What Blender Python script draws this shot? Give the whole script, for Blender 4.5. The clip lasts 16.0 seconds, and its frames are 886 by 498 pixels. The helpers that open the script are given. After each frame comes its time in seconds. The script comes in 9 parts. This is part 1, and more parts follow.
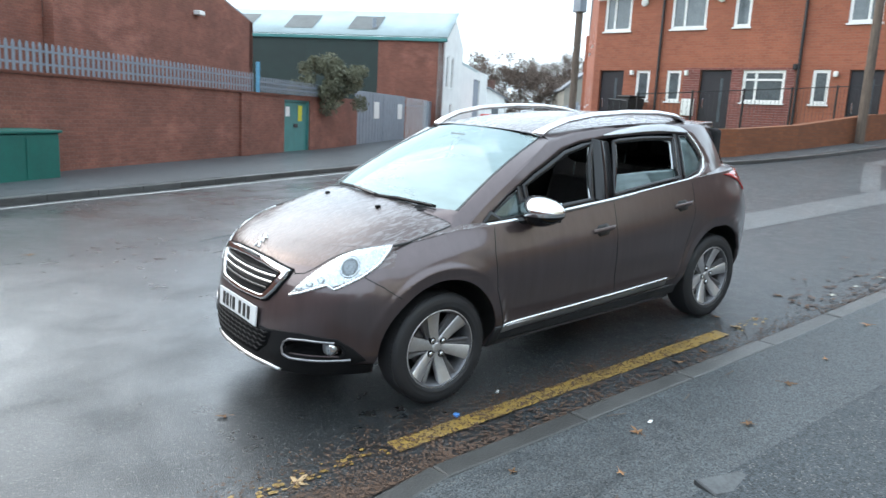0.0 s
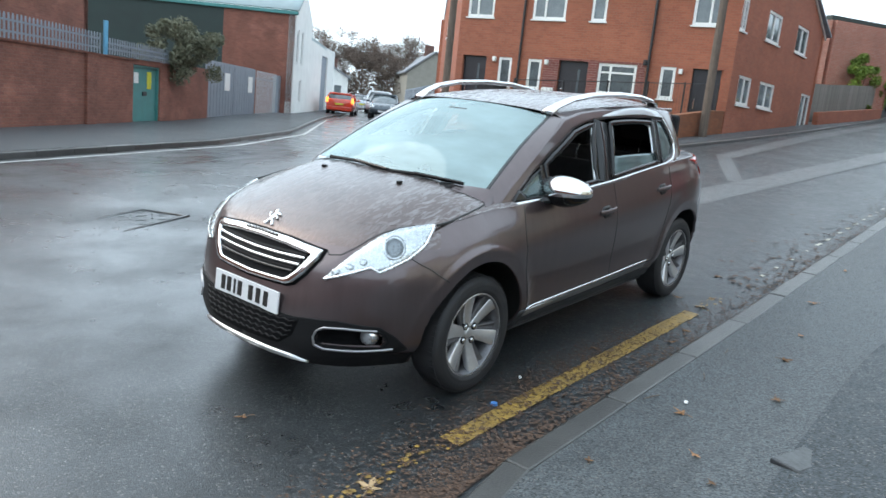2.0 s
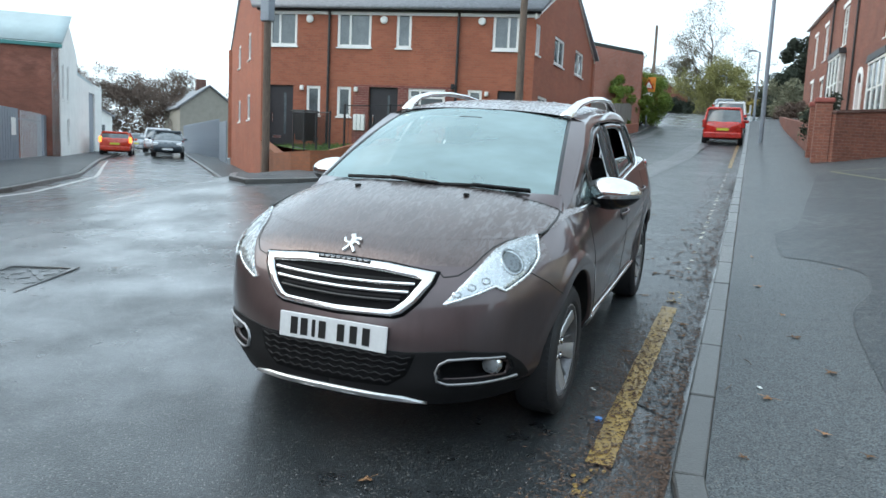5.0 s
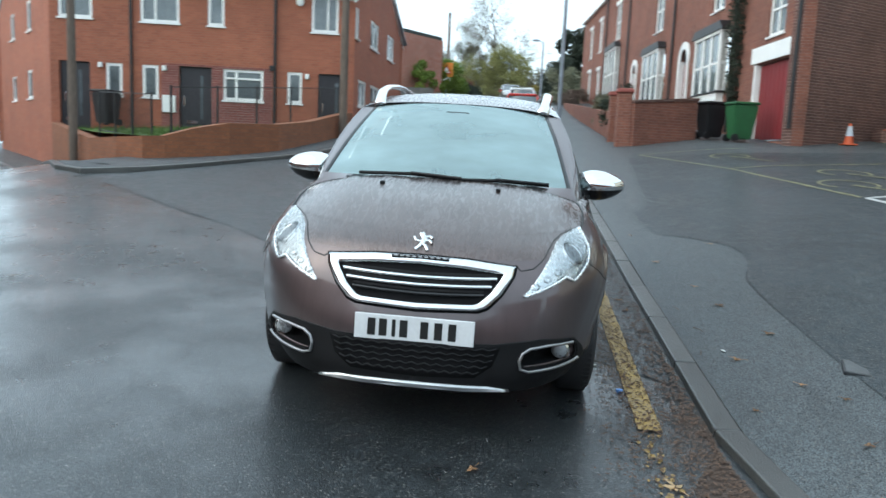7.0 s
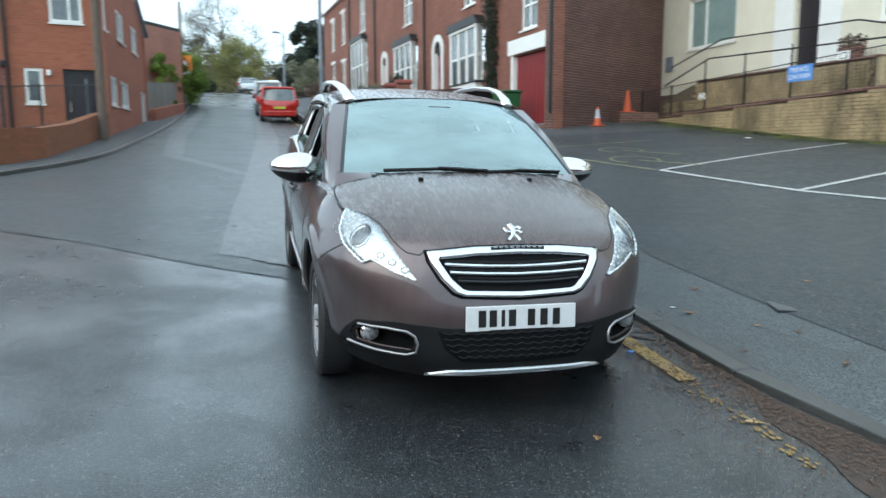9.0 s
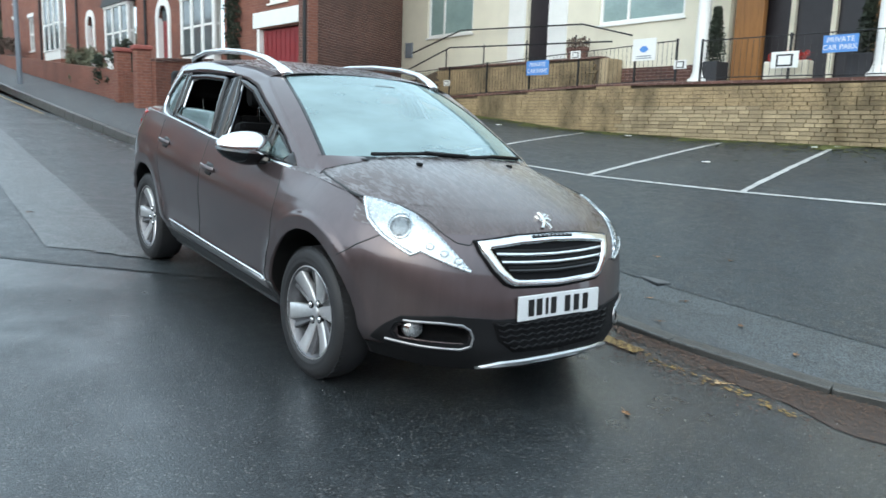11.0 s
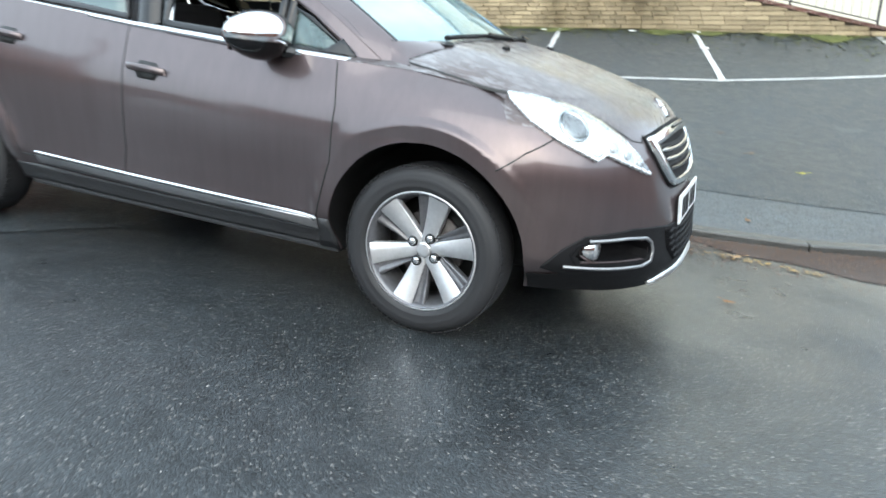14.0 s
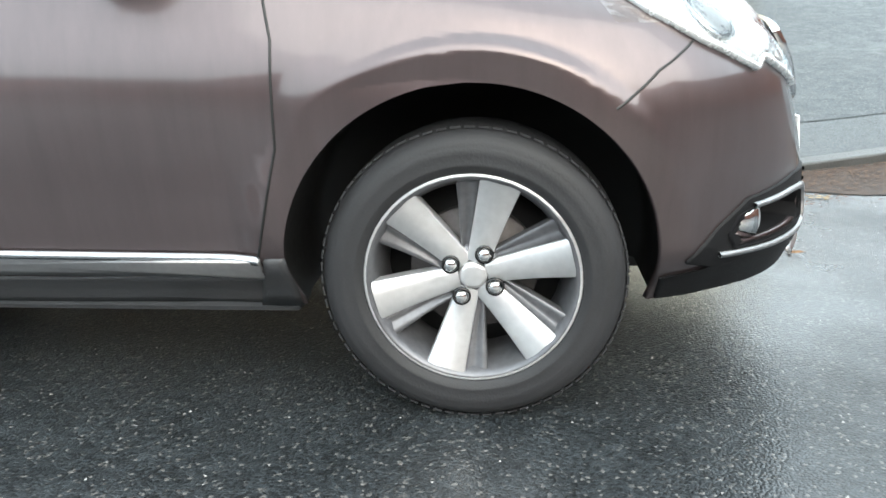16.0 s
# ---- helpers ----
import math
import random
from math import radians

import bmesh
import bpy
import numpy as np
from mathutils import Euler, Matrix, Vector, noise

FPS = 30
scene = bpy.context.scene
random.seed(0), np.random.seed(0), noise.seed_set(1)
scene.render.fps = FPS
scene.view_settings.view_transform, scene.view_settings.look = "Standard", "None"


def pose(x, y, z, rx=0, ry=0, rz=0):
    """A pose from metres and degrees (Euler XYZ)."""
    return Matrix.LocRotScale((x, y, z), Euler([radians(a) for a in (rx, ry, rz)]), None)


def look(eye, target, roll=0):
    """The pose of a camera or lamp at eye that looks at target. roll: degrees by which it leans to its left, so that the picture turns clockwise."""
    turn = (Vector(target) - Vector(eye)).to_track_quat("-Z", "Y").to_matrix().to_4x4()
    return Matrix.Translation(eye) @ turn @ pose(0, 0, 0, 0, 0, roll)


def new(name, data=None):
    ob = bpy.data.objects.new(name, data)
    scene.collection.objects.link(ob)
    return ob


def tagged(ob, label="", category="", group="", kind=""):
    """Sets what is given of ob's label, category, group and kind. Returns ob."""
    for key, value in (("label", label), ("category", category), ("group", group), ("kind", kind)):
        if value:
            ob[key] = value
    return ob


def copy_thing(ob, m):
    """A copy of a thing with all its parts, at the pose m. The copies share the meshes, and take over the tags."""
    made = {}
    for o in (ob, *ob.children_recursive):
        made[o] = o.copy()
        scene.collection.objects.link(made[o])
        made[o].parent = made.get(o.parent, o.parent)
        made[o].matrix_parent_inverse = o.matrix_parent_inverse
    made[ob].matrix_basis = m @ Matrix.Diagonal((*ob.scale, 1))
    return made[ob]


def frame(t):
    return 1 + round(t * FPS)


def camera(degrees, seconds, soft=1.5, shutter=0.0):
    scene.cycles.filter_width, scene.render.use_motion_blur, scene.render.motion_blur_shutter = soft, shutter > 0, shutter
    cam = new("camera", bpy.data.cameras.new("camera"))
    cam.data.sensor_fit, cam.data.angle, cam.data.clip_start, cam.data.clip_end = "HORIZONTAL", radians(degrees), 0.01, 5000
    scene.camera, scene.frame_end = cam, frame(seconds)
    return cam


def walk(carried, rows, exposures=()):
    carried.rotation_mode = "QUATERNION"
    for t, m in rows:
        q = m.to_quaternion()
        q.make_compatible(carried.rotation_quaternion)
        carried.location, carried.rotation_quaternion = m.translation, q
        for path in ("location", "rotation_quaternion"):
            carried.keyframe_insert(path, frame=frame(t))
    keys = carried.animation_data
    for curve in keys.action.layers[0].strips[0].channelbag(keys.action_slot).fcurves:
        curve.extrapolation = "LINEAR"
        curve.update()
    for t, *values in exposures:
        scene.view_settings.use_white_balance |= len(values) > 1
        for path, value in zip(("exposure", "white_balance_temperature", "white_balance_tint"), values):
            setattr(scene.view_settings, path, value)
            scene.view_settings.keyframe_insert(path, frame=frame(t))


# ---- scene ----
# ---- camera and walk ----
cam = camera(62.3, 16.0, shutter=0.5)
# seconds, eye, target, roll
PATH = [
    (0.0, (3.660, 3.878, 1.471), (1.853, 1.544, 0.934), 2.93),
    (0.5, (3.786, 3.729, 1.449), (1.853, 1.504, 0.894), 3.83),
    (1.0, (3.933, 3.473, 1.398), (1.903, 1.340, 0.825), 4.97),
    (1.5, (4.102, 3.260, 1.352), (1.947, 1.249, 0.797), 4.85),
    (2.0, (4.259, 2.973, 1.341), (1.965, 1.122, 0.781), 5.77),
    (2.5, (4.365, 2.672, 1.280), (2.017, 0.888, 0.728), 5.35),
    (3.0, (4.514, 2.417, 1.212), (2.009, 0.834, 0.742), 5.29),
    (3.5, (4.684, 2.167, 1.163), (2.034, 0.812, 0.786), 4.12),
    (4.0, (4.729, 1.924, 1.134), (2.026, 0.668, 0.793), 3.36),
    (6.5, (5.005, 0.835, 1.110), (2.097, 0.236, 0.676), 2.89),
    (7.0, (5.157, 0.414, 1.139), (2.199, 0.129, 0.730), 2.55),
    (7.5, (5.155, 0.019, 1.106), (2.183, 0.022, 0.697), 0.65),
    (8.0, (5.199, -0.393, 1.101), (2.238, -0.118, 0.705), 2.09),
    (8.5, (5.216, -0.766, 1.113), (2.284, -0.282, 0.708), 2.12),
    (9.0, (5.105, -1.147, 1.120), (2.234, -0.383, 0.701), -0.23),
    (9.5, (5.012, -1.537, 1.108), (2.268, -0.396, 0.695), 0.72),
    (12.0, (3.728, -2.910, 1.137), (1.700, -0.762, 0.613), 1.63),
    (12.5, (3.460, -3.183, 1.131), (1.640, -0.856, 0.603), 1.78),
    (13.0, (3.187, -3.344, 1.119), (1.577, -0.889, 0.502), 1.94),
    (13.5, (2.861, -3.342, 1.119), (1.447, -0.797, 0.395), 2.04),
    (14.0, (2.431, -3.101, 1.025), (1.232, -0.491, 0.160), 0.63),
    (14.5, (2.039, -2.758, 0.968), (1.148, -0.051, 0.032), -3.23),
    (15.0, (1.649, -2.464, 0.911), (0.991, 0.332, 0.044), -5.68),
    (15.5, (1.424, -2.308, 0.864), (0.998, 0.511, -0.071), -5.66),
    (16.0, (1.420, -2.208, 0.795), (1.048, 0.608, -0.171), -6.06),
]
walk(cam, [(t, look(eye, aim, roll)) for t, eye, aim, roll in PATH], exposures=((0.0, 1.2, 6400, 7), (4.0, 0.80, 6350, 5), (9.5, 0.80, 6150, 1), (13.0, 1.32, 6300, 5), (14.5, 1.66, 6500, 5), (16.0, 1.82, 6900, 5)))

# ---- world and light ----
world = bpy.data.worlds.new("overcast_sky")
scene.world = world
world.use_nodes = True
wn, wl = world.node_tree.nodes, world.node_tree.links
sky = wn.new("ShaderNodeTexSky")
sky.sky_type, sky.sun_disc = "NISHITA", False
SUN_EL, SUN_AZ = radians(35), radians(150)
sky.sun_elevation, sky.sun_rotation = SUN_EL, SUN_AZ
sky.air_density, sky.dust_density = 1.0, 3.0
cloud = wn.new("ShaderNodeMix")
cloud.data_type = "RGBA"
cloud.inputs[0].default_value = 0.75
cloud.inputs[7].default_value = (6.1, 7.1, 8.0, 1)
wl.new(sky.outputs[0], cloud.inputs[6])
wl.new(cloud.outputs[2], wn["Background"].inputs["Color"])
wn["Background"].inputs["Strength"].default_value = 0.15
sun_data = bpy.data.lights.new("sun", "SUN")
sun_data.energy, sun_data.angle, sun_data.color = 0.75, radians(80), (1.0, 0.96, 0.92)
sun = new("sun", sun_data)
sun.matrix_world = look((math.sin(SUN_AZ) * 30, math.cos(SUN_AZ) * 30, 30 * math.tan(SUN_EL)), (0, 0, 0))


# ---- materials ----
def mat(name, color, rough=0.6, metal=0.0, vary=0.25, scale=6.0, bump=0.0, bump_scale=60.0, coat=0.0, spec=0.5, color2=None, rough2=None, stretch=(1, 1, 1), per_piece=0.0):
    """Principled material: two scales of noise in colour and roughness, fine relief."""
    m = bpy.data.materials.new(name)
    m.use_nodes = True
    n, l = m.node_tree.nodes, m.node_tree.links
    b = n["Principled BSDF"]
    b.inputs["Metallic"].default_value = metal
    b.inputs["Coat Weight"].default_value = coat
    b.inputs["Coat Roughness"].default_value = 0.07
    b.inputs["Specular IOR Level"].default_value = spec
    tc = n.new("ShaderNodeTexCoord")
    mp = n.new("ShaderNodeMapping")
    mp.inputs["Scale"].default_value = stretch
    l.new(tc.outputs["Object"], mp.inputs[0])
    big = n.new("ShaderNodeTexNoise")
    big.inputs["Scale"].default_value, big.inputs["Detail"].default_value, big.inputs["Roughness"].default_value = scale, 5.0, 0.65
    fine = n.new("ShaderNodeTexNoise")
    fine.inputs["Scale"].default_value, fine.inputs["Detail"].default_value = bump_scale, 3.0
    l.new(mp.outputs[0], big.inputs["Vector"])
    l.new(mp.outputs[0], fine.inputs["Vector"])
    add = n.new("ShaderNodeMath")
    add.operation = "MULTIPLY_ADD"
    l.new(fine.outputs["Fac"], add.inputs[0])
    add.inputs[1].default_value = 0.5
    half = n.new("ShaderNodeMath")
    half.operation = "MULTIPLY"
    half.inputs[1].default_value = 0.5
    l.new(big.outputs["Fac"], half.inputs[0])
    l.new(half.outputs[0], add.inputs[2])
    ramp = n.new("ShaderNodeMapRange")
    ramp.inputs["From Min"].default_value, ramp.inputs["From Max"].default_value = 0.35, 0.65
    l.new(add.outputs[0], ramp.inputs["Value"])
    mix = n.new("ShaderNodeMix")
    mix.data_type = "RGBA"
    c2 = color2 or tuple(c * (1 - vary) for c in color)
    c1 = color if color2 else tuple(min(1, c * (1 + vary)) for c in color)
    mix.inputs[6].default_value, mix.inputs[7].default_value = (*c2, 1), (*c1, 1)
    l.new(ramp.outputs[0], mix.inputs[0])
    out = mix.outputs[2]
    if per_piece:
        info = n.new("ShaderNodeObjectInfo")
        hsv = n.new("ShaderNodeHueSaturation")
        mr = n.new("ShaderNodeMapRange")
        mr.inputs["To Min"].default_value, mr.inputs["To Max"].default_value = 1 - per_piece, 1 + per_piece
        l.new(info.outputs["Random"], mr.inputs["Value"])
        l.new(mr.outputs[0], hsv.inputs["Value"])
        l.new(out, hsv.inputs["Color"])
        out = hsv.outputs[0]
    l.new(out, b.inputs["Base Color"])
    rr = n.new("ShaderNodeMapRange")
    r2 = rough * 1.25 if rough2 is None else rough2
    rr.inputs["To Min"].default_value, rr.inputs["To Max"].default_value = rough, min(1, r2)
    l.new(ramp.outputs[0], rr.inputs["Value"])
    l.new(rr.outputs[0], b.inputs["Roughness"])
    if bump:
        bp = n.new("ShaderNodeBump")
        bp.inputs["Strength"].default_value, bp.inputs["Distance"].default_value = min(1.0, bump), 0.01
        l.new(fine.outputs["Fac"], bp.inputs["Height"])
        l.new(bp.outputs[0], b.inputs["Normal"])
    return m


def brick_mat(name, c1, c2, mortar, width=0.225, height=0.075, rough=0.85, axis="xz", dirt=0.25):
    """Brick courses on an upright wall, with recessed joints and stains; object coordinates run along the wall."""
    m = mat(name, c1, rough, vary=dirt, scale=0.7, bump_scale=25)
    n, l = m.node_tree.nodes, m.node_tree.links
    b = n["Principled BSDF"]
    tc = n.new("ShaderNodeTexCoord")
    sep, com = n.new("ShaderNodeSeparateXYZ"), n.new("ShaderNodeCombineXYZ")
    l.new(tc.outputs["Object"], sep.inputs[0])
    turn = n.new("ShaderNodeMath")
    turn.operation = "ADD"
    l.new(sep.outputs["X"], turn.inputs[0])
    l.new(sep.outputs["Y"], turn.inputs[1])
    l.new(turn.outputs[0], com.inputs["X"])
    l.new(sep.outputs["Z"], com.inputs["Y"])
    br = n.new("ShaderNodeTexBrick")
    br.inputs["Scale"].default_value = 1.0
    br.inputs["Brick Width"].default_value, br.inputs["Row Height"].default_value = width, height
    br.inputs["Mortar Size"].default_value, br.inputs["Mortar Smooth"].default_value = 0.006, 0.3
    br.inputs["Color1"].default_value, br.inputs["Color2"].default_value = (*c1, 1), (*c2, 1)
    br.inputs["Mortar"].default_value = (*mortar, 1)
    l.new(com.outputs[0], br.inputs["Vector"])
    old = b.inputs["Base Color"].links[0].from_socket
    mix = n.new("ShaderNodeMix")
    mix.data_type, mix.blend_type = "RGBA", "MULTIPLY"
    mix.inputs[0].default_value = 1.0
    ratio = n.new("ShaderNodeMix")
    ratio.data_type, ratio.blend_type = "RGBA", "DIVIDE"
    ratio.inputs[0].default_value = 1.0
    l.new(old, ratio.inputs[6])
    ratio.inputs[7].default_value = (*c1, 1)
    l.new(ratio.outputs[2], mix.inputs[6])
    l.new(br.outputs["Color"], mix.inputs[7])
    l.new(mix.outputs[2], b.inputs["Base Color"])
    bp = n.new("ShaderNodeBump")
    bp.inputs["Strength"].default_value, bp.inputs["Distance"].default_value, bp.invert = 0.5, 0.01, True
    l.new(br.outputs["Fac"], bp.inputs["Height"])
    l.new(bp.outputs[0], b.inputs["Normal"])
    return m


def glass_mat(name, tint, clear, ior=1.6, mist_sheen=0.0):
    """A clear or tinted pane: lets light straight through and mirrors by Fresnel; its pale diffuse film is condensation
    and painted-in sky sheen.
    """
    m = bpy.data.materials.new(name)
    m.use_nodes = True
    n, l = m.node_tree.nodes, m.node_tree.links
    n.remove(n["Principled BSDF"])
    tr, gl, fr, mx = n.new("ShaderNodeBsdfTransparent"), n.new("ShaderNodeBsdfGlossy"), n.new("ShaderNodeFresnel"), n.new("ShaderNodeMixShader")
    tr.inputs[0].default_value = (*[c * clear for c in tint], 1)
    gl.inputs["Roughness"].default_value = 0.02
    gl.inputs["Color"].default_value = (*tint, 1)
    fr.inputs["IOR"].default_value = ior
    l.new(fr.outputs[0], mx.inputs[0])
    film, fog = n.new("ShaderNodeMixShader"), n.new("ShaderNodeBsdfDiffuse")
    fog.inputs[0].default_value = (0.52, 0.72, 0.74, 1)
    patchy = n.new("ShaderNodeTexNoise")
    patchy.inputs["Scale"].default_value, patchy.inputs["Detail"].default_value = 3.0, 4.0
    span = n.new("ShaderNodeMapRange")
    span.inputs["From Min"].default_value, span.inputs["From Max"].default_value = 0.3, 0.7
    span.inputs["To Min"].default_value, span.inputs["To Max"].default_value = mist_sheen * 0.75, mist_sheen * 1.2
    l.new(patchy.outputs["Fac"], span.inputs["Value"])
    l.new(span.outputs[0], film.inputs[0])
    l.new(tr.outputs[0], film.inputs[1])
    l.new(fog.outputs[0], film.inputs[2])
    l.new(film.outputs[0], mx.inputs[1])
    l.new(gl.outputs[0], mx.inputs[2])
    l.new(mx.outputs[0], n["Material Output"].inputs["Surface"])
    return m


def asphalt(name, base, rough, rough2, relief, stones=105.0, pale=0.16, water=1.0, spec=0.8):
    """Wet asphalt: rounded stones of about a centimetre under a film of water, pale chips that also stand for wet
    glints, damp and drier patches.
    """
    m = mat(name, base, rough, vary=0.35, scale=0.45, bump_scale=9, rough2=rough2)
    n, l = m.node_tree.nodes, m.node_tree.links
    b = n["Principled BSDF"]
    b.inputs["Specular IOR Level"].default_value = spec
    tc = n.new("ShaderNodeTexCoord")
    vo = n.new("ShaderNodeTexVoronoi")
    vo.inputs["Scale"].default_value = stones
    l.new(tc.outputs["Object"], vo.inputs["Vector"])
    old = b.inputs["Base Color"].links[0].from_socket
    sep = n.new("ShaderNodeSeparateColor")
    l.new(vo.outputs["Color"], sep.inputs[0])
    tone = n.new("ShaderNodeMapRange")
    tone.inputs["To Min"].default_value, tone.inputs["To Max"].default_value = 0.35, 1.8
    l.new(sep.outputs[0], tone.inputs["Value"])
    hsv = n.new("ShaderNodeHueSaturation")
    l.new(tone.outputs[0], hsv.inputs["Value"])
    l.new(old, hsv.inputs["Color"])
    # pale stones: chips, with the sparkle of wet stones painted into the colour
    chip_glint = n.new("ShaderNodeMapRange")
    chip_glint.inputs["From Min"].default_value, chip_glint.inputs["From Max"].default_value = 0.93, 0.97
    l.new(sep.outputs[1], chip_glint.inputs["Value"])
    mix = n.new("ShaderNodeMix")
    mix.data_type = "RGBA"
    mix.inputs[7].default_value = (pale, pale * 0.97, pale * 0.93, 1)
    l.new(chip_glint.outputs[0], mix.inputs[0])
    l.new(hsv.outputs[0], mix.inputs[6])
    l.new(mix.outputs[2], b.inputs["Base Color"])
    fine = n.new("ShaderNodeTexNoise")
    fine.inputs["Scale"].default_value, fine.inputs["Detail"].default_value = 260.0, 2.0
    l.new(tc.outputs["Object"], fine.inputs["Vector"])
    wavy = n.new("ShaderNodeTexNoise")
    wavy.inputs["Scale"].default_value, wavy.inputs["Detail"].default_value = 2.2, 3.0
    l.new(tc.outputs["Object"], wavy.inputs["Vector"])
    b1, b2, b3 = n.new("ShaderNodeBump"), n.new("ShaderNodeBump"), n.new("ShaderNodeBump")
    b1.inputs["Strength"].default_value, b1.inputs["Distance"].default_value, b1.invert = relief, 0.004, True
    b2.inputs["Strength"].default_value, b2.inputs["Distance"].default_value = relief, 0.002
    b3.inputs["Strength"].default_value, b3.inputs["Distance"].default_value = 0.25, 0.02
    l.new(vo.outputs["Distance"], b1.inputs["Height"])
    l.new(fine.outputs["Fac"], b2.inputs["Height"])
    l.new(wavy.outputs["Fac"], b3.inputs["Height"])
    l.new(b3.outputs[0], b1.inputs["Normal"])
    l.new(b1.outputs[0], b2.inputs["Normal"])
    l.new(b2.outputs[0], b.inputs["Normal"])
    film = n.new("ShaderNodeTexNoise")
    film.inputs["Scale"].default_value, film.inputs["Detail"].default_value, film.inputs["Roughness"].default_value = 0.8, 5.0, 0.6
    l.new(tc.outputs["Object"], film.inputs["Vector"])
    wet = n.new("ShaderNodeMapRange")
    wet.inputs["From Min"].default_value, wet.inputs["From Max"].default_value = 0.38, 0.60
    wet.inputs["To Min"].default_value, wet.inputs["To Max"].default_value = 0.15, water
    l.new(film.outputs["Fac"], wet.inputs["Value"])
    l.new(wet.outputs[0], b.inputs["Coat Weight"])
    b.inputs["Coat Roughness"].default_value, b.inputs["Coat IOR"].default_value = 0.13, 1.33
    b4 = n.new("ShaderNodeBump")
    b4.inputs["Strength"].default_value, b4.inputs["Distance"].default_value, b4.invert = relief * 0.3, 0.004, True
    l.new(vo.outputs["Distance"], b4.inputs["Height"])
    l.new(b3.outputs[0], b4.inputs["Normal"])
    l.new(b4.outputs[0], b.inputs["Coat Normal"])
    return m


M_ROAD = asphalt("wet_asphalt", (0.021, 0.0245, 0.027), 0.25, 0.42, 0.46, 150.0, 0.13, spec=0.5)
M_PAVE = asphalt("pavement_asphalt", (0.060, 0.067, 0.071), 0.48, 0.75, 0.45, 150.0, 0.14, 0.16, 0.35)
M_PARK = asphalt("car_park_asphalt", (0.032, 0.038, 0.042), 0.45, 0.75, 0.45, 120.0, 0.14, 0.18, 0.35)
M_PATCH = asphalt("pale_road_repair", (0.085, 0.09, 0.093), 0.35, 0.6, 0.35, 105.0, 0.2, 0.2, 0.5)
M_KERB = mat("kerb_concrete", (0.072, 0.072, 0.069), 0.3, vary=0.35, scale=3, bump=0.3, bump_scale=90, per_piece=0.25)
M_YELLOW = mat("yellow_paint", (0.41, 0.255, 0.05), 0.4, color2=(0.20, 0.135, 0.055), scale=7, bump=0.2, bump_scale=60)
M_YELLOW_OLD = mat("faded_yellow_paint", (0.30, 0.28, 0.14), 0.5, color2=(0.06, 0.06, 0.05), scale=9, bump=0.2, bump_scale=60)
M_WHITE_LINE = mat("white_line_paint", (0.62, 0.62, 0.60), 0.5, color2=(0.30, 0.30, 0.30), scale=6, bump=0.2, bump_scale=60)
M_BRICK_GARDEN = brick_mat("weathered_orange_brick", (0.25, 0.092, 0.042), (0.20, 0.074, 0.036), (0.17, 0.085, 0.05))
M_BRICK_NEW = brick_mat("new_orange_brick", (0.35, 0.120, 0.070), (0.29, 0.096, 0.058), (0.27, 0.14, 0.095))
M_BRICK_WALL = brick_mat("old_red_brick", (0.225, 0.090, 0.062), (0.180, 0.070, 0.050), (0.20, 0.105, 0.080), dirt=0.40)
M_BRICK_TERRACE = brick_mat("victorian_red_brick", (0.22, 0.086, 0.057), (0.17, 0.064, 0.046), (0.22, 0.13, 0.10), dirt=0.35)
PALE_BLOOM = (1.55, 1.6, 1.65)
M_BRICK_DARK = brick_mat("dark_brown_brick", (0.132, 0.064, 0.050), (0.088, 0.043, 0.037), (0.26, 0.185, 0.155), dirt=0.4)
def stain(m, dark, scale, low, high, squash=(1, 1, 1)):
    """Weather stains over whole walls, laid out in world space."""
    n, l = m.node_tree.nodes, m.node_tree.links
    b = n["Principled BSDF"]
    ge, mp, ns, mr, mx = n.new("ShaderNodeNewGeometry"), n.new("ShaderNodeMapping"), n.new("ShaderNodeTexNoise"), n.new("ShaderNodeMapRange"), n.new("ShaderNodeMix")
    mp.inputs["Scale"].default_value = squash
    ns.inputs["Scale"].default_value, ns.inputs["Detail"].default_value, ns.inputs["Roughness"].default_value = scale, 4.0, 0.6
    mr.inputs["From Min"].default_value, mr.inputs["From Max"].default_value = low, high
    mx.data_type, mx.blend_type = "RGBA", "MULTIPLY"
    mx.inputs[7].default_value = (*dark, 1)
    old = b.inputs["Base Color"].links[0].from_socket
    l.new(ge.outputs["Position"], mp.inputs[0])
    l.new(mp.outputs[0], ns.inputs["Vector"])
    l.new(ns.outputs["Fac"], mr.inputs["Value"])
    l.new(mr.outputs[0], mx.inputs[0])
    l.new(old, mx.inputs[6])
    l.new(mx.outputs[2], b.inputs["Base Color"])
    return m


stain(M_BRICK_WALL, PALE_BLOOM, 0.45, 0.54, 0.72, (1, 1, 1.8))
M_STONE = stain(mat("yellow_wall_brick", (0.34, 0.268, 0.17), 0.85, vary=0.28, scale=4, bump=0.5, bump_scale=40, per_piece=0.26), (0.42, 0.40, 0.36), 0.9, 0.50, 0.70, (1, 1, 0.35))
M_MORTAR = mat("dark_mortar", (0.13, 0.10, 0.07), 0.95, vary=0.3, scale=8)
M_CREAM = mat("cream_render", (0.70, 0.66, 0.54), 0.85, vary=0.08, scale=1.5, bump=0.15, bump_scale=90)
M_WHITE = mat("white_gloss_paint", (0.78, 0.78, 0.76), 0.4, vary=0.06, scale=3)
M_WHITE_WALL = mat("white_painted_brick", (0.80, 0.80, 0.77), 0.8, vary=0.12, scale=1.2, bump=0.2, bump_scale=30)
M_SLATE = mat("grey_roof_slate", (0.22, 0.23, 0.25), 0.5, vary=0.25, scale=5, bump=0.4, bump_scale=12, stretch=(1, 1, 1))
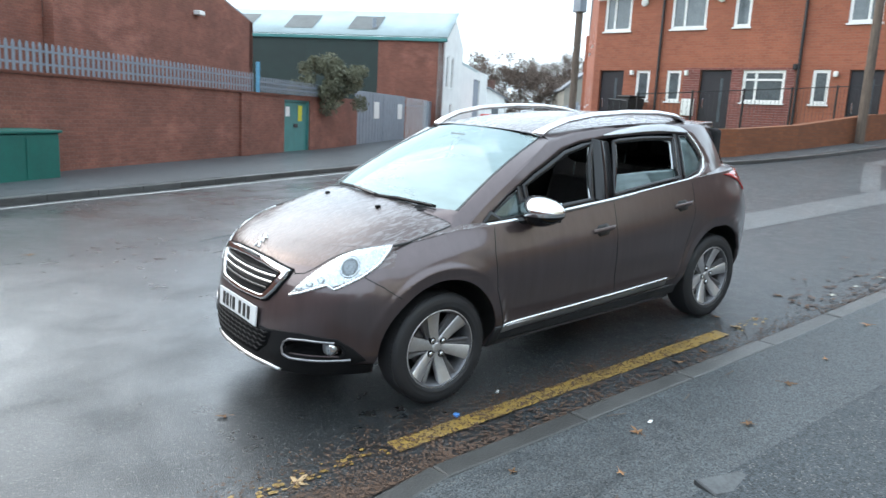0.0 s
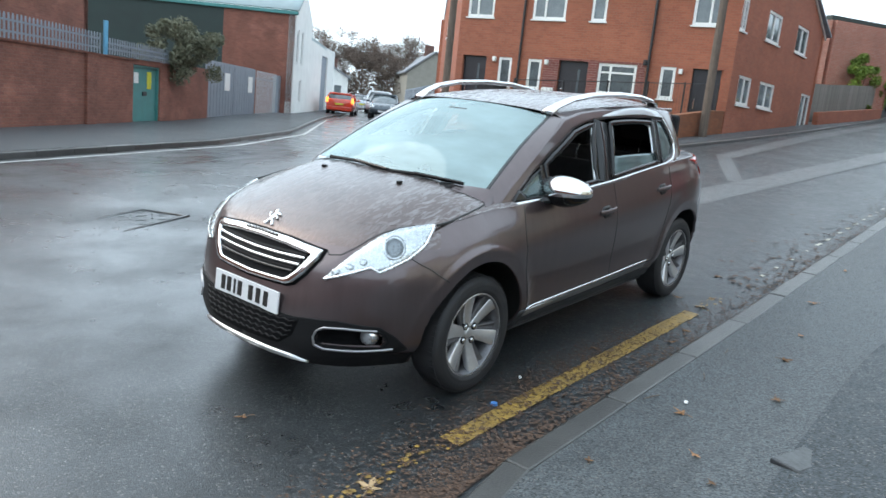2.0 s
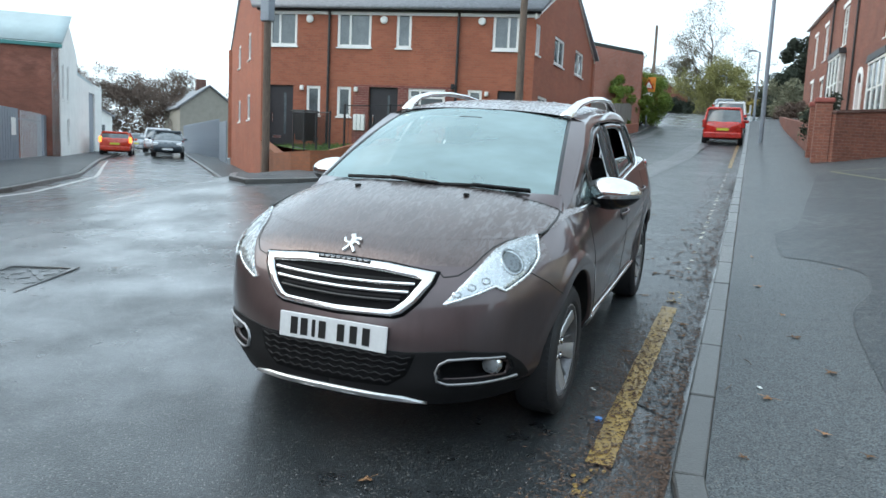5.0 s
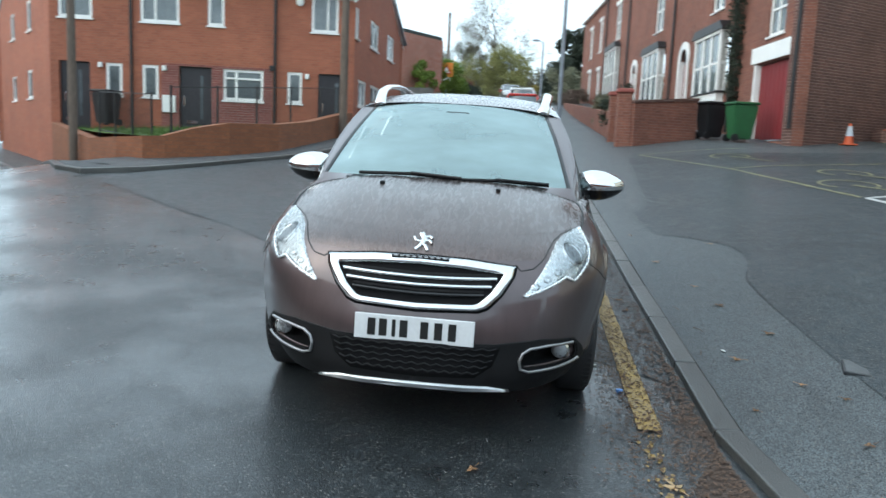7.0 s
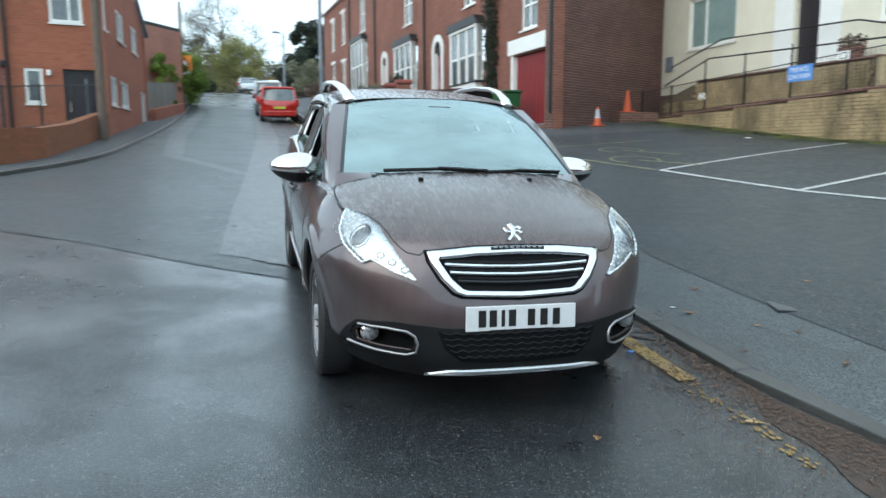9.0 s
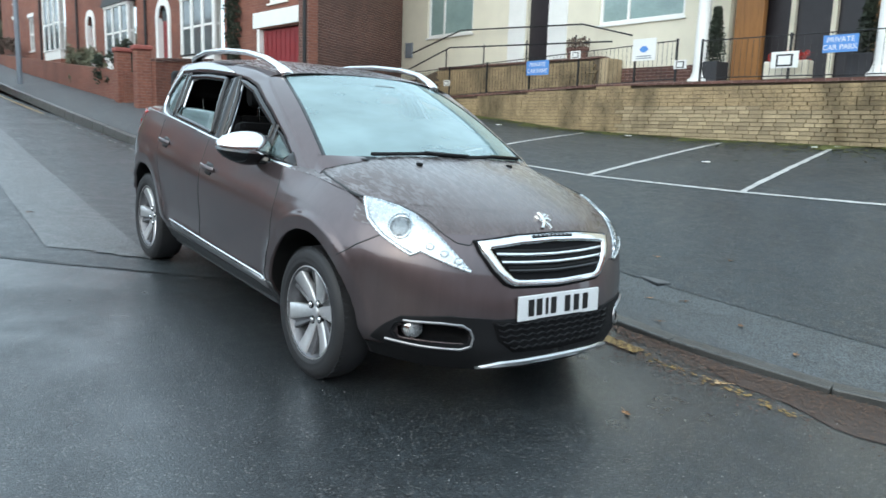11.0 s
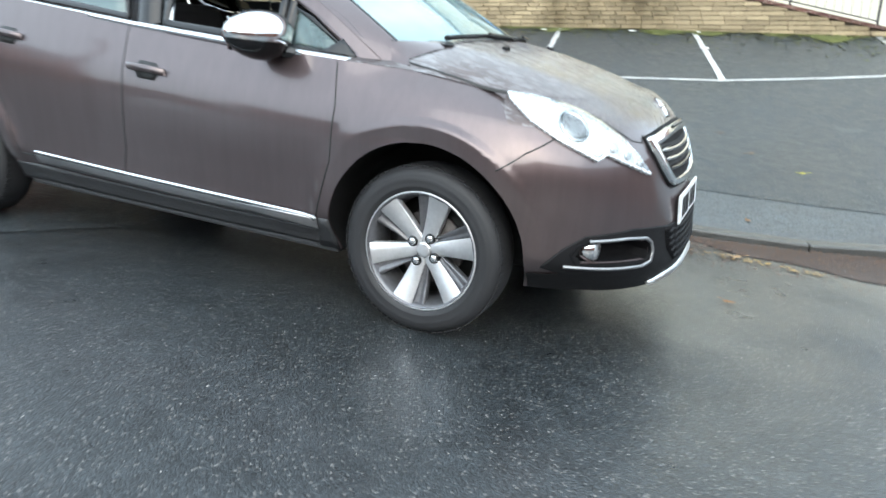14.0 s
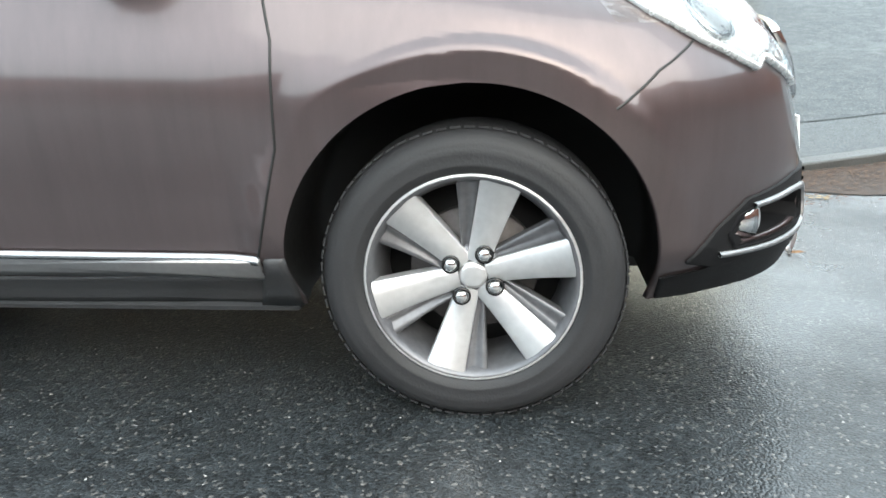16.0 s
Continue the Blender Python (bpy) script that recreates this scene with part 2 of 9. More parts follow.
M_TEAL_ROOF = mat("pale_teal_sheet_roof", (0.36, 0.44, 0.455), 0.5, vary=0.18, scale=0.8)
M_DARK_GREEN = mat("dark_green_cladding", (0.020, 0.034, 0.030), 0.6, vary=0.3, scale=1)
M_GREY_STEEL = mat("galvanised_steel", (0.24, 0.27, 0.31), 0.5, metal=0.3, vary=0.2, scale=4)
M_TEAL = mat("teal_painted_steel", (0.06, 0.21, 0.20), 0.45, vary=0.25, scale=3)
M_TEAL_DARK = mat("dark_teal_cabinet_paint", (0.01, 0.115, 0.09), 0.45, vary=0.2, scale=3)
M_BLACK = mat("black_paint", (0.012, 0.012, 0.014), 0.4, vary=0.3, scale=4)
M_DOOR = mat("dark_grey_door_paint", (0.025, 0.022, 0.026), 0.35, vary=0.25, scale=4)
M_RED_DOOR = mat("red_door_paint", (0.20, 0.016, 0.020), 0.45, vary=0.12, scale=2)
M_WOOD_POLE = mat("weathered_pole_wood", (0.13, 0.10, 0.08), 0.85, vary=0.35, scale=5, bump=0.4, bump_scale=40, stretch=(1, 1, 0.12))
M_OAK = mat("varnished_oak", (0.30, 0.14, 0.045), 0.4, vary=0.3, scale=3, stretch=(6, 6, 0.6))
M_GRASS = mat("grass_blades", (0.07, 0.12, 0.025), 0.8, vary=0.45, scale=5, bump=0.5, bump_scale=80)
M_MOSS = mat("moss", (0.11, 0.12, 0.03), 0.9, vary=0.5, scale=6, bump=0.6, bump_scale=70)
M_GLASS_DARK = mat("house_window_glass", (0.10, 0.12, 0.13), 0.06, vary=0.5, scale=1.3, spec=1.0)
M_CURTAIN = mat("pale_curtain", (0.5, 0.5, 0.47), 0.9, vary=0.2, scale=6)

M_PAINT = mat("brown_metallic_paint", (0.116, 0.088, 0.090), 0.31, metal=0.76, vary=0.11, scale=5, stretch=(4, 4, 0.25), coat=1.0, bump_scale=900)
M_BONNET = mat("wet_brown_metallic_paint", (0.110, 0.081, 0.076), 0.30, metal=0.8, vary=0.22, scale=7, coat=0.9, bump=0.10, bump_scale=55, stretch=(0.45, 1.6, 1))
# rainwater on the bonnet: dull drip marks in the gloss
_n, _l = M_BONNET.node_tree.nodes, M_BONNET.node_tree.links
_tc, _mp, _ns, _mr = _n.new("ShaderNodeTexCoord"), _n.new("ShaderNodeMapping"), _n.new("ShaderNodeTexNoise"), _n.new("ShaderNodeMapRange")
_mp.inputs["Scale"].default_value = (0.4, 1.7, 1.0)
_ns.inputs["Scale"].default_value, _ns.inputs["Detail"].default_value, _ns.inputs["Roughness"].default_value, _ns.inputs["Distortion"].default_value = 24.0, 5.0, 0.65, 1.0
_mr.inputs["From Min"].default_value, _mr.inputs["From Max"].default_value = 0.45, 0.62
_mr.inputs["To Min"].default_value, _mr.inputs["To Max"].default_value = 0.13, 0.55
_l.new(_tc.outputs["Object"], _mp.inputs[0])
_l.new(_mp.outputs[0], _ns.inputs["Vector"])
_l.new(_ns.outputs["Fac"], _mr.inputs["Value"])
_l.new(_mr.outputs[0], _n["Principled BSDF"].inputs["Coat Roughness"])
# pale runs of rainwater over the bonnet's rear, sky gleam put into the colour
_b = _n["Principled BSDF"]
_sx, _fx, _mm, _cm, _me = _n.new("ShaderNodeSeparateXYZ"), _n.new("ShaderNodeMapRange"), _n.new("ShaderNodeMath"), _n.new("ShaderNodeMix"), _n.new("ShaderNodeMapRange")
_mk = _n.new("ShaderNodeMapRange")
_mk.inputs["From Min"].default_value, _mk.inputs["From Max"].default_value = 0.50, 0.62
_fx.inputs["From Min"].default_value, _fx.inputs["From Max"].default_value = 1.85, 1.45
_fx.inputs["To Min"].default_value, _fx.inputs["To Max"].default_value = 0.08, 0.62
_mm.operation, _cm.data_type = "MULTIPLY", "RGBA"
_cm.inputs[7].default_value = (0.30, 0.295, 0.305, 1)
_me.inputs["To Min"].default_value, _me.inputs["To Max"].default_value = 0.8, 0.1
_l.new(_tc.outputs["Object"], _sx.inputs[0])
_l.new(_sx.outputs["X"], _fx.inputs["Value"])
_l.new(_ns.outputs["Fac"], _mk.inputs["Value"])
_l.new(_mk.outputs[0], _mm.inputs[0])
_l.new(_fx.outputs[0], _mm.inputs[1])
_l.new(_mm.outputs[0], _cm.inputs[0])
_l.new(_b.inputs["Base Color"].links[0].from_socket, _cm.inputs[6])
_l.new(_cm.outputs[2], _b.inputs["Base Color"])
_l.new(_mm.outputs[0], _me.inputs["Value"])
_l.new(_me.outputs[0], _b.inputs["Metallic"])
# beads of rain
_vo, _dr, _bp = _n.new("ShaderNodeTexVoronoi"), _n.new("ShaderNodeMapRange"), _n.new("ShaderNodeBump")
_vo.inputs["Scale"].default_value = 85.0
_dr.inputs["From Min"].default_value, _dr.inputs["From Max"].default_value = 0.45, 0.10
_bp.inputs["Strength"].default_value, _bp.inputs["Distance"].default_value = 0.35, 0.002
_l.new(_tc.outputs["Object"], _vo.inputs["Vector"])
_l.new(_vo.outputs["Distance"], _dr.inputs["Value"])
_l.new(_dr.outputs[0], _bp.inputs["Height"])
_l.new(_bp.outputs[0], _n["Principled BSDF"].inputs["Coat Normal"])
M_LAMP_GREY = mat("grey_lamp_bezel", (0.36, 0.38, 0.40), 0.25, metal=0.4, vary=0.2, scale=20)
M_GRILLE = mat("matt_black_grille", (0.005, 0.005, 0.006), 0.7, vary=0.2, scale=5, spec=0.2)
M_PLASTIC = mat("black_grained_plastic", (0.007, 0.007, 0.008), 0.55, spec=0.26, vary=0.2, scale=5, bump=0.15, bump_scale=300)
M_SILL = mat("grey_sill_plastic", (0.040, 0.041, 0.044), 0.40, vary=0.25, scale=6, bump=0.1, bump_scale=200)
M_GLOSS_BLACK = mat("gloss_black_trim", (0.008, 0.008, 0.009), 0.12, vary=0.2, scale=5)
M_RUBBER = mat("tyre_rubber", (0.022, 0.022, 0.024), 0.55, vary=0.25, scale=9, bump=0.1, bump_scale=200)
M_CHROME = mat("chrome", (0.78, 0.79, 0.80), 0.10, metal=1.0, vary=0.04, scale=4)
M_SATIN = mat("satin_silver", (0.60, 0.61, 0.62), 0.28, metal=0.9, vary=0.08, scale=4)
M_ALLOY = mat("machined_alloy", (0.66, 0.66, 0.67), 0.30, metal=0.75, vary=0.08, scale=7)
M_ALLOY_DARK = mat("grey_painted_alloy", (0.17, 0.17, 0.18), 0.36, metal=0.7, vary=0.2, scale=7)
M_DISC = mat("brake_disc_steel", (0.12, 0.11, 0.11), 0.5, metal=0.7, vary=0.3, scale=12)
# windscreen film is raised so its pale colour carries part of the sky's reflection
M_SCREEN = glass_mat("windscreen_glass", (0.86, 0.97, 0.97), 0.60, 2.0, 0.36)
M_SIDE_GLASS = glass_mat("side_glass", (0.80, 0.92, 0.90), 0.45, 1.8, 0.12)
M_PRIVACY = glass_mat("dark_privacy_glass", (0.7, 0.75, 0.75), 0.10, 1.7, 0.22)
M_LENS = glass_mat("clear_lamp_lens", (0.95, 0.97, 0.98), 0.92, 1.5)
M_RED_LENS = mat("red_lamp_lens", (0.50, 0.02, 0.015), 0.12, vary=0.15, scale=20, coat=1.0)
M_REFLECTOR = mat("lamp_reflector", (0.88, 0.90, 0.92), 0.24, metal=0.65, vary=0.12, scale=14)
M_SEAT = mat("dark_seat_cloth", (0.016, 0.016, 0.018), 0.9, vary=0.3, scale=20)
M_DASH = mat("dark_dashboard_plastic", (0.03, 0.03, 0.032), 0.6, vary=0.2, scale=8)
M_PLATE = mat("white_number_plate", (0.72, 0.73, 0.74), 0.35, vary=0.05, scale=5)
M_INK = mat("black_lettering", (0.012, 0.012, 0.012), 0.4, vary=0.1)


# ---- helpers of this scene ----
def mesh_of(bm, name="mesh", smooth=False):
    me = bpy.data.meshes.new(name)
    bm.to_mesh(me)
    bm.free()
    if smooth:
        for p in me.polygons:
            p.use_smooth = True
    return me


def part(name, bm, material, parent, label="", smooth=False):
    me = bm if isinstance(bm, bpy.types.Mesh) else mesh_of(bm, name, smooth)
    if material and not me.materials:
        me.materials.append(material)
    ob = new(name, me)
    ob.parent = parent
    if label:
        ob["label"] = label
    return ob


def thing(name, label, category, m=None, group="", kind=""):
    ob = new(name)
    ob.empty_display_size = 0.2
    if m is not None:
        ob.matrix_world = m
    return tagged(ob, label, category, group, kind)


def solid(name, bm, material, label, category, kind="", group="", m=None, smooth=False):
    ob = part(name, bm, material, None, "", smooth)
    if m is not None:
        ob.matrix_world = m
    return tagged(ob, label, category, group, kind)


def box(bm, x0, x1, y0, y1, z0, z1, bevel=0.0):
    v = [bm.verts.new(p) for p in ((x0, y0, z0), (x1, y0, z0), (x1, y1, z0), (x0, y1, z0), (x0, y0, z1), (x1, y0, z1), (x1, y1, z1), (x0, y1, z1))]
    f = [bm.faces.new([v[i] for i in q]) for q in ((3, 2, 1, 0), (4, 5, 6, 7), (0, 1, 5, 4), (1, 2, 6, 5), (2, 3, 7, 6), (3, 0, 4, 7))]
    if bevel:
        es = list({e for q in f for e in q.edges})
        bmesh.ops.bevel(bm, geom=es, offset=bevel, segments=2, affect="EDGES", profile=0.5)
    return bm


def boxm(x0, x1, y0, y1, z0, z1, bevel=0.0):
    return box(bmesh.new(), x0, x1, y0, y1, z0, z1, bevel)


def prism(bm, pts, h, axis=1):
    """Extrude an outline of (u, v) by h along y: u is x, v is z."""
    a = [bm.verts.new((u, 0, v)) for u, v in pts]
    b = [bm.verts.new((u, h, v)) for u, v in pts]
    bm.faces.new(a)
    bm.faces.new(b[::-1])
    k = len(pts)
    for i in range(k):
        bm.faces.new((a[i], b[i], b[(i + 1) % k], a[(i + 1) % k]))
    bmesh.ops.recalc_face_normals(bm, faces=bm.faces)
    return bm


def tube(bm, pts, r, n=8, r1=None):
    """A round bar along points, its radius going from r to r1."""
    rings, k = [], len(pts)
    pts = [Vector(p) for p in pts]
    for i, p in enumerate(pts):
        d = (pts[min(i + 1, k - 1)] - pts[max(i - 1, 0)]).normalized()
        a = d.orthogonal().normalized() if abs(d.z) > 0.9 else Vector((0, 0, 1)).cross(d).normalized()
        b = d.cross(a)
        q = r if r1 is None else r + (r1 - r) * i / max(1, k - 1)
        rings.append([bm.verts.new(p + (a * math.cos(t) + b * math.sin(t)) * float(q)) for t in np.arange(n) * 2 * math.pi / n])
    for u, w in zip(rings, rings[1:]):
        for j in range(n):
            bm.faces.new((u[j], u[(j + 1) % n], w[(j + 1) % n], w[j]))
    bm.faces.new(rings[0][::-1])
    bm.faces.new(rings[-1])
    return bm


def grid_mesh(rows, name="grid", close=False):
    """A sheet through rows of points."""
    n, k = len(rows), len(rows[0])
    me = bpy.data.meshes.new(name)
    faces = [(i * k + j, i * k + j + 1, (i + 1) * k + j + 1, (i + 1) * k + j) for i in range(n - 1) for j in range(k - 1)]
    me.from_pydata([tuple(p) for r in rows for p in r], [], faces)
    me.update()
    for p in me.polygons:
        p.use_smooth = True
    return me


def smooth01(a, b, x):
    t = min(1.0, max(0.0, (x - a) / (b - a)))
    return t * t * (3 - 2 * t)


def curve_of(xs, ys):
    """A smooth curve through points (Catmull-Rom), xs rising."""
    xs, ys = list(xs), list(ys)
    k = len(xs)
    ms = [(ys[min(i + 1, k - 1)] - ys[max(i - 1, 0)]) / (xs[min(i + 1, k - 1)] - xs[max(i - 1, 0)]) for i in range(k)]

    def f(x):
        if x <= xs[0]:
            return ys[0]
        if x >= xs[-1]:
            return ys[-1]
        i = next(j for j in range(k - 1) if x <= xs[j + 1])
        h = xs[i + 1] - xs[i]
        t = (x - xs[i]) / h
        return (2 * t**3 - 3 * t**2 + 1) * ys[i] + (t**3 - 2 * t**2 + t) * h * ms[i] + (-2 * t**3 + 3 * t**2) * ys[i + 1] + (t**3 - t**2) * h * ms[i + 1]
    return f


# ---- ground ----
def climb(x):
    """Height of the hill street along its length."""
    t = -x
    if t > 56:
        t = 56 + 8 * (1 - math.exp(-(t - 56) / 8))
    if t < -8:
        t = -8 - 6 * (1 - math.exp((t + 8) / 6))
    return 0.0687 * t + 0.0002 * max(0.0, t - 8) ** 2 + 0.0015 * max(0.0, t - 35) ** 2


LOW = -0.02


def road_z(x, y):
    d = -0.669 * x + 0.743 * (y + 9.5)
    g = smooth01(1.0, 6.0, d) * smooth01(-13.0, -6.0, y)
    s = -0.767 * (x - 2.07) - 0.642 * (y + 10.34)
    low = LOW + 0.02 * max(0.0, min(s, 42.0) - 15.0) * smooth01(-2.0, 4.0, d) * smooth01(-6.0, -13.0, y)
    return g * (climb(x) - 0.0213 * max(-8, min(8, y))) + (1 - g) * low


def kerb_y(x):
    return 1.40 + (0.25 * (x - 1.9) ** 1.6 if x > 1.9 else 0.0)


def park_z(x, y):
    """Pavement and car park beside the car, which climb away from the kerb."""
    slope = -0.155 + 1.164 * climb(x) + 0.10 * min(y, 5.0)
    foot = float(np.interp(x, (-30, -15.4, -8.0, -4.4, 0.0, 4.0, 12.0), (3.25, 1.84, 1.20, 1.08, 1.03, 0.95, 0.7)))
    w = max(0.0, min(1.0, (y - 5.0) / 5.8))
    return max(slope + (foot - slope) * w, road_z(x, y) + 0.040)


def spaced(a, b, fine_a, fine_b, step, far):
    """Positions from a to b, close together between fine_a and fine_b and wider outside."""
    out, v, s = [], fine_a, step
    while v > a:
        out.append(v)
        v -= s
        s *= far
    out = [a] + out[::-1]
    v = fine_a + step
    while v < fine_b:
        out.append(v)
        v += step
    s = step
    while v < b:
        out.append(v)
        v += s
        s *= far
    return out + [b]


gx, gy = spaced(-900, 900, -22, 8, 0.5, 1.12), spaced(-900, 900, -16, 4, 0.5, 1.12)
road = tagged(new("road", grid_mesh([[(x, y, road_z(x, y)) for x in gx] for y in gy])), "wet dark grey asphalt road with a sloping junction", "road", kind="structure")
road.data.materials.append(M_ROAD)

px_ = spaced(-46, 40, -14, 6, 0.4, 1.15)
rows = []
for f in np.linspace(0, 1, 46):
    rows.append([(x, kerb_y(x) + 0.13 + (40 - kerb_y(x)) * f ** 2.2, park_z(x, kerb_y(x) + 0.13 + (40 - kerb_y(x)) * f ** 2.2)) for x in px_])
pavement = tagged(new("pavement", grid_mesh(rows)), "worn grey asphalt pavement running into a car park", "pavement", kind="structure")
pavement.data.materials.append(M_PAVE)

# ---- buildings: helpers ----
def along(a, b, z=0.0):
    """A pose whose x runs from a to b on plan and whose z is up; -y is then the right-hand side of the way."""
    return pose(a[0], a[1], z, 0, 0, math.degrees(math.atan2(b[1] - a[1], b[0] - a[0])))


def gap_wall(length, z0, z1, thick, gaps, x0=0.0):
    """An upright wall along x with openings (x0, x1, z0, z1) right through it; its outer face is y = 0."""
    bm = bmesh.new()
    xs = sorted({x0, length, *[g[0] for g in gaps], *[g[1] for g in gaps]})
    zs = sorted({z0, z1, *[g[2] for g in gaps], *[g[3] for g in gaps]})
    for xa, xb in zip(xs, xs[1:]):
        for za, zb in zip(zs, zs[1:]):
            cx, cz = (xa + xb) / 2, (za + zb) / 2
            if not any(g[0] < cx < g[1] and g[2] < cz < g[3] for g in gaps):
                box(bm, xa, xb, 0, thick, za, zb)
    bmesh.ops.remove_doubles(bm, verts=bm.verts, dist=1e-4)
    return bm


def gable(bm, pts, thick):
    return prism(bm, pts, thick)


def window(parent, g, bars=(), sill=True, side=1, depth=0.09, frame_m=None, pane_m=None):
    """A white casement set in an opening, with frame, panes and sill; side -1 turns it to face +y."""
    x0, x1, z0, z1 = g
    f = 0.085
    vs_ = [x0 + f] + [c for kind, v in bars if kind == "v" for c in (v - 0.035, v + 0.035)] + [x1 - f]
    hs_ = [z0 + f] + [c for kind, v in bars if kind == "h" for c in (v - 0.03, v + 0.03)] + [z1 - f]
    lights = [(vs_[a], vs_[a + 1], hs_[c], hs_[c + 1]) for a in range(0, len(vs_), 2) for c in range(0, len(hs_), 2)]
    bm = gap_wall(x1, z0, z1, 0.07, lights, x0)
    bmesh.ops.translate(bm, vec=(0, depth - 0.05, 0), verts=bm.verts)
    w = part("window", bm, frame_m or M_WHITE, parent, "white-framed window")
    part("pane", boxm(x0 + f - 0.01, x1 - f + 0.01, depth - 0.01, depth, z0 + f - 0.01, z1 - f + 0.01), pane_m or M_GLASS_DARK, w)
    part("curtain", boxm(x0 + f, x0 + f + (x1 - x0) * 0.22, depth + 0.06, depth + 0.09, z0 + f, z1 - f), M_CURTAIN, w)
    if sill:
        part("sill", boxm(x0 - 0.04, x1 + 0.04, -0.05, depth, z0 - 0.05, z0 - 0.004), M_WHITE, w)
    return w


def wall_of(name, a, b, z0, z1, thick, material, parent, gaps=(), start=0.0):
    length = math.dist(a, b)
    o = part(name, gap_wall(length, z0, z1, thick, list(gaps), start), material, parent)
    o.matrix_world = along(a, b)
    return o


def place(ob, a, b):
    ob.matrix_world = along(a, b)
    return ob


def outward(ob, a, b):
    """Set a part whose outer side is the left-hand side of the way from a to b."""
    for o in (ob, *ob.children):
        o.data.transform(Matrix.Diagonal((1, -1, 1, 1)))
        o.data.flip_normals()
    return place(ob, a, b)


# ---- the new brick house at the corner ----
NB_A, NB_U = Vector((-16.42, -13.56)), Vector((-0.2197, 0.9756))
NB_R = NB_A + 8.82 * NB_U
NB_L = NB_A - 0.35 * NB_U
house = thing("corner_house", "two-storey orange brick house with white windows and dark doors", "house")
front_gaps = [(-0.08, 0.9, 4.57, 5.70), (2.3, 3.45, 4.57, 5.70), (4.3, 4.8, 4.57, 5.70), (7.46, 8.3, 4.57, 5.68),
              (-0.1, 0.8, 1.15, 3.28), (1.27, 1.75, 2.3, 3.28), (2.34, 2.82, 2.3, 3.28), (3.43, 4.42, 1.2, 3.3), (4.77, 6.0, 2.33, 3.29), (6.74, 7.2, 2.33, 3.3), (7.7, 8.6, 1.2, 3.3)]
# the wall runs from the right-hand corner to the left so that its outer face looks at the road
def rev(g, length=8.82):
    return (length - g[1], length - g[0], g[2], g[3])


nb_gaps = [rev(g) for g in front_gaps]
nb_front = outward(wall_of("front_wall", NB_R, NB_L, 0.6, 5.62, 0.3, M_BRICK_NEW, house, nb_gaps), NB_R, NB_L)
for i in (0, 1, 2, 3, 5, 6, 8, 9):
    g = nb_gaps[i]
    w = g[1] - g[0]
    bars = [("v", g[0] + w * 0.62 if i in (0, 1) else g[0] + w * 0.4)] if w > 0.7 else []
    if i == 8:
        bars = [("v", g[0] + w * 0.68), ("h", g[3] - 0.28)]
    outward(window(house, g, bars, depth=0.07), NB_R, NB_L)
for i in (4, 7, 10):
    g = nb_gaps[i]
    d = part("door", boxm(g[0], g[1], 0.12, 0.17, g[2], g[3]), M_DOOR, house, "dark grey front door")
    part("door_glass", boxm(g[0] + 0.28, g[0] + 0.36, 0.108, 0.12, g[2] + 0.5, g[3] - 0.25), M_GLASS_DARK, d)
    part("letter_plate", boxm(g[0] + 0.45, g[0] + 0.75, 0.10, 0.12, g[2] + 0.35, g[2] + 0.45), M_CHROME, d)
    part("door_handle", boxm(g[1] - 0.16, g[1] - 0.12, 0.08, 0.12, g[2] + 0.9, g[2] + 1.2, 0.01), M_CHROME, d)
    outward(d, NB_R, NB_L)
for s in (2.03, 6.35):
    outward(part("downpipe", tube(bmesh.new(), [(8.82 - s, -0.06, 0.9), (8.82 - s, -0.06, 5.7)], 0.045, 8), M_BLACK, house), NB_R, NB_L)
outward(part("gutter", boxm(-0.15, 9.3, -0.16, -0.02, 5.70, 5.79, 0.03), M_BLACK, house), NB_R, NB_L)
outward(part("fascia", boxm(-0.1, 9.2, -0.035, -0.005, 5.60, 5.72), M_WHITE, house), NB_R, NB_L)
for s in (1.35, 3.88, 7.1):
    bm = bmesh.new()
    bmesh.ops.create_uvsphere(bm, u_segments=16, v_segments=8, radius=0.13)
    bmesh.ops.transform(bm, matrix=Matrix.Diagonal((1, 0.4, 1, 1)), verts=bm.verts)
    bmesh.ops.translate(bm, vec=(8.82 - s, -0.05, 5.45), verts=bm.verts)
    outward(part("alarm_box", bm, M_WHITE, house, smooth=True), NB_R, NB_L)
for s, z in ((1.12, 3.12), (3.0, 3.12), (7.35, 3.1), (6.25, 3.3)):
    outward(part("door_lamp", boxm(8.82 - s - 0.06, 8.82 - s + 0.06, -0.12, 0, z, z + 0.16, 0.02), M_WHITE if z < 3.2 else M_BLACK, house), NB_R, NB_L)
outward(part("meter_box", boxm(8.82 - 3.34, 8.82 - 2.94, -0.10, -0.003, 1.86, 2.39, 0.02), M_WHITE, house), NB_R, NB_L)
panel_gaps = [nb_gaps[k] for k in (7, 8)]
pb = gap_wall(5.92, 1.2, 3.36, 0.01, panel_gaps, 2.56)
bmesh.ops.translate(pb, vec=(0, -0.0125, 0), verts=pb.verts)
outward(part("brick_panel", pb, brick_mat("purple_red_brick", (0.23, 0.075, 0.062), (0.18, 0.060, 0.052), (0.33, 0.22, 0.19)), house, "red brick panel with pale joints"), NB_R, NB_L)
NB_C, NB_D = (-18.37, -4.96), (-28.45, -5.10)
side_gaps = [(0.05, 0.62, 4.5, 5.45), (2.65, 4.2, 4.55, 5.5), (6.2, 7.8, 4.6, 5.55), (0.75, 2.0, 2.38, 3.26), (2.9, 4.6, 2.42, 3.27), (8.3, 9.7, 1.9, 3.3)]
L = math.dist(NB_C, NB_D)
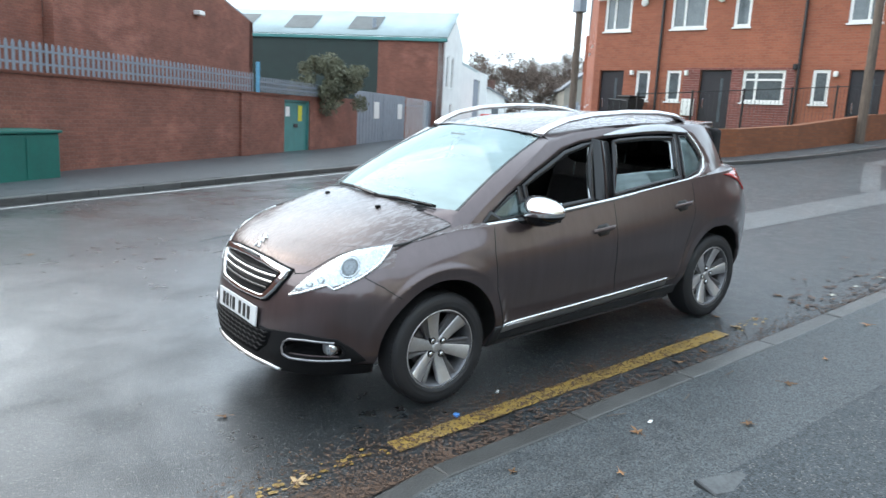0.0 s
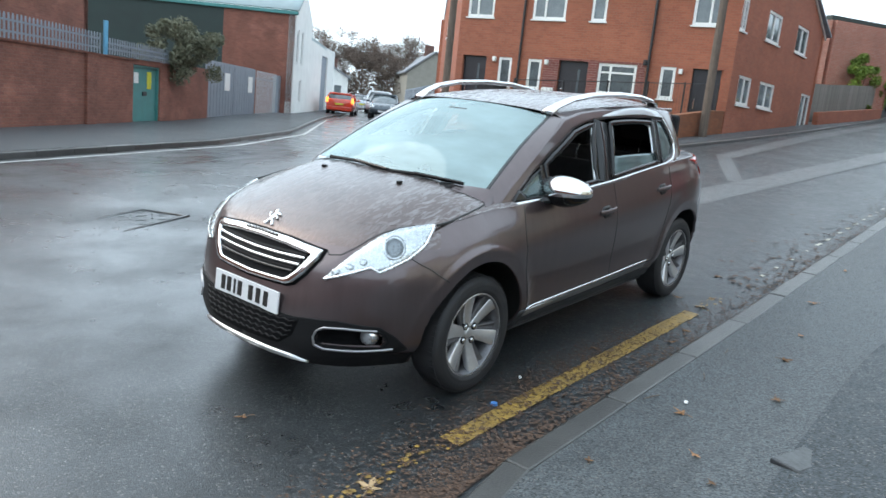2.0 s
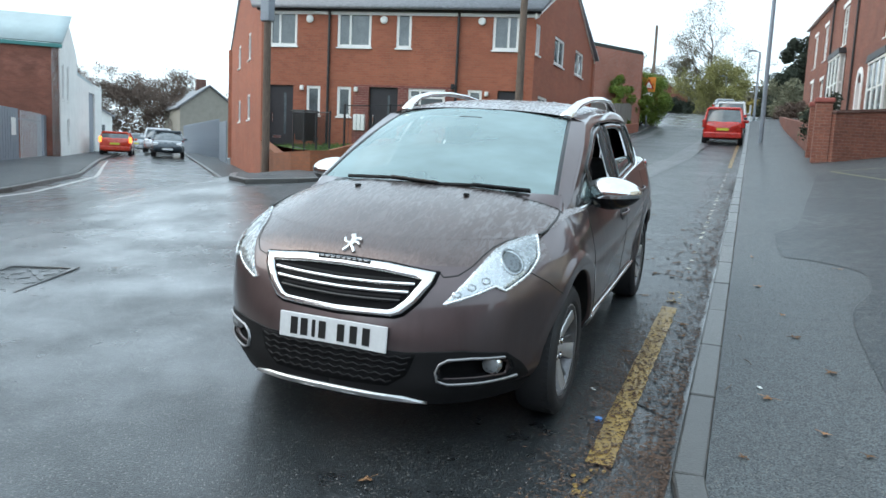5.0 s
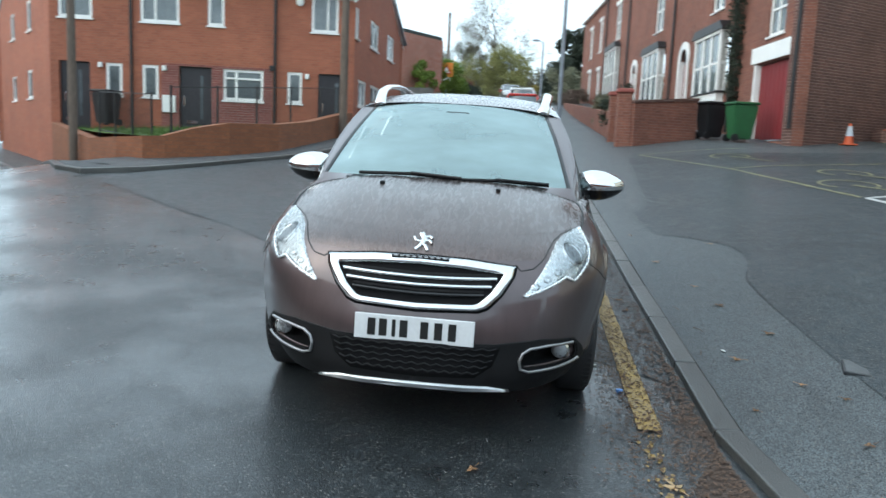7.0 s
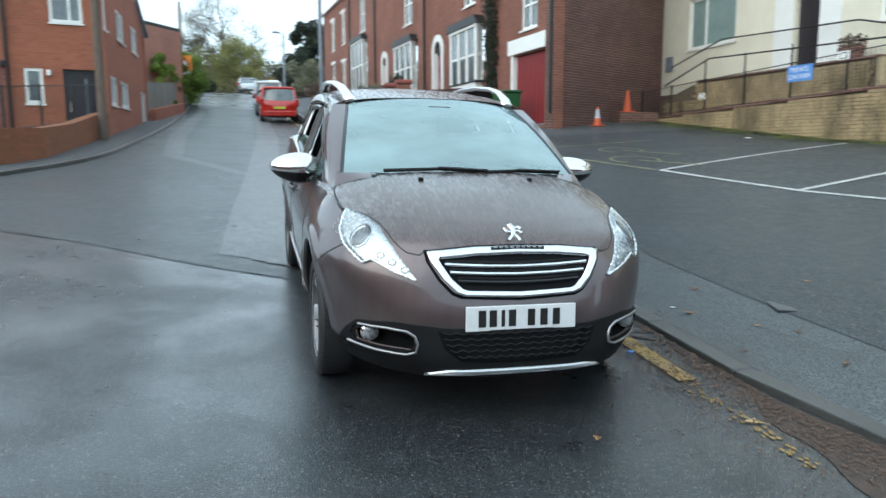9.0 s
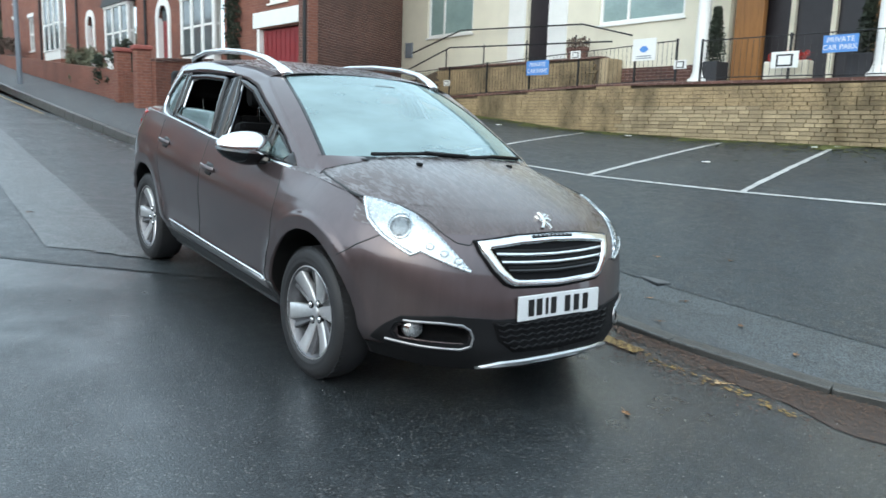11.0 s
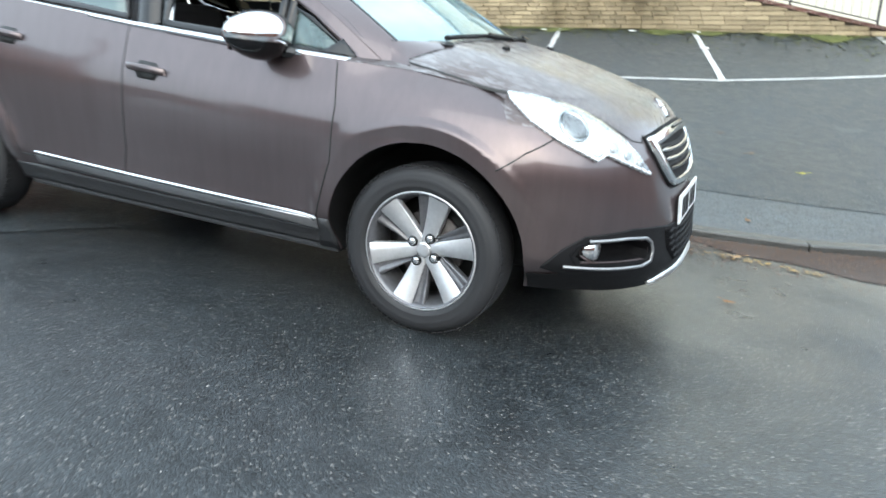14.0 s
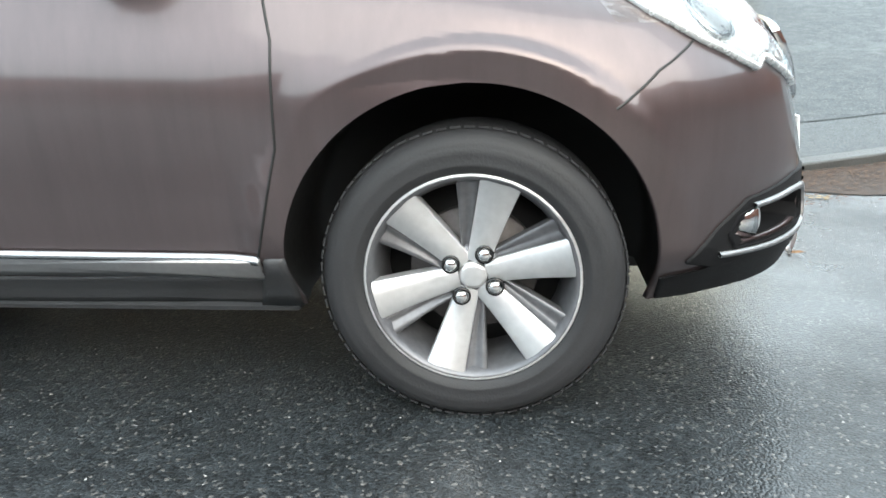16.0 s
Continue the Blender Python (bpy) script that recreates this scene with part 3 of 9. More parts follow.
side_gaps_r = [(L - g[1], L - g[0], g[2], g[3]) for g in side_gaps]
outward(wall_of("side_wall", NB_D, NB_C, 0.6, 5.62, 0.3, M_BRICK_NEW, house, side_gaps_r), NB_D, NB_C)
for g in side_gaps_r:
    outward(window(house, g, [("v", g[0] + (g[1] - g[0]) * 0.5)], depth=0.07), NB_D, NB_C)
gb = gable(bmesh.new(), [(0, 5.621), (L, 5.621), (L - 5.0, 7.92)], 0.3)
outward(part("gable_wall", gb, M_BRICK_NEW, house), NB_D, NB_C)
NB_F = (-24.3, -21.45)
lgaps = [(3.1, 3.9, 4.45, 5.45), (6.7, 7.6, 4.45, 5.40), (3.2, 4.1, 2.2, 3.16), (6.6, 7.5, 2.2, 3.1)]
outward(wall_of("street_wall", (NB_L.x, NB_L.y), NB_F, -0.1, 5.62, 0.3, M_BRICK_NEW, house, lgaps), (NB_L.x, NB_L.y), NB_F)
for g in lgaps:
    outward(window(house, g, depth=0.07), (NB_L.x, NB_L.y), NB_F)
Lf = math.dist(NB_L, NB_F)
outward(part("street_gable", gable(bmesh.new(), [(0, 5.621), (Lf, 5.621), (5.5, 7.92)], 0.3), M_BRICK_NEW, house), (NB_L.x, NB_L.y), NB_F)
outward(wall_of("rear_wall", NB_F, NB_D, 0.6, 5.62, 0.3, M_BRICK_NEW, house), NB_F, NB_D)
r1, r2 = Vector((-23.36, -5.0, 8.05)), Vector((-20.25, -17.75, 8.05))
e1, e2 = Vector((NB_R.x + 0.25, NB_R.y + 0.25, 5.74)), Vector((NB_L.x + 0.35, NB_L.y - 0.15, 5.74))
f1, f2 = Vector((NB_D[0] - 0.25, NB_D[1] + 0.2, 5.74)), Vector((NB_F[0] - 0.2, NB_F[1] - 0.2, 5.74))
for nm, quad in (("front_roof", (e1, e2, r2, r1)), ("rear_roof", (f1, f2, r2, r1))):
    a, b, c, d = quad
    rws = [[a.lerp(d, v).lerp(b.lerp(c, v), u) for u in np.linspace(0, 1, 3)] for v in np.linspace(0, 1, 3)]
    bm = bmesh.new()
    bm.from_mesh(grid_mesh(rws))
    bmesh.ops.solidify(bm, geom=bm.faces[:], thickness=0.12)
    part(nm, bm, M_SLATE, house, "grey slate roof")
outward(part("bargeboard", prism(bmesh.new(), [(-0.2, 5.70), (L - 5.0, 8.02), (L + 0.2, 5.70), (L + 0.2, 5.52), (L - 5.0, 7.86), (-0.2, 5.52)], -0.05), M_WHITE, house), NB_D, NB_C)
part("chimney_pipe", tube(bmesh.new(), [(-20.6, -5.2, 7.0), (-20.6, -5.2, 8.6)], 0.08), M_BLACK, house)

# garden walls, lawn and railings in front of it
Q = (-9.95, -7.3)


def slope_wall(name, a, b, za, zb, base, thick, material, label, category="wall", cap=None, kind=""):
    """A wall whose top runs from za to zb."""
    n = math.dist(a, b)
    ob = part(name, prism(bmesh.new(), [(0, base), (n, base), (n, zb), (0, za)], thick), material, None)
    ob.matrix_world = along(a, b)
    tagged(ob, label, category, kind=kind)
    if cap:
        c = part("coping", prism(bmesh.new(), [(-0.03, za + 0.003), (n + 0.03, zb + 0.003), (n + 0.03, zb + 0.075), (-0.03, za + 0.075)], thick + 0.08), cap, ob)
        c.matrix_parent_inverse = Matrix.Identity(4)
        c.matrix_local = pose(0, -0.04, 0)
    return ob


QA, QB = (-9.7, -6.85), (-10.1, -8.9)
garden_line = [(-18.3, -4.965, 2.12), (-17.3, -4.98, 2.05), (-13.5, -4.93, 1.66), (-11.0, -4.95, 1.50), (-9.35, -5.42, 1.45), (-8.70, -5.85, 1.31), (-8.25, -6.25, 1.14), (-8.05, -6.60, 1.12), (-8.55, -7.40, 1.08), (-10.1, -8.9, 1.02)]
for (xa, ya, za), (xb, yb, zb) in zip(garden_line, garden_line[1:]):
    slope_wall("garden_wall", (xa, ya), (xb, yb), za, zb, -0.1, -0.25, M_BRICK_GARDEN, "low orange brick retaining wall round a front lawn")
slope_wall("garden_wall", QB, (NB_L.x, NB_L.y), 1.02, 1.40, -0.1, -0.25, M_BRICK_GARDEN, "orange brick wall along the side street")
lawn_rows = []
for v in np.linspace(0, 1, 9):
    a, b = Vector((*Q, 1.08)).lerp(Vector((NB_L.x, NB_L.y, 1.22)), v), Vector((*Q, 1.12)).lerp(Vector((NB_R.x, NB_R.y, 1.70)), v)
    lawn_rows.append([a.lerp(b, u) + Vector((-0.12, 0.05, 0.02 * math.sin(7 * u + 9 * v))) for u in np.linspace(0.03, 0.97, 13)])
lawn = tagged(new("lawn", grid_mesh(lawn_rows)), "small lawn of green grass before a brick house", "lawn", kind="structure")
lawn.data.materials.append(M_GRASS)
blades = bmesh.new()
for _ in range(2600):
    u, v = random.random(), random.random() ** 0.6
    a, b = Vector((*Q, 1.08)).lerp(Vector((NB_L.x, NB_L.y, 1.22)), v), Vector((*Q, 1.12)).lerp(Vector((NB_R.x, NB_R.y, 1.70)), v)
    p = a.lerp(b, 0.05 + 0.9 * u)
    d = random.random() * 6.3
    h = random.uniform(0.05, 0.11)
    c, s_ = 0.012 * math.cos(d), 0.012 * math.sin(d)
    blades.faces.new([blades.verts.new(q) for q in ((p.x - c, p.y - s_, p.z), (p.x + c, p.y + s_, p.z), (p.x + random.uniform(-0.04, 0.04), p.y + random.uniform(-0.04, 0.04), p.z + h))])
solid("grass", blades, M_GRASS, "green grass blades on the lawn", "grass", kind="stuff")


def railing(name, a, b, za, zb, height, bars, label, bar_r=0.0045, post_every=12):
    """Black railings between two plan points: rails, posts and thin bars."""
    n = math.dist(a, b)
    th = thing(name, label, "railing", along(a, b))
    zz = lambda x: za + (zb - za) * x / n
    for k in (0.06, height):
        part("rail", tube(bmesh.new(), [(0, 0, za + k), (n, 0, zb + k)], 0.012, 6), M_BLACK, th)
    me = None
    bar = mesh_of(tube(bmesh.new(), [(0, 0, 0.06), (0, 0, height)], bar_r, 5), "bar")
    bar.materials.append(M_BLACK)
    pst = mesh_of(boxm(-0.02, 0.02, -0.02, 0.02, -0.15, height + 0.04, 0.004), "post")
    pst.materials.append(M_BLACK)
    for i in range(bars + 1):
        x = n * i / bars
        o = part("post" if i % post_every == 0 or i == bars else "bar", pst if i % post_every == 0 or i == bars else bar, None, th)
        o.matrix_local = pose(x, 0, zz(x))
    return th


railing("garden_railing", (Q[0] - 0.3, Q[1] + 0.2), (NB_R.x + 0.6, NB_R.y - 0.1), 1.18, 1.85, 1.0, 60, "thin black metal railing on a low brick wall")
railing("gate_railing", (Q[0] - 0.9, Q[1] - 0.55), (-13.4, -10.6), 1.0, 1.15, 1.05, 36, "black metal railing beside a garden path")


def wheelie_bin(m, material, label):
    th = thing("wheelie_bin", label, "bin", m)
    bm = bmesh.new()
    lo = [bm.verts.new(p) for p in ((-0.22, -0.24, 0.06), (0.22, -0.24, 0.06), (0.22, 0.24, 0.06), (-0.22, 0.24, 0.06))]
    hi = [bm.verts.new(p) for p in ((-0.29, -0.34, 0.96), (0.29, -0.34, 0.96), (0.29, 0.34, 0.96), (-0.29, 0.34, 0.96))]
    bm.faces.new(lo[::-1])
    bm.faces.new(hi)
    for i in range(4):
        bm.faces.new((lo[i], lo[(i + 1) % 4], hi[(i + 1) % 4], hi[i]))
    bmesh.ops.bevel(bm, geom=bm.edges[:], offset=0.03, segments=2, affect="EDGES")
    part("bin_body", bm, material, th)
    part("lid", boxm(-0.31, 0.31, -0.36, 0.34, 0.97, 1.04, 0.025), material, th)
    part("lid_handle", tube(bmesh.new(), [(-0.22, 0.38, 1.0), (0.22, 0.38, 1.0)], 0.018, 8), material, th)
    for k in (-0.24, 0.24):
        part("bin_wheel", tube(bmesh.new(), [(k - 0.03, 0.24, 0.10), (k + 0.03, 0.24, 0.10)], 0.10, 14), M_BLACK, th)
    return th


bin_at = NB_A + 1.5 * NB_U
M_BIN_GREEN = mat("green_bin_plastic", (0.02, 0.10, 0.035), 0.5, vary=0.2, scale=4)
wheelie_bin(pose(bin_at.x + 0.6, bin_at.y + 0.1, 1.38, 0, 0, 80), M_BLACK, "black wheelie bin against a brick house wall")

# ---- left street: brick wall, steel door, gates ----
LW_A, LW_B = Vector((2.07, -10.34)), Vector((-11.5, -21.7))
LW_U = (LW_B - LW_A).normalized()
LW_N = Vector((LW_U.y, -LW_U.x))


def lw(s, d=0.0):
    return LW_A + LW_U * float(s) + Vector((-LW_U.y, LW_U.x)) * float(d)


yard = wall_of("yard_wall", tuple(lw(-14)), tuple(lw(11.0)), -0.3, 1.80, 0.33, M_BRICK_WALL, None)
tagged(yard, "long weathered red brick yard wall", "wall", kind="structure")
c = part("coping", boxm(0, 25.0, -0.03, 0.36, 1.803, 1.86, 0.01), M_BRICK_WALL, yard)
for s in (22.4, 10.0):
    part("pier", boxm(s - 0.25, s + 0.25, -0.07, -0.003, -0.3, 1.80), M_BRICK_WALL, yard)
yard2 = wall_of("yard_wall", tuple(lw(13.0)), tuple(lw(17.7)), -0.3, 1.92, 0.33, M_BRICK_WALL, None)
tagged(yard2, "red brick yard wall between a steel door and gates", "wall", kind="structure")
lint = wall_of("yard_wall", tuple(lw(11.0)), tuple(lw(13.0)), 1.72, 1.86, 0.33, M_BRICK_WALL, None)
tagged(lint, "brick course over a steel door", "wall", kind="structure")
sd = thing("steel_door", "teal steel door with notices in a brick wall", "door", along(lw(11.02), lw(12.98)))
part("leaf", boxm(0.06, 1.90, 0.10, 0.15, -0.05, 1.66, 0.01), M_TEAL, sd)
part("door_frame", box(box(boxm(0, 0.06, 0.04, 0.2, -0.1, 1.71), 1.90, 1.96, 0.04, 0.2, -0.1, 1.71), 0.06, 1.90, 0.04, 0.2, 1.66, 1.71), M_TEAL, sd)
M_YELLOW_SIGN = mat("yellow_notice", (0.65, 0.60, 0.05), 0.5, vary=0.15)
part("notice", boxm(1.20, 1.50, 0.088, 0.098, 1.05, 1.55), M_YELLOW_SIGN, sd)
part("notice", boxm(0.25, 0.55, 0.088, 0.098, 1.2, 1.5), M_WHITE, sd)
part("lock_plate", boxm(0.85, 1.15, 0.07, 0.098, 0.85, 0.97, 0.01), M_BLACK, sd)


def palisade(a, b, z, height, label):
    """Galvanised palisade: W-section pales with pointed tops on two rails."""
    n = math.dist(a, b)
    th = thing("palisade_fence", label, "fence", along(a, b, z))
    for k in (0.14, height - 0.14):
        part("rail", boxm(0, n, 0.02, 0.06, k - 0.02, k + 0.02), M_GREY_STEEL, th)
    pale = mesh_of(prism(bmesh.new(), [(-0.033, 0), (0.033, 0), (0.033, height - 0.05), (0.012, height), (-0.012, height), (-0.033, height - 0.05)], -0.012), "pale")
    pale.materials.append(M_GREY_STEEL)
    k = int(n / 0.15)
    for i in range(k + 1):
        part("pale", pale, None, th).matrix_local = pose(n * i / k, 0.018, 0)
    return th


palisade(lw(-14, -0.12), lw(8.7, -0.12), 1.86, 0.50, "galvanised palisade fence along the top of a brick wall")
palisade(lw(9.1, -0.12), lw(13.6, -0.12), 1.87, 0.42, "short galvanised palisade fence above a steel door")
post = solid("blue_post", boxm(-0.045, 0.045, -0.045, 0.045, 1.85, 2.68, 0.01), mat("pale_blue_paint", (0.12, 0.33, 0.50), 0.5), "pale blue steel post on a yard wall", "post", m=pose(lw(8.92, -0.15).x, lw(8.92, -0.15).y, 0))
cab = thing("street_cabinet", "dark teal steel street cabinet beside a brick wall", "cabinet", along(lw(-1.2, -0.5), lw(0.4, -0.5)))
part("cabinet_body", boxm(0.2, 1.75, -0.2, 0.42, -0.1, 0.84, 0.02), M_TEAL_DARK, cab)
part("cabinet_lid", boxm(0.16, 1.79, -0.24, 0.46, 0.845, 0.90, 0.015), M_TEAL_DARK, cab)
for k in (0.24, 1.0):
    part("cabinet_door", boxm(k, k + 0.72, -0.212, -0.203, 0.0, 0.80, 0.003), M_TEAL_DARK, cab)
M_PALE_STEEL = mat("galvanised_pale", (0.42, 0.44, 0.46), 0.45, metal=0.3, vary=0.15, scale=4)
gates = thing("steel_gates", "pair of grey steel yard gates, one sheeted with notices, one palisade", "gate", along(lw(17.75), lw(27.5)))
for x0, x1 in ((0.0, 3.6), (3.7, 7.2)):
    g = part("gate_leaf", boxm(x0, x1, 0.1, 0.15, 0.0, 2.28, 0.01), M_GREY_STEEL, gates)
    for k in range(9):
        xx = x0 + (x1 - x0) * (k + 0.5) / 9
        part("rib", boxm(xx - 0.05, xx + 0.05, 0.085, 0.098, 0.02, 2.26), M_GREY_STEEL, g)
    part("notice", boxm(x1 - 1.3, x1 - 0.6, 0.07, 0.083, 1.2, 1.9), M_WHITE, g)
leaf_b = part("palisade_leaf", boxm(7.4, 11.6, 0.10, 0.14, 0.20, 0.26), M_GREY_STEEL, gates)
part("leaf_rail", boxm(7.4, 11.6, 0.10, 0.14, 1.85, 1.91), M_GREY_STEEL, leaf_b)
for k in range(15):
    part("pale", boxm(7.42 + 0.28 * k, 7.51 + 0.28 * k, 0.075, 0.098, 0.04, 2.25, 0.008), M_PALE_STEEL, leaf_b)
part("gate_post", boxm(11.7, 12.5, 0.02, 0.3, 0, 2.2, 0.01), M_GREY_STEEL, gates)

# brick workshop behind the wall
ws_a, ws_b = Vector((4.64, -13.41)), Vector((4.64, -13.41)) + 30 * LW_U
work = thing("brick_workshop", "red brick workshop with a shallow gable behind a yard wall", "workshop")


def at_ws(s, d=0.0):
    return Vector((4.64, -13.41)) + s * LW_U + d * Vector((-LW_U.y, LW_U.x))


wall_of("workshop_wall", tuple(at_ws(6.1)), tuple(at_ws(16.7)), 0, 4.6, 0.3, M_BRICK_WALL, work)
place(part("workshop_gable", prism(bmesh.new(), [(0, 4.601), (10.6, 4.601), (5.0, 5.95), (0, 5.2)], 0.3), M_BRICK_WALL, work), at_ws(6.1), at_ws(16.7))
rf = prism(bmesh.new(), [(-0.3, 5.18), (5.0, 6.0), (10.9, 4.56), (10.9, 4.68), (5.0, 6.14), (-0.3, 5.3)], 14)
place(part("workshop_roof", rf, M_SLATE, work), at_ws(6.1, 0.15), at_ws(16.7, 0.15))
wall_of("workshop_side", tuple(at_ws(16.7)), tuple(at_ws(16.7, 14)), 0, 4.6, 0.3, M_BRICK_WALL, work)
wall_of("workshop_lean_to", tuple(at_ws(-14, 0.3)), tuple(at_ws(6.08, 0.3)), 0, 3.8, 0.3, M_BRICK_WALL, work)
place(part("lean_to_roof", prism(bmesh.new(), [(-0.2, 3.50), (20.0, 3.75), (20.0, 3.9), (-0.2, 3.62)], 8), M_SLATE, work), at_ws(-14, 0.9), at_ws(6.0, 0.9))
place(part("wall_lamp", boxm(6.4, 6.75, -0.25, 0, 4.35, 4.5, 0.03), M_WHITE, work), at_ws(6.1), at_ws(16.7))

# steel-roofed shed by the gates
S0 = Vector((-21.3, -29.2))
SF, SG = Vector((0.6429, -0.7660)), Vector((-0.7660, -0.6429))
shed = thing("shed", "brick factory shed with green cladding, white gable and teal roof", "shed")
wall_of("brick_bay", tuple(S0 + 3.75 * SF), tuple(S0), -0.3, 5.5, 0.3, M_BRICK_WALL, shed)
wall_of("green_cladding", tuple(S0 + 16 * SF), tuple(S0 + 3.75 * SF), -0.3, 5.5, 0.25, M_DARK_GREEN, shed)
place(part("shed_gutter", boxm(-0.1, 16.2, -0.12, -0.01, 5.42, 5.6, 0.02), M_TEAL, shed), S0 + 16 * SF, S0)
M_ROOFLIGHT = mat("grimy_rooflight", (0.10, 0.11, 0.11), 0.5, vary=0.4, scale=2)
roof_a, roof_b = Vector((*(S0 - 0.2 * SF), 5.62)), Vector((*(S0 + 16 * SF), 5.62))
ridge_a, ridge_b = Vector((*(S0 + 2.7 * SG - 0.2 * SF), 7.25)), Vector((*(S0 + 2.7 * SG + 16 * SF), 7.25))
bm = bmesh.new()
bm.from_mesh(grid_mesh([[roof_a.lerp(roof_b, u).lerp(ridge_a.lerp(ridge_b, u), v) for u in np.linspace(0, 1, 30)] for v in (0, 1)]))
bmesh.ops.solidify(bm, geom=bm.faces[:], thickness=0.08)
part("shed_roof", bm, M_TEAL_ROOF, shed, "pale teal sheet roof")
for u0 in (0.26, 0.5, 0.74):
    rws = [[roof_a.lerp(roof_b, u).lerp(ridge_a.lerp(ridge_b, u), v) + Vector((0.05, 0.05, 0.09)) for u in (u0, u0 + 0.11)] for v in (0.2, 0.75)]
    part("rooflight", grid_mesh(rws), M_ROOFLIGHT, shed)
part("shed_vent", tube(bmesh.new(), [(*(S0 + 4.3 * SF + 0.8 * SG), 5.8), (*(S0 + 4.3 * SF + 0.8 * SG), 6.7)], 0.12, 10), M_GREY_STEEL, shed)
sg_len = 5.4
wall_of("white_gable", tuple(S0), tuple(S0 + sg_len * SG), -0.3, 5.55, 0.3, M_WHITE_WALL, shed, [(0.9, 1.5, 3.0, 4.8), (2.2, 2.8, 3.0, 4.8), (2.2, 2.8, 0.9, 2.2)])
for g in ((0.9, 1.5, 3.0, 4.8), (2.2, 2.8, 3.0, 4.8), (2.2, 2.8, 0.9, 2.2)):
    place(window(shed, g), S0, S0 + sg_len * SG)
place(part("gable_top", prism(bmesh.new(), [(0, 5.551), (sg_len, 5.551), (2.7, 7.2)], 0.3), M_WHITE_WALL, shed), S0, S0 + sg_len * SG)
wall_of("white_annexe", tuple(S0 + 5.41 * SG), tuple(S0 + 15 * SG), -0.3, 4.6, 0.3, M_WHITE_WALL, shed, [(4.0, 6.5, -0.2, 4.0)])
place(part("annexe_door", boxm(4.0, 6.5, 0.1, 0.2, -0.2, 4.0), M_GREY_STEEL, shed), S0 + 5.41 * SG, S0 + 15 * SG)
place(part("annexe_roof", prism(bmesh.new(), [(-0.1, 4.62), (9.8, 4.3), (9.8, 4.45), (-0.1, 4.8)], 6), M_TEAL_ROOF, shed), S0 + 5.41 * SG, S0 + 15 * SG)

# ---- cream building, its yellow brick wall and railings ----
cream = thing("cream_building", "cream-rendered two-storey building with white columns and porch", "building")
CR_Y = 12.6
M_PALE_GLASS = mat("pale_window_glass", (0.25, 0.34, 0.33), 0.08, vary=0.25, scale=1.0, spec=0.8)
cr_gaps = [(13.92 - 30, 16.26 - 30, 4.08, 5.61), (18.67 - 30, 19.51 - 30, 2.9, 5.1), (21.3 - 30, 23.85 - 30, 3.86, 5.6), (25.0 - 30, 28.55 - 30, 2.3, 5.0), (30.07 - 30, 30.72 - 30, 3.07, 4.6), (30.95 - 30, 32.6 - 30, 3.05, 4.6)]
x_l, x_r = -17.62, 6.0
o = part("cream_wall", gap_wall(x_r - x_l, 0.8, 8.2, 0.35, [(g[0] - x_l, g[1] - x_l, g[2], g[3]) for g in cr_gaps]), M_CREAM, cream)
o.matrix_world = pose(x_l, CR_Y, 0)
for i in (0, 2, 4, 5):
    g = cr_gaps[i]
    w = window(cream, (g[0] - x_l, g[1] - x_l, g[2], g[3]), [("v", g[0] - x_l + (g[1] - g[0]) * 0.35)] if i < 4 else [], depth=0.1, pane_m=M_PALE_GLASS)
    w.matrix_world = pose(x_l, CR_Y, 0)
d = part("grey_door", boxm(cr_gaps[1][0], cr_gaps[1][1], CR_Y + 0.12, CR_Y + 0.18, 2.9, 5.1), M_DOOR, cream)
for k in (cr_gaps[1][0] - 0.75, cr_gaps[1][1] + 0.02):
    part("door_panel", boxm(k, k + 0.7, CR_Y - 0.03, CR_Y - 0.004, 2.6, 5.1), M_WHITE, cream)
part("dark_plinth", boxm(x_l, -5.2, CR_Y - 0.04, CR_Y - 0.004, 0.8, 2.75), M_BRICK_DARK, cream)
part("roof_slab", boxm(x_l - 0.3, x_r + 0.3, CR_Y - 0.4, CR_Y + 9, 8.2, 8.4), M_SLATE, cream)
part("end_wall", boxm(x_l, x_l + 0.3, CR_Y + 0.36, CR_Y + 9, 0.8, 8.2), M_CREAM, cream)
part("end_wall", boxm(x_r - 0.3, x_r, CR_Y + 0.36, CR_Y + 9, 0.8, 8.2), M_CREAM, cream)
part("vent_grille", boxm(-17.3, -16.9, CR_Y - 0.05, CR_Y - 0.004, 3.5, 4.0, 0.01), M_GREY_STEEL, cream)
# porch
part("porch_floor", boxm(-6.0, -0.9, 11.42, 12.59, 0.9, 2.27), M_KERB, cream)
part("porch_roof", boxm(-6.0, -0.9, 11.2, 12.59, 5.2, 5.5, 0.03), M_WHITE, cream)
for x in (-4.98, -1.38):
    prof = [(0.24, 2.271), (0.24, 2.33), (0.19, 2.36), (0.17, 2.42), (0.145, 2.5), (0.135, 3.6), (0.12, 4.9), (0.17, 5.0), (0.2, 5.2)]
    rws = [[Vector((x + r * math.cos(a), 11.62 + r * math.sin(a), z)) for r, z in prof] for a in np.linspace(0, 2 * math.pi, 25)]
    part("column", grid_mesh(rws), M_WHITE, cream, "white round column with a moulded base")
part("porch_back", boxm(-5.0, -1.45, CR_Y + 0.4, CR_Y + 0.5, 2.27, 5.0), M_DOOR, cream)
for x0, x1 in ((-4.90, -4.25), (-2.05, -1.5)):
    part("oak_panel", boxm(x0, x1, CR_Y + 0.05, CR_Y + 0.2, 2.28, 4.99, 0.01), M_OAK, cream)
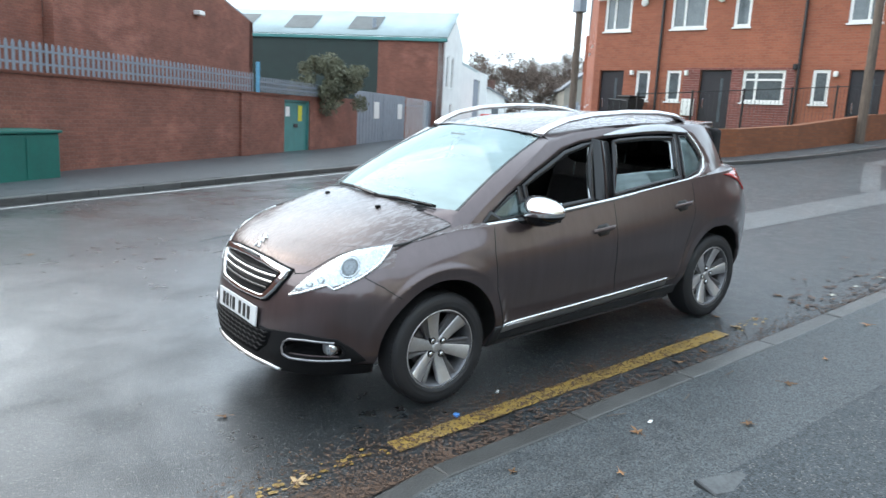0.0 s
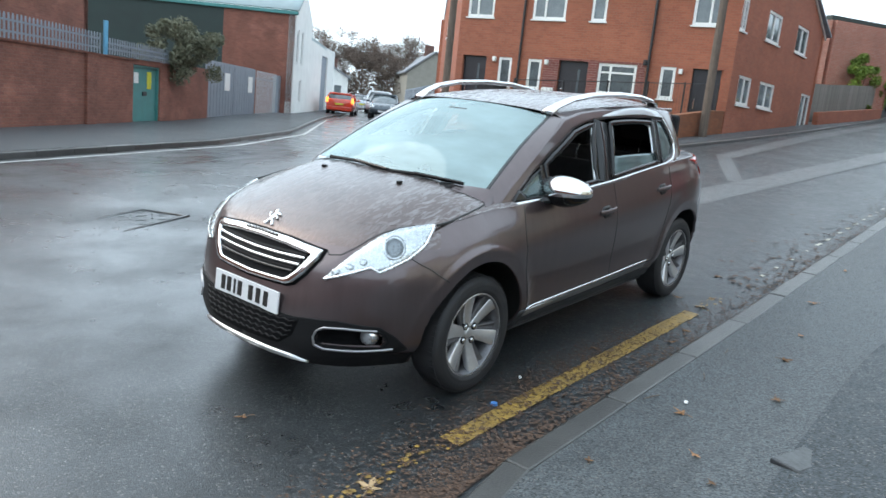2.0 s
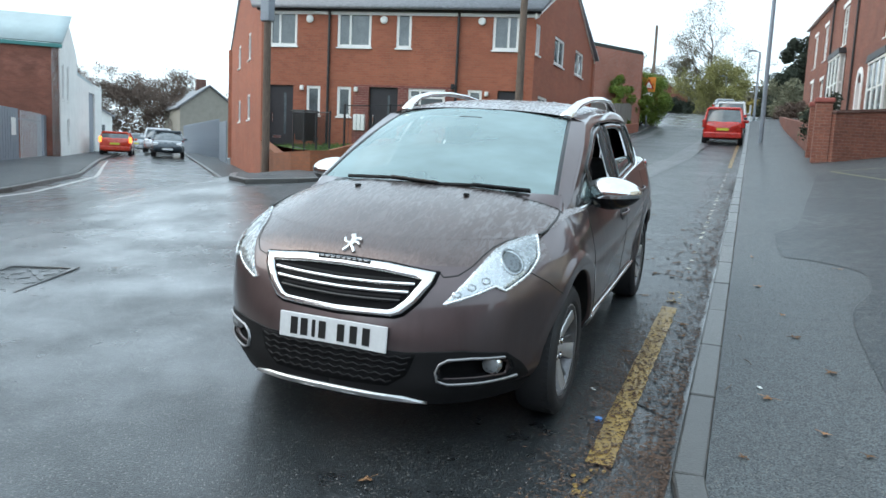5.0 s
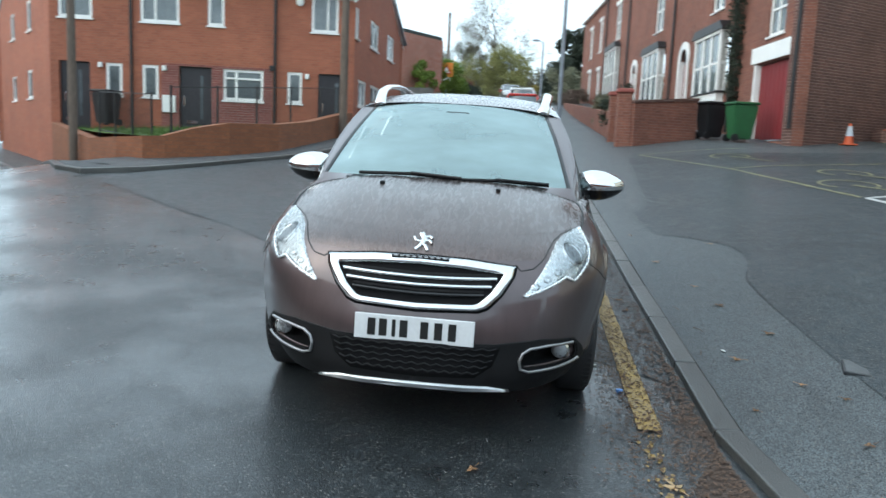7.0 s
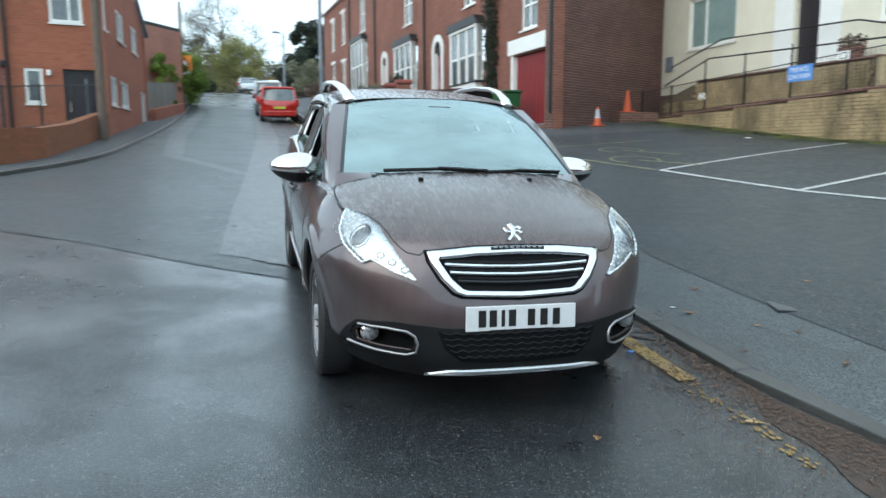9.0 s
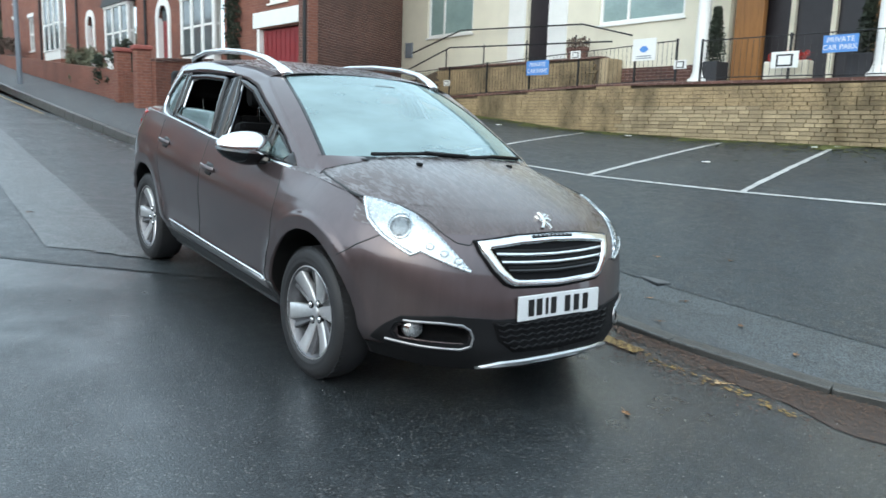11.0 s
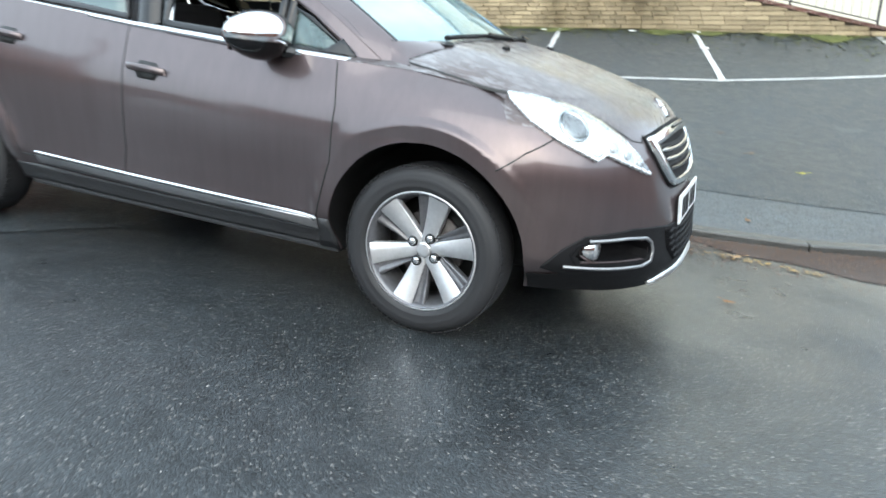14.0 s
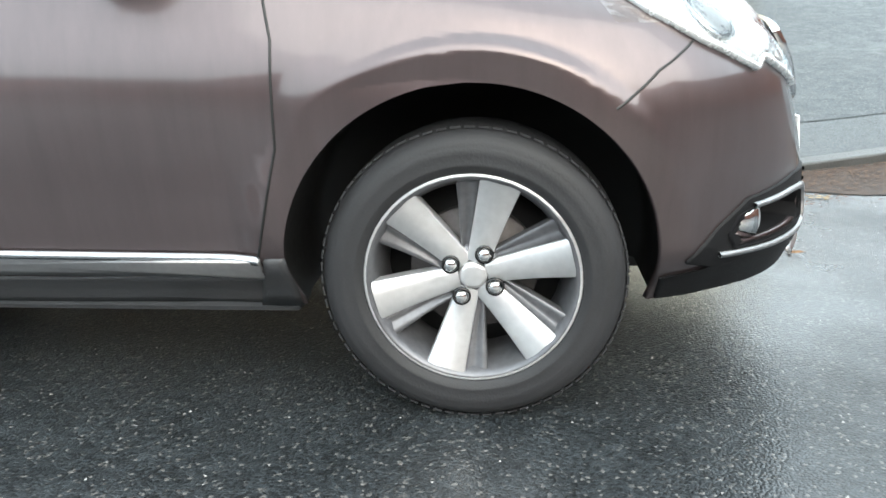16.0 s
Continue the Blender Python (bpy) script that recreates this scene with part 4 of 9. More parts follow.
for x in (-3.75, -2.9):
    part("door_frame_bar", boxm(x - 0.05, x + 0.05, CR_Y + 0.3, CR_Y + 0.395, 2.28, 4.99), M_CREAM, cream)
bs = thing("notice_board", "brown framed notice board with pale writing bars on a wall", "notice board", pose(-1.12, CR_Y - 0.05, 3.15))
part("board_frame", boxm(0, 0.98, 0, 0.045, 0, 0.75, 0.01), mat("dark_red_brown_paint", (0.06, 0.022, 0.018), 0.5), bs)
for k in range(5):
    part("writing_bar", boxm(0.18, 0.80 - 0.1 * (k % 2), -0.008, -0.001, 0.12 + 0.11 * k, 0.16 + 0.11 * k), M_CURTAIN, bs)

RW_Y = 11.1


def ret_top(x):
    return float(np.interp(x, (-16.5, -7.2, -0.95, 0.5, 4.0), (1.93, 2.26, 2.22, 1.86, 1.05)))


backing = bmesh.new()
prism(backing, [(-16.5, 0.5), (4.0, 0.5), (4.0, 1.0), (0.5, 1.81), (-0.95, 2.17), (-7.2, 2.21), (-16.5, 1.88)], 0.3)
ret = thing("retaining_wall", "yellow brick retaining wall with dark joints and stains", "wall", kind="structure")
o = part("wall_core", backing, M_MORTAR, ret)
o.location = (0, RW_Y + 0.03, 0)
cop = bmesh.new()
xs_c = [-16.5, -7.2, -0.95, 0.5, 4.0]
for xa, xb in zip(xs_c, xs_c[1:]):
    v = [cop.verts.new(q) for q in ((xa, RW_Y - 0.04, ret_top(xa) - 0.05), (xb, RW_Y - 0.04, ret_top(xb) - 0.05), (xb, RW_Y - 0.04, ret_top(xb) + 0.01), (xa, RW_Y - 0.04, ret_top(xa) + 0.01), (xa, RW_Y + 0.36, ret_top(xa) - 0.05), (xb, RW_Y + 0.36, ret_top(xb) - 0.05), (xb, RW_Y + 0.36, ret_top(xb) + 0.01), (xa, RW_Y + 0.36, ret_top(xa) + 0.01))]
    for q in ((0, 1, 2, 3), (7, 6, 5, 4), (3, 2, 6, 7), (0, 4, 5, 1), (0, 3, 7, 4), (1, 5, 6, 2)):
        cop.faces.new([v[i] for i in q])
part("coping", cop, M_BRICK_DARK, ret)
ramp = thing("ramp_wall", "yellow brick wall beside an entrance ramp", "wall", kind="structure")
part("ramp_core", prism(bmesh.new(), [(-16.6, 1.2), (-8.05, 1.2), (-8.05, 2.96), (-14.6, 2.96), (-16.6, 2.5)], 0.25), M_MORTAR, ramp).location = (0, 12.03, 0)
part("coping", boxm(-14.6, -8.02, 11.97, 12.3, 2.963, 3.02, 0.01), M_BRICK_DARK, ramp)
part("ramp_return", boxm(-8.05, -7.8, 12.0, 12.55, 1.2, 2.96), M_STONE, ramp)
railing("wall_railing", (-16.4, RW_Y + 0.12), (-5.3, RW_Y + 0.12), 1.94, 2.27, 0.85, 93, "black railings along a yellow brick wall", post_every=14)
railing("wall_railing", (-4.7, RW_Y + 0.12), (-0.98, RW_Y + 0.12), 2.27, 2.23, 0.80, 30, "black railings before a porch", post_every=15)
railing("wall_railing", (-0.95, RW_Y + 0.12), (3.6, RW_Y + 0.12), 2.22, 1.15, 0.80, 34, "black railings sloping down beside a ramp", post_every=12)
hr = thing("handrail", "black tubular handrails beside an entrance ramp", "railing")
for pts in ([(-16.6, 12.1, 3.0), (-14.2, 12.1, 3.62), (-7.8, 12.1, 3.36)], [(-16.6, 12.35, 3.6), (-14.0, 12.35, 4.15), (-9.0, 12.35, 3.9), (-7.4, 12.35, 3.5)]):
    part("rail", tube(bmesh.new(), pts, 0.022, 6), M_BLACK, hr)
for x in (-14.4, -12.6, -10.8, -9.0):
    part("post", tube(bmesh.new(), [(x, 12.12, 3.0), (x, 12.12, 3.6)], 0.02, 6), M_BLACK, hr)

M_BLUE = mat("blue_sign_face", (0.10, 0.26, 0.62), 0.4, vary=0.08)


def text_on(parent, body, size, m, material):
    cu = bpy.data.curves.new("lettering", "FONT")
    cu.body, cu.size, cu.align_x, cu.align_y, cu.extrude = body, size, "CENTER", "CENTER", 0.001
    tmp = new("lettering_source", cu)
    me = bpy.data.meshes.new_from_object(tmp.evaluated_get(bpy.context.evaluated_depsgraph_get()))
    bpy.data.objects.remove(tmp)
    o = part("lettering", me, material, parent)
    o.matrix_local = m
    return o


def car_park_sign(x0, x1, z0, z1):
    th = thing("car_park_sign", "blue sign with white PRIVATE CAR PARK lettering on railings", "sign", pose((x0 + x1) / 2, RW_Y + 0.06, (z0 + z1) / 2))
    w, h = (x1 - x0) / 2, (z1 - z0) / 2
    part("sign_plate", boxm(-w, w, -0.008, 0.008, -h, h, 0.003), M_BLUE, th)
    for k, word in enumerate(("PRIVATE", "CAR PARK")):
        text_on(th, word, h * 0.85, pose(0, -0.011, h * 0.42 - k * h * 0.86, 90, 0, 0), M_WHITE)
    return th


car_park_sign(-9.76, -8.97, 2.55, 2.91)
car_park_sign(-2.22, -1.62, 2.68, 2.98)
wb = thing("white_notice", "white notice with a blue emblem on black railings", "sign", pose(-6.10, RW_Y + 0.06, 2.98))
part("notice_plate", boxm(-0.31, 0.31, -0.008, 0.008, -0.235, 0.235, 0.003), M_WHITE, wb)
part("emblem", prism(bmesh.new(), [(-0.12, 0), (-0.05, 0.07), (0.05, 0.07), (0.12, 0), (0.04, -0.06), (-0.04, -0.06)], 0.004), M_BLUE, wb).location = (0, -0.013, 0)
for k in range(2):
    part("writing_bar", boxm(-0.2, 0.2, -0.012, -0.009, -0.15 - 0.045 * k, -0.13 - 0.045 * k), M_GREY_STEEL, wb)
for x, z, s in ((-2.9, 2.6, 1.0), (-0.38, 2.5, 1.0), (-13.1, 2.45, 0.55), (-5.15, 2.62, 0.6), (-8.1, 2.98, 0.6)):
    nb = thing("railing_notice", "small white notice with dark frame on railings", "sign", pose(x, RW_Y + 0.06, z))
    part("notice_plate", boxm(-0.26 * s, 0.26 * s, -0.006, 0.006, -0.15 * s, 0.15 * s, 0.002), M_WHITE, nb)
    part("notice_frame", boxm(-0.16 * s, 0.16 * s, -0.011, -0.007, -0.12 * s, 0.10 * s), M_BLACK, nb)
    part("notice_paper", boxm(-0.12 * s, 0.12 * s, -0.015, -0.012, -0.09 * s, 0.07 * s), M_WHITE, nb)

# ---- brick terrace with garage ----
TU = Vector((-0.9976, -0.07))
T0 = Vector((-13.75, 7.14)) + 0.28 * TU
terr = thing("terrace_houses", "red brick terrace with white bay windows and a red garage door", "house")
TL, T_BACK = 35.72, 36.0


def tm(o):
    """Terrace parts: x runs along the front towards its near corner."""
    e = T0 + TL * TU
    o.matrix_world = along(e, T0)
    return o


def tg(a, b, z0, z1):
    return (T_BACK - b, T_BACK - a, z0, z1)


t_gaps = [tg(0.55, 3.0, 1.7, 3.82), tg(1.35, 2.45, 4.5, 5.9), tg(5.3, 8.3, 3.3, 5.1), tg(9.7, 10.8, 2.6, 5.2), tg(13.0, 16.2, 3.55, 5.55), tg(22.5, 25.8, 4.35, 6.9), tg(18.2, 19.2, 3.2, 5.6),
          tg(6.2, 7.4, 6.0, 7.7), tg(13.8, 15.2, 6.5, 8.3), tg(22.9, 24.3, 7.5, 9.4), tg(28.5, 29.6, 7.5, 9.4), tg(28.5, 29.6, 4.6, 6.4), tg(32.0, 33.1, 7.5, 9.4), tg(32.0, 33.1, 4.8, 6.6)]
tm(part("terrace_front", gap_wall(TL, 1.0, 10.6, 0.3, t_gaps), M_BRICK_TERRACE, terr))
for i in (1, 7, 8, 9, 10, 11, 12, 13):
    g = t_gaps[i]
    tm(window(terr, g, [("h", (g[2] + g[3]) / 2), ("v", (g[0] + g[1]) / 2)], depth=0.1))
    tm(part("lintel", boxm(g[0] - 0.1, g[1] + 0.1, -0.03, -0.003, g[3], g[3] + 0.2), M_WHITE, terr))
g = t_gaps[0]
gd = tm(part("garage_door", boxm(g[0] + 0.05, g[1] - 0.05, 0.12, 0.17, 1.75, 3.80), M_RED_DOOR, terr, "red garage door"))
for k in range(9):
    xx = g[0] + 0.05 + (g[1] - g[0] - 0.1) * (k + 0.5) / 9
    part("door_rib", boxm(xx - 0.09, xx + 0.09, 0.108, 0.119, 1.8, 3.76), M_RED_DOOR, gd)
for q0 in (g[0] - 0.12, g[1] - 0.04):
    tm(part("garage_jamb", boxm(q0, q0 + 0.16, -0.02, 0.2, 1.7, 3.84), M_WHITE, terr))
tm(part("garage_lintel", boxm(g[0] - 0.3, g[1] + 0.12, -0.06, -0.003, 3.86, 4.30, 0.01), M_WHITE, terr))


def bay(i):
    """A canted bay: white mullioned sashes on a white skirt under a dark moulded roof."""
    x0, x1, z0, z1 = t_gaps[i]
    b = part("bay_window", boxm(x0 + 0.25, x1 - 0.25, -0.6, -0.003, z0 - 0.45, z0 - 0.03, 0.01), M_WHITE, terr, "white bay window")
    part("bay_cornice", boxm(x0 + 0.15, x1 - 0.15, -0.68, 0.0, z1 + 0.003, z1 + 0.10), M_WHITE, b)
    part("bay_brick", boxm(x0 + 0.27, x1 - 0.27, -0.58, -0.003, 1.2, z0 - 0.46), M_BRICK_TERRACE, b)
    part("bay_sill", boxm(x0 + 0.15, x1 - 0.15, -0.68, -0.003, z0 - 0.027, z0 + 0.03, 0.01), M_BLACK if i == 2 else M_WHITE, b)
    part("bay_roof", prism(bmesh.new(), [(x0 - 0.05, z1 + 0.105), (x1 + 0.05, z1 + 0.105), (x1 - 0.2, z1 + 0.38), (x0 + 0.2, z1 + 0.38)], -0.8), M_BLACK, b)
    w = x1 - x0 - 0.5
    for k in range(4):
        xx = x0 + 0.25 + w * k / 3
        part("mullion", boxm(xx - 0.09, xx + 0.09, -0.62, -0.44, z0 + 0.03, z1), M_WHITE, b)
    for k in range(3):
        xa, xb = x0 + 0.34 + w * k / 3, x0 + 0.16 + w * (k + 1) / 3
        part("sash_bar", boxm(xa, xb, -0.57, -0.52, (z0 + z1) / 2 - 0.035, (z0 + z1) / 2 + 0.035), M_WHITE, b)
        part("pane", boxm(xa, xb, -0.53, -0.51, z0 + 0.03, z1), M_GLASS_DARK, b)
        part("net_curtain", boxm(xa + 0.1, xa + 0.1 + (xb - xa) * 0.5, -0.45, -0.43, z0 + 0.03, z1), M_CURTAIN, b)
    for xx in (x0 + 0.25, x1 - 0.25):
        part("side_pane", boxm(xx - 0.03, xx + 0.03, -0.44, -0.003, z0 + 0.03, z1), M_CURTAIN, b)
    for xx in (x0 + 0.25, x1 - 0.25):
        part("side_post", boxm(xx - 0.05, xx + 0.05, -0.12, -0.003, z0 + 0.03, z1), M_WHITE, b)
        part("side_rail", boxm(xx - 0.05, xx + 0.05, -0.44, -0.12, (z0 + z1) / 2 - 0.05, (z0 + z1) / 2 + 0.05), M_WHITE, b)
    tm(b)
    b.matrix_world = b.matrix_world @ Matrix.Diagonal((1, 0.42, 1, 1))


for i in (2, 4, 5):
    bay(i)
for i in (3, 6):
    g = t_gaps[i]
    d = tm(part("front_door", boxm(g[0] + 0.12, g[1] - 0.12, 0.15, 0.2, g[2], g[3] - 0.5), M_RED_DOOR, terr, "red panelled front door"))
    bm = bmesh.new()
    for q in ((g[0] - 0.12, g[0] + 0.10), (g[1] - 0.10, g[1] + 0.12)):
        box(bm, q[0], q[1], -0.05, 0.2, g[2], g[3] - 0.4)
    cx, r = (g[0] + g[1]) / 2, (g[1] - g[0]) / 2
    arch_pts = [(cx + (r + 0.14) * math.cos(a), g[3] - 0.4 + (r + 0.14) * math.sin(a)) for a in np.linspace(0, math.pi, 13)] + [(cx + (r - 0.12) * math.cos(a), g[3] - 0.4 + (r - 0.12) * math.sin(a)) for a in np.linspace(math.pi, 0, 13)]
    prism(bm, arch_pts, -0.05)
    tm(part("door_surround", bm, M_WHITE, terr, "white arched door surround"))
    tm(part("fanlight", boxm(g[0] + 0.1, g[1] - 0.1, 0.12, 0.14, g[3] - 0.5, g[3] - 0.01), M_GLASS_DARK, terr))
tm(part("terrace_roof", prism(bmesh.new(), [(-0.4, 10.5), (TL + 0.2, 10.5), (TL + 0.2, 10.65), (-0.4, 10.65)], 6), M_SLATE, terr))
tm(part("eaves_board", boxm(-0.3, TL + 0.1, -0.2, -0.003, 10.3, 10.5), M_WHITE, terr))
for s in (0.36, 4.9, 11.9, 20.5, 26.9):
    tm(part("drainpipe", tube(bmesh.new(), [(T_BACK - s, -0.07, 2.0), (T_BACK - s, -0.07, 10.4)], 0.05, 8), M_BLACK, terr))
wall_of("end_gable", (T0.x, T0.y), (-17.55, 12.58), 0.9, 10.6, 0.3, M_BRICK_DARK, terr).matrix_world = along((T0.x, T0.y), (-17.55, 12.58)) @ pose(0, 0, 0)

# garden wall, pillar and bins before the terrace
gw = slope_wall("front_garden_wall", (-16.55, 5.2), (-15.35, 3.3), 2.76, 2.56, 1.0, 0.25, M_BRICK_TERRACE, "red brick garden wall beside a drive", cap=M_BRICK_DARK)
pl = thing("gate_pillar", "square red brick gate pillar with a moulded cap", "pillar", pose(-15.4, 3.18, 1.2))
part("shaft", boxm(-0.18, 0.18, -0.18, 0.18, 0, 1.62, 0.01), M_BRICK_TERRACE, pl)
part("cap", boxm(-0.22, 0.22, -0.22, 0.22, 1.623, 1.74, 0.03), mat("worn_red_coping", (0.26, 0.07, 0.055), 0.6, vary=0.3, scale=5), pl)
slope_wall("front_garden_wall", (-16.9, 3.15), (-44.0, 3.15), 2.35, 4.4, 0.8, -0.25, M_BRICK_TERRACE, "low red brick garden wall along the pavement")
pl2 = copy_thing(pl, pose(-17.2, 3.18, 1.25))
wheelie_bin(pose(-16.5, 5.75, park_z(-16.5, 5.75), 0, 0, 200), M_BLACK, "black wheelie bin beside a brick garden wall")
wheelie_bin(pose(-15.55, 6.3, park_z(-15.6, 6.3), 0, 0, 190), M_BIN_GREEN, "green wheelie bin before a red garage door")

# ---- the parked car ----
M_MOULDING = mat("dull_silver_moulding", (0.36, 0.36, 0.37), 0.32, metal=0.8, vary=0.1, scale=4)
GROUND_TILT = Matrix(((0.99765, -0.00146, 0.06849, 0), (0, 0.99977, 0.02125, 0), (-0.06850, -0.02120, 0.99743, 0), (0, 0, 0, 1)))
car = thing("parked_car", "dark brown metallic crossover car with chrome trim, wet, windows half open", "car", GROUND_TILT)

# side section: half-width against relative height
W_SIDE = curve_of((0, 0.06, 0.13, 0.19, 0.26, 0.36, 0.5, 0.62, 0.70, 0.78, 0.86, 0.93, 1.0), (0.752, 0.776, 0.812, 0.834, 0.842, 0.850, 0.863, 0.869, 0.866, 0.854, 0.835, 0.817, 0.797))
A_FRONT = curve_of((0, 0.1, 0.25, 0.4, 0.57, 0.72, 0.84, 0.93, 1.0), (0.880, 0.900, 0.890, 0.878, 0.842, 0.806, 0.768, 0.728, 0.672))
P_FRONT = curve_of((0, 0.3, 0.7, 0.85, 1.0), (2.7, 2.7, 2.82, 2.6, 2.15))
A_REAR = curve_of((0, 0.1, 0.4, 0.6, 0.8, 1.0), (0.80, 0.84, 0.87, 0.84, 0.77, 0.64))
Z_TOP = curve_of((-2.1, -1.6, -1.0, -0.1, 0.6, 0.95, 1.2, 1.5, 2.1), (1.10, 1.10, 1.072, 1.010, 0.972, 0.955, 0.945, 0.908, 0.895))
Z_LOW, S1, S2 = 0.235, 0.38, 0.72
WHEEL_X, WHEEL_Z, ARCH = 1.269, 0.335, 0.383


def roll_in(x, t):
    """The wings roll over towards the bonnet."""
    return 0.036 * smooth01(0.86, 1.12, x) * smooth01(0.84, 1.02, t)


W_BON = 0.800 - 0.036 * smooth01(0.84, 1.02, 1.0)


def skin(s, t, out=0.0):
    """The lower body's left half: s from the nose (0) round the side to the tail (1), t from the sill to the shoulder."""
    if s <= S1:
        th = s / S1 * math.pi / 2
        p = P_FRONT(t)
        x = 1.2 + A_FRONT(t) * max(0.0, math.cos(th)) ** (2 / p)
        y = (W_SIDE(t) - roll_in(x, t)) * math.sin(th) ** (2 / p) if th > 0 else 0.0
    elif s <= S2:
        x = 1.2 - 2.4 * (s - S1) / (S2 - S1)
        y = (W_SIDE(t) - roll_in(x, t)) * (1 + 0.008 * (1 - (x / 1.2) ** 2))
    else:
        th = (1 - s) / (1 - S2) * math.pi / 2
        p = 3.0
        x = -1.2 - A_REAR(t) * max(0.0, math.cos(th)) ** (2 / p)
        y = W_SIDE(t) * max(0.0, math.sin(th)) ** (2 / p)
    z = Z_LOW + t * (Z_TOP(x) - Z_LOW)
    for wx in (WHEEL_X, -WHEEL_X):
        r, away = math.hypot(x - wx, z - WHEEL_Z), (x - wx) * math.copysign(1, wx)
        lip = smooth01(0.472, 0.436, r) * smooth01(0.3, 0.5, y) * smooth01(-0.12, 0.20, z - WHEEL_Z) * (1 - 0.75 * smooth01(0.05, 0.36, away))
        y += 0.006 * smooth01(0.53, 0.45, r) * smooth01(0.3, 0.5, y)
        y += lip * min(0.024, max(0.0, 0.872 + 0.08 * (r - 0.38) - y))
    v = Vector((x, y, z))
    if out:
        e = 1e-3
        n = (skin(min(1, s + e), t) - skin(max(0, s - e), t)).cross(skin(s, min(1, t + e)) - skin(s, max(0, t - e)))
        n.normalize()
        if n.dot(Vector((x * 0.4, y + 0.01, 0))) < 0:
            n = -n
        v += out * n
    return v


def st_y(y, z):
    """Skin place on the front from half-width and height."""
    t = (z - Z_LOW) / (0.90 - Z_LOW)
    for _ in range(3):
        w = min(0.9999, y / W_SIDE(t))
        th = math.asin(w ** (P_FRONT(t) / 2))
        x = 1.2 + A_FRONT(t) * math.cos(th) ** (2 / P_FRONT(t))
        t = (z - Z_LOW) / (Z_TOP(x) - Z_LOW)
    return th / (math.pi / 2) * S1, t


def st_x(x, z):
    """Skin place on the side from length and height."""
    t = (z - Z_LOW) / (Z_TOP(x) - Z_LOW)
    if x > 1.2:
        th = math.acos(min(1, (x - 1.2) / A_FRONT(t)) ** (P_FRONT(t) / 2))
        return th / (math.pi / 2) * S1, t
    if x < -1.2:
        th = math.acos(min(1, (-1.2 - x) / A_REAR(t)) ** 1.5)
        return 1 - th / (math.pi / 2) * (1 - S2), t
    return S1 + (1.2 - x) / 2.4 * (S2 - S1), t


def flip(me):
    """Mirror image of a mesh across the car's middle."""
    m2 = me.copy()
    m2.transform(Matrix.Diagonal((1, -1, 1, 1)))
    m2.flip_normals()
    return m2


def both(name, me, material, parent, label=""):
    me.materials.append(material)
    return part(name, me, None, parent, label), part(name, flip(me), None, parent, label)


def dense(keys, n=7):
    """More points along a closed outline."""
    out = []
    for a, b in zip(keys, keys[1:] + keys[:1]):
        out += [tuple(a[i] + (b[i] - a[i]) * j / n for i in range(len(a))) for j in range(n)]
    return out


def patch(keys, place, out, rings=5, n=7, rim=0.012):
    """A panel filling an outline of surface places, lying 'out' proud of the surface, with its edge turned in."""
    pts = dense(keys, n)
    c = tuple(sum(p[i] for p in pts) / len(pts) for i in range(2))
    rws = [[place(*p, out - rim) for p in pts]]
    for r in np.linspace(1, 0.0, rings + 1):
        rws.append([place(c[0] + (p[0] - c[0]) * r, c[1] + (p[1] - c[1]) * r, out) for p in pts])
    rws = [r + r[:1] for r in rws]
    me = grid_mesh(rws)
    bm = bmesh.new()
    bm.from_mesh(me)
    bmesh.ops.remove_doubles(bm, verts=bm.verts, dist=1e-5)
    bmesh.ops.recalc_face_normals(bm, faces=bm.faces)
    return mesh_of(bm, "patch", True)


def band(outer, inner, place, out, n=7, rim=0.012, steps=2):
    """A frame between two outlines of as many corners."""
    a, b = dense(outer, n), dense(inner, n)
    rws = [[place(*p, out - rim) for p in a]]
    for f in np.linspace(0, 1, steps + 1):
        rws.append([place(p[0] + (q[0] - p[0]) * f, p[1] + (q[1] - p[1]) * f, out) for p, q in zip(a, b)])
    rws.append([place(*q, out - rim) for q in b])
    rws = [r + r[:1] for r in rws]
    me = grid_mesh(rws)
    bm = bmesh.new()
    bm.from_mesh(me)
    bmesh.ops.remove_doubles(bm, verts=bm.verts, dist=1e-5)
    bmesh.ops.recalc_face_normals(bm, faces=bm.faces)
    return mesh_of(bm, "band", True)


def ribbon(keys, place, width, out, n=10):
    """A narrow strip along a line of surface places; width is measured across it."""
    pts = []
    for a, b in zip(keys, keys[1:]):
        pts += [tuple(a[i] + (b[i] - a[i]) * j / n for i in range(2)) for j in range(n)]
    pts.append(keys[-1])
    mid = [place(*p, out) for p in pts]
    low = [place(*p, out - 0.012) for p in pts]
    rws = [[], [], [], []]
    for i, p in enumerate(mid):
        d = (mid[min(i + 1, len(mid) - 1)] - mid[max(i - 1, 0)]).normalized()
        nrm = (p - low[i]).normalized()
        side = d.cross(nrm) * width / 2
        for k, q in enumerate((low[i] - side, p - side, p + side, low[i] + side)):
            rws[k].append(q)
    return grid_mesh(rws)


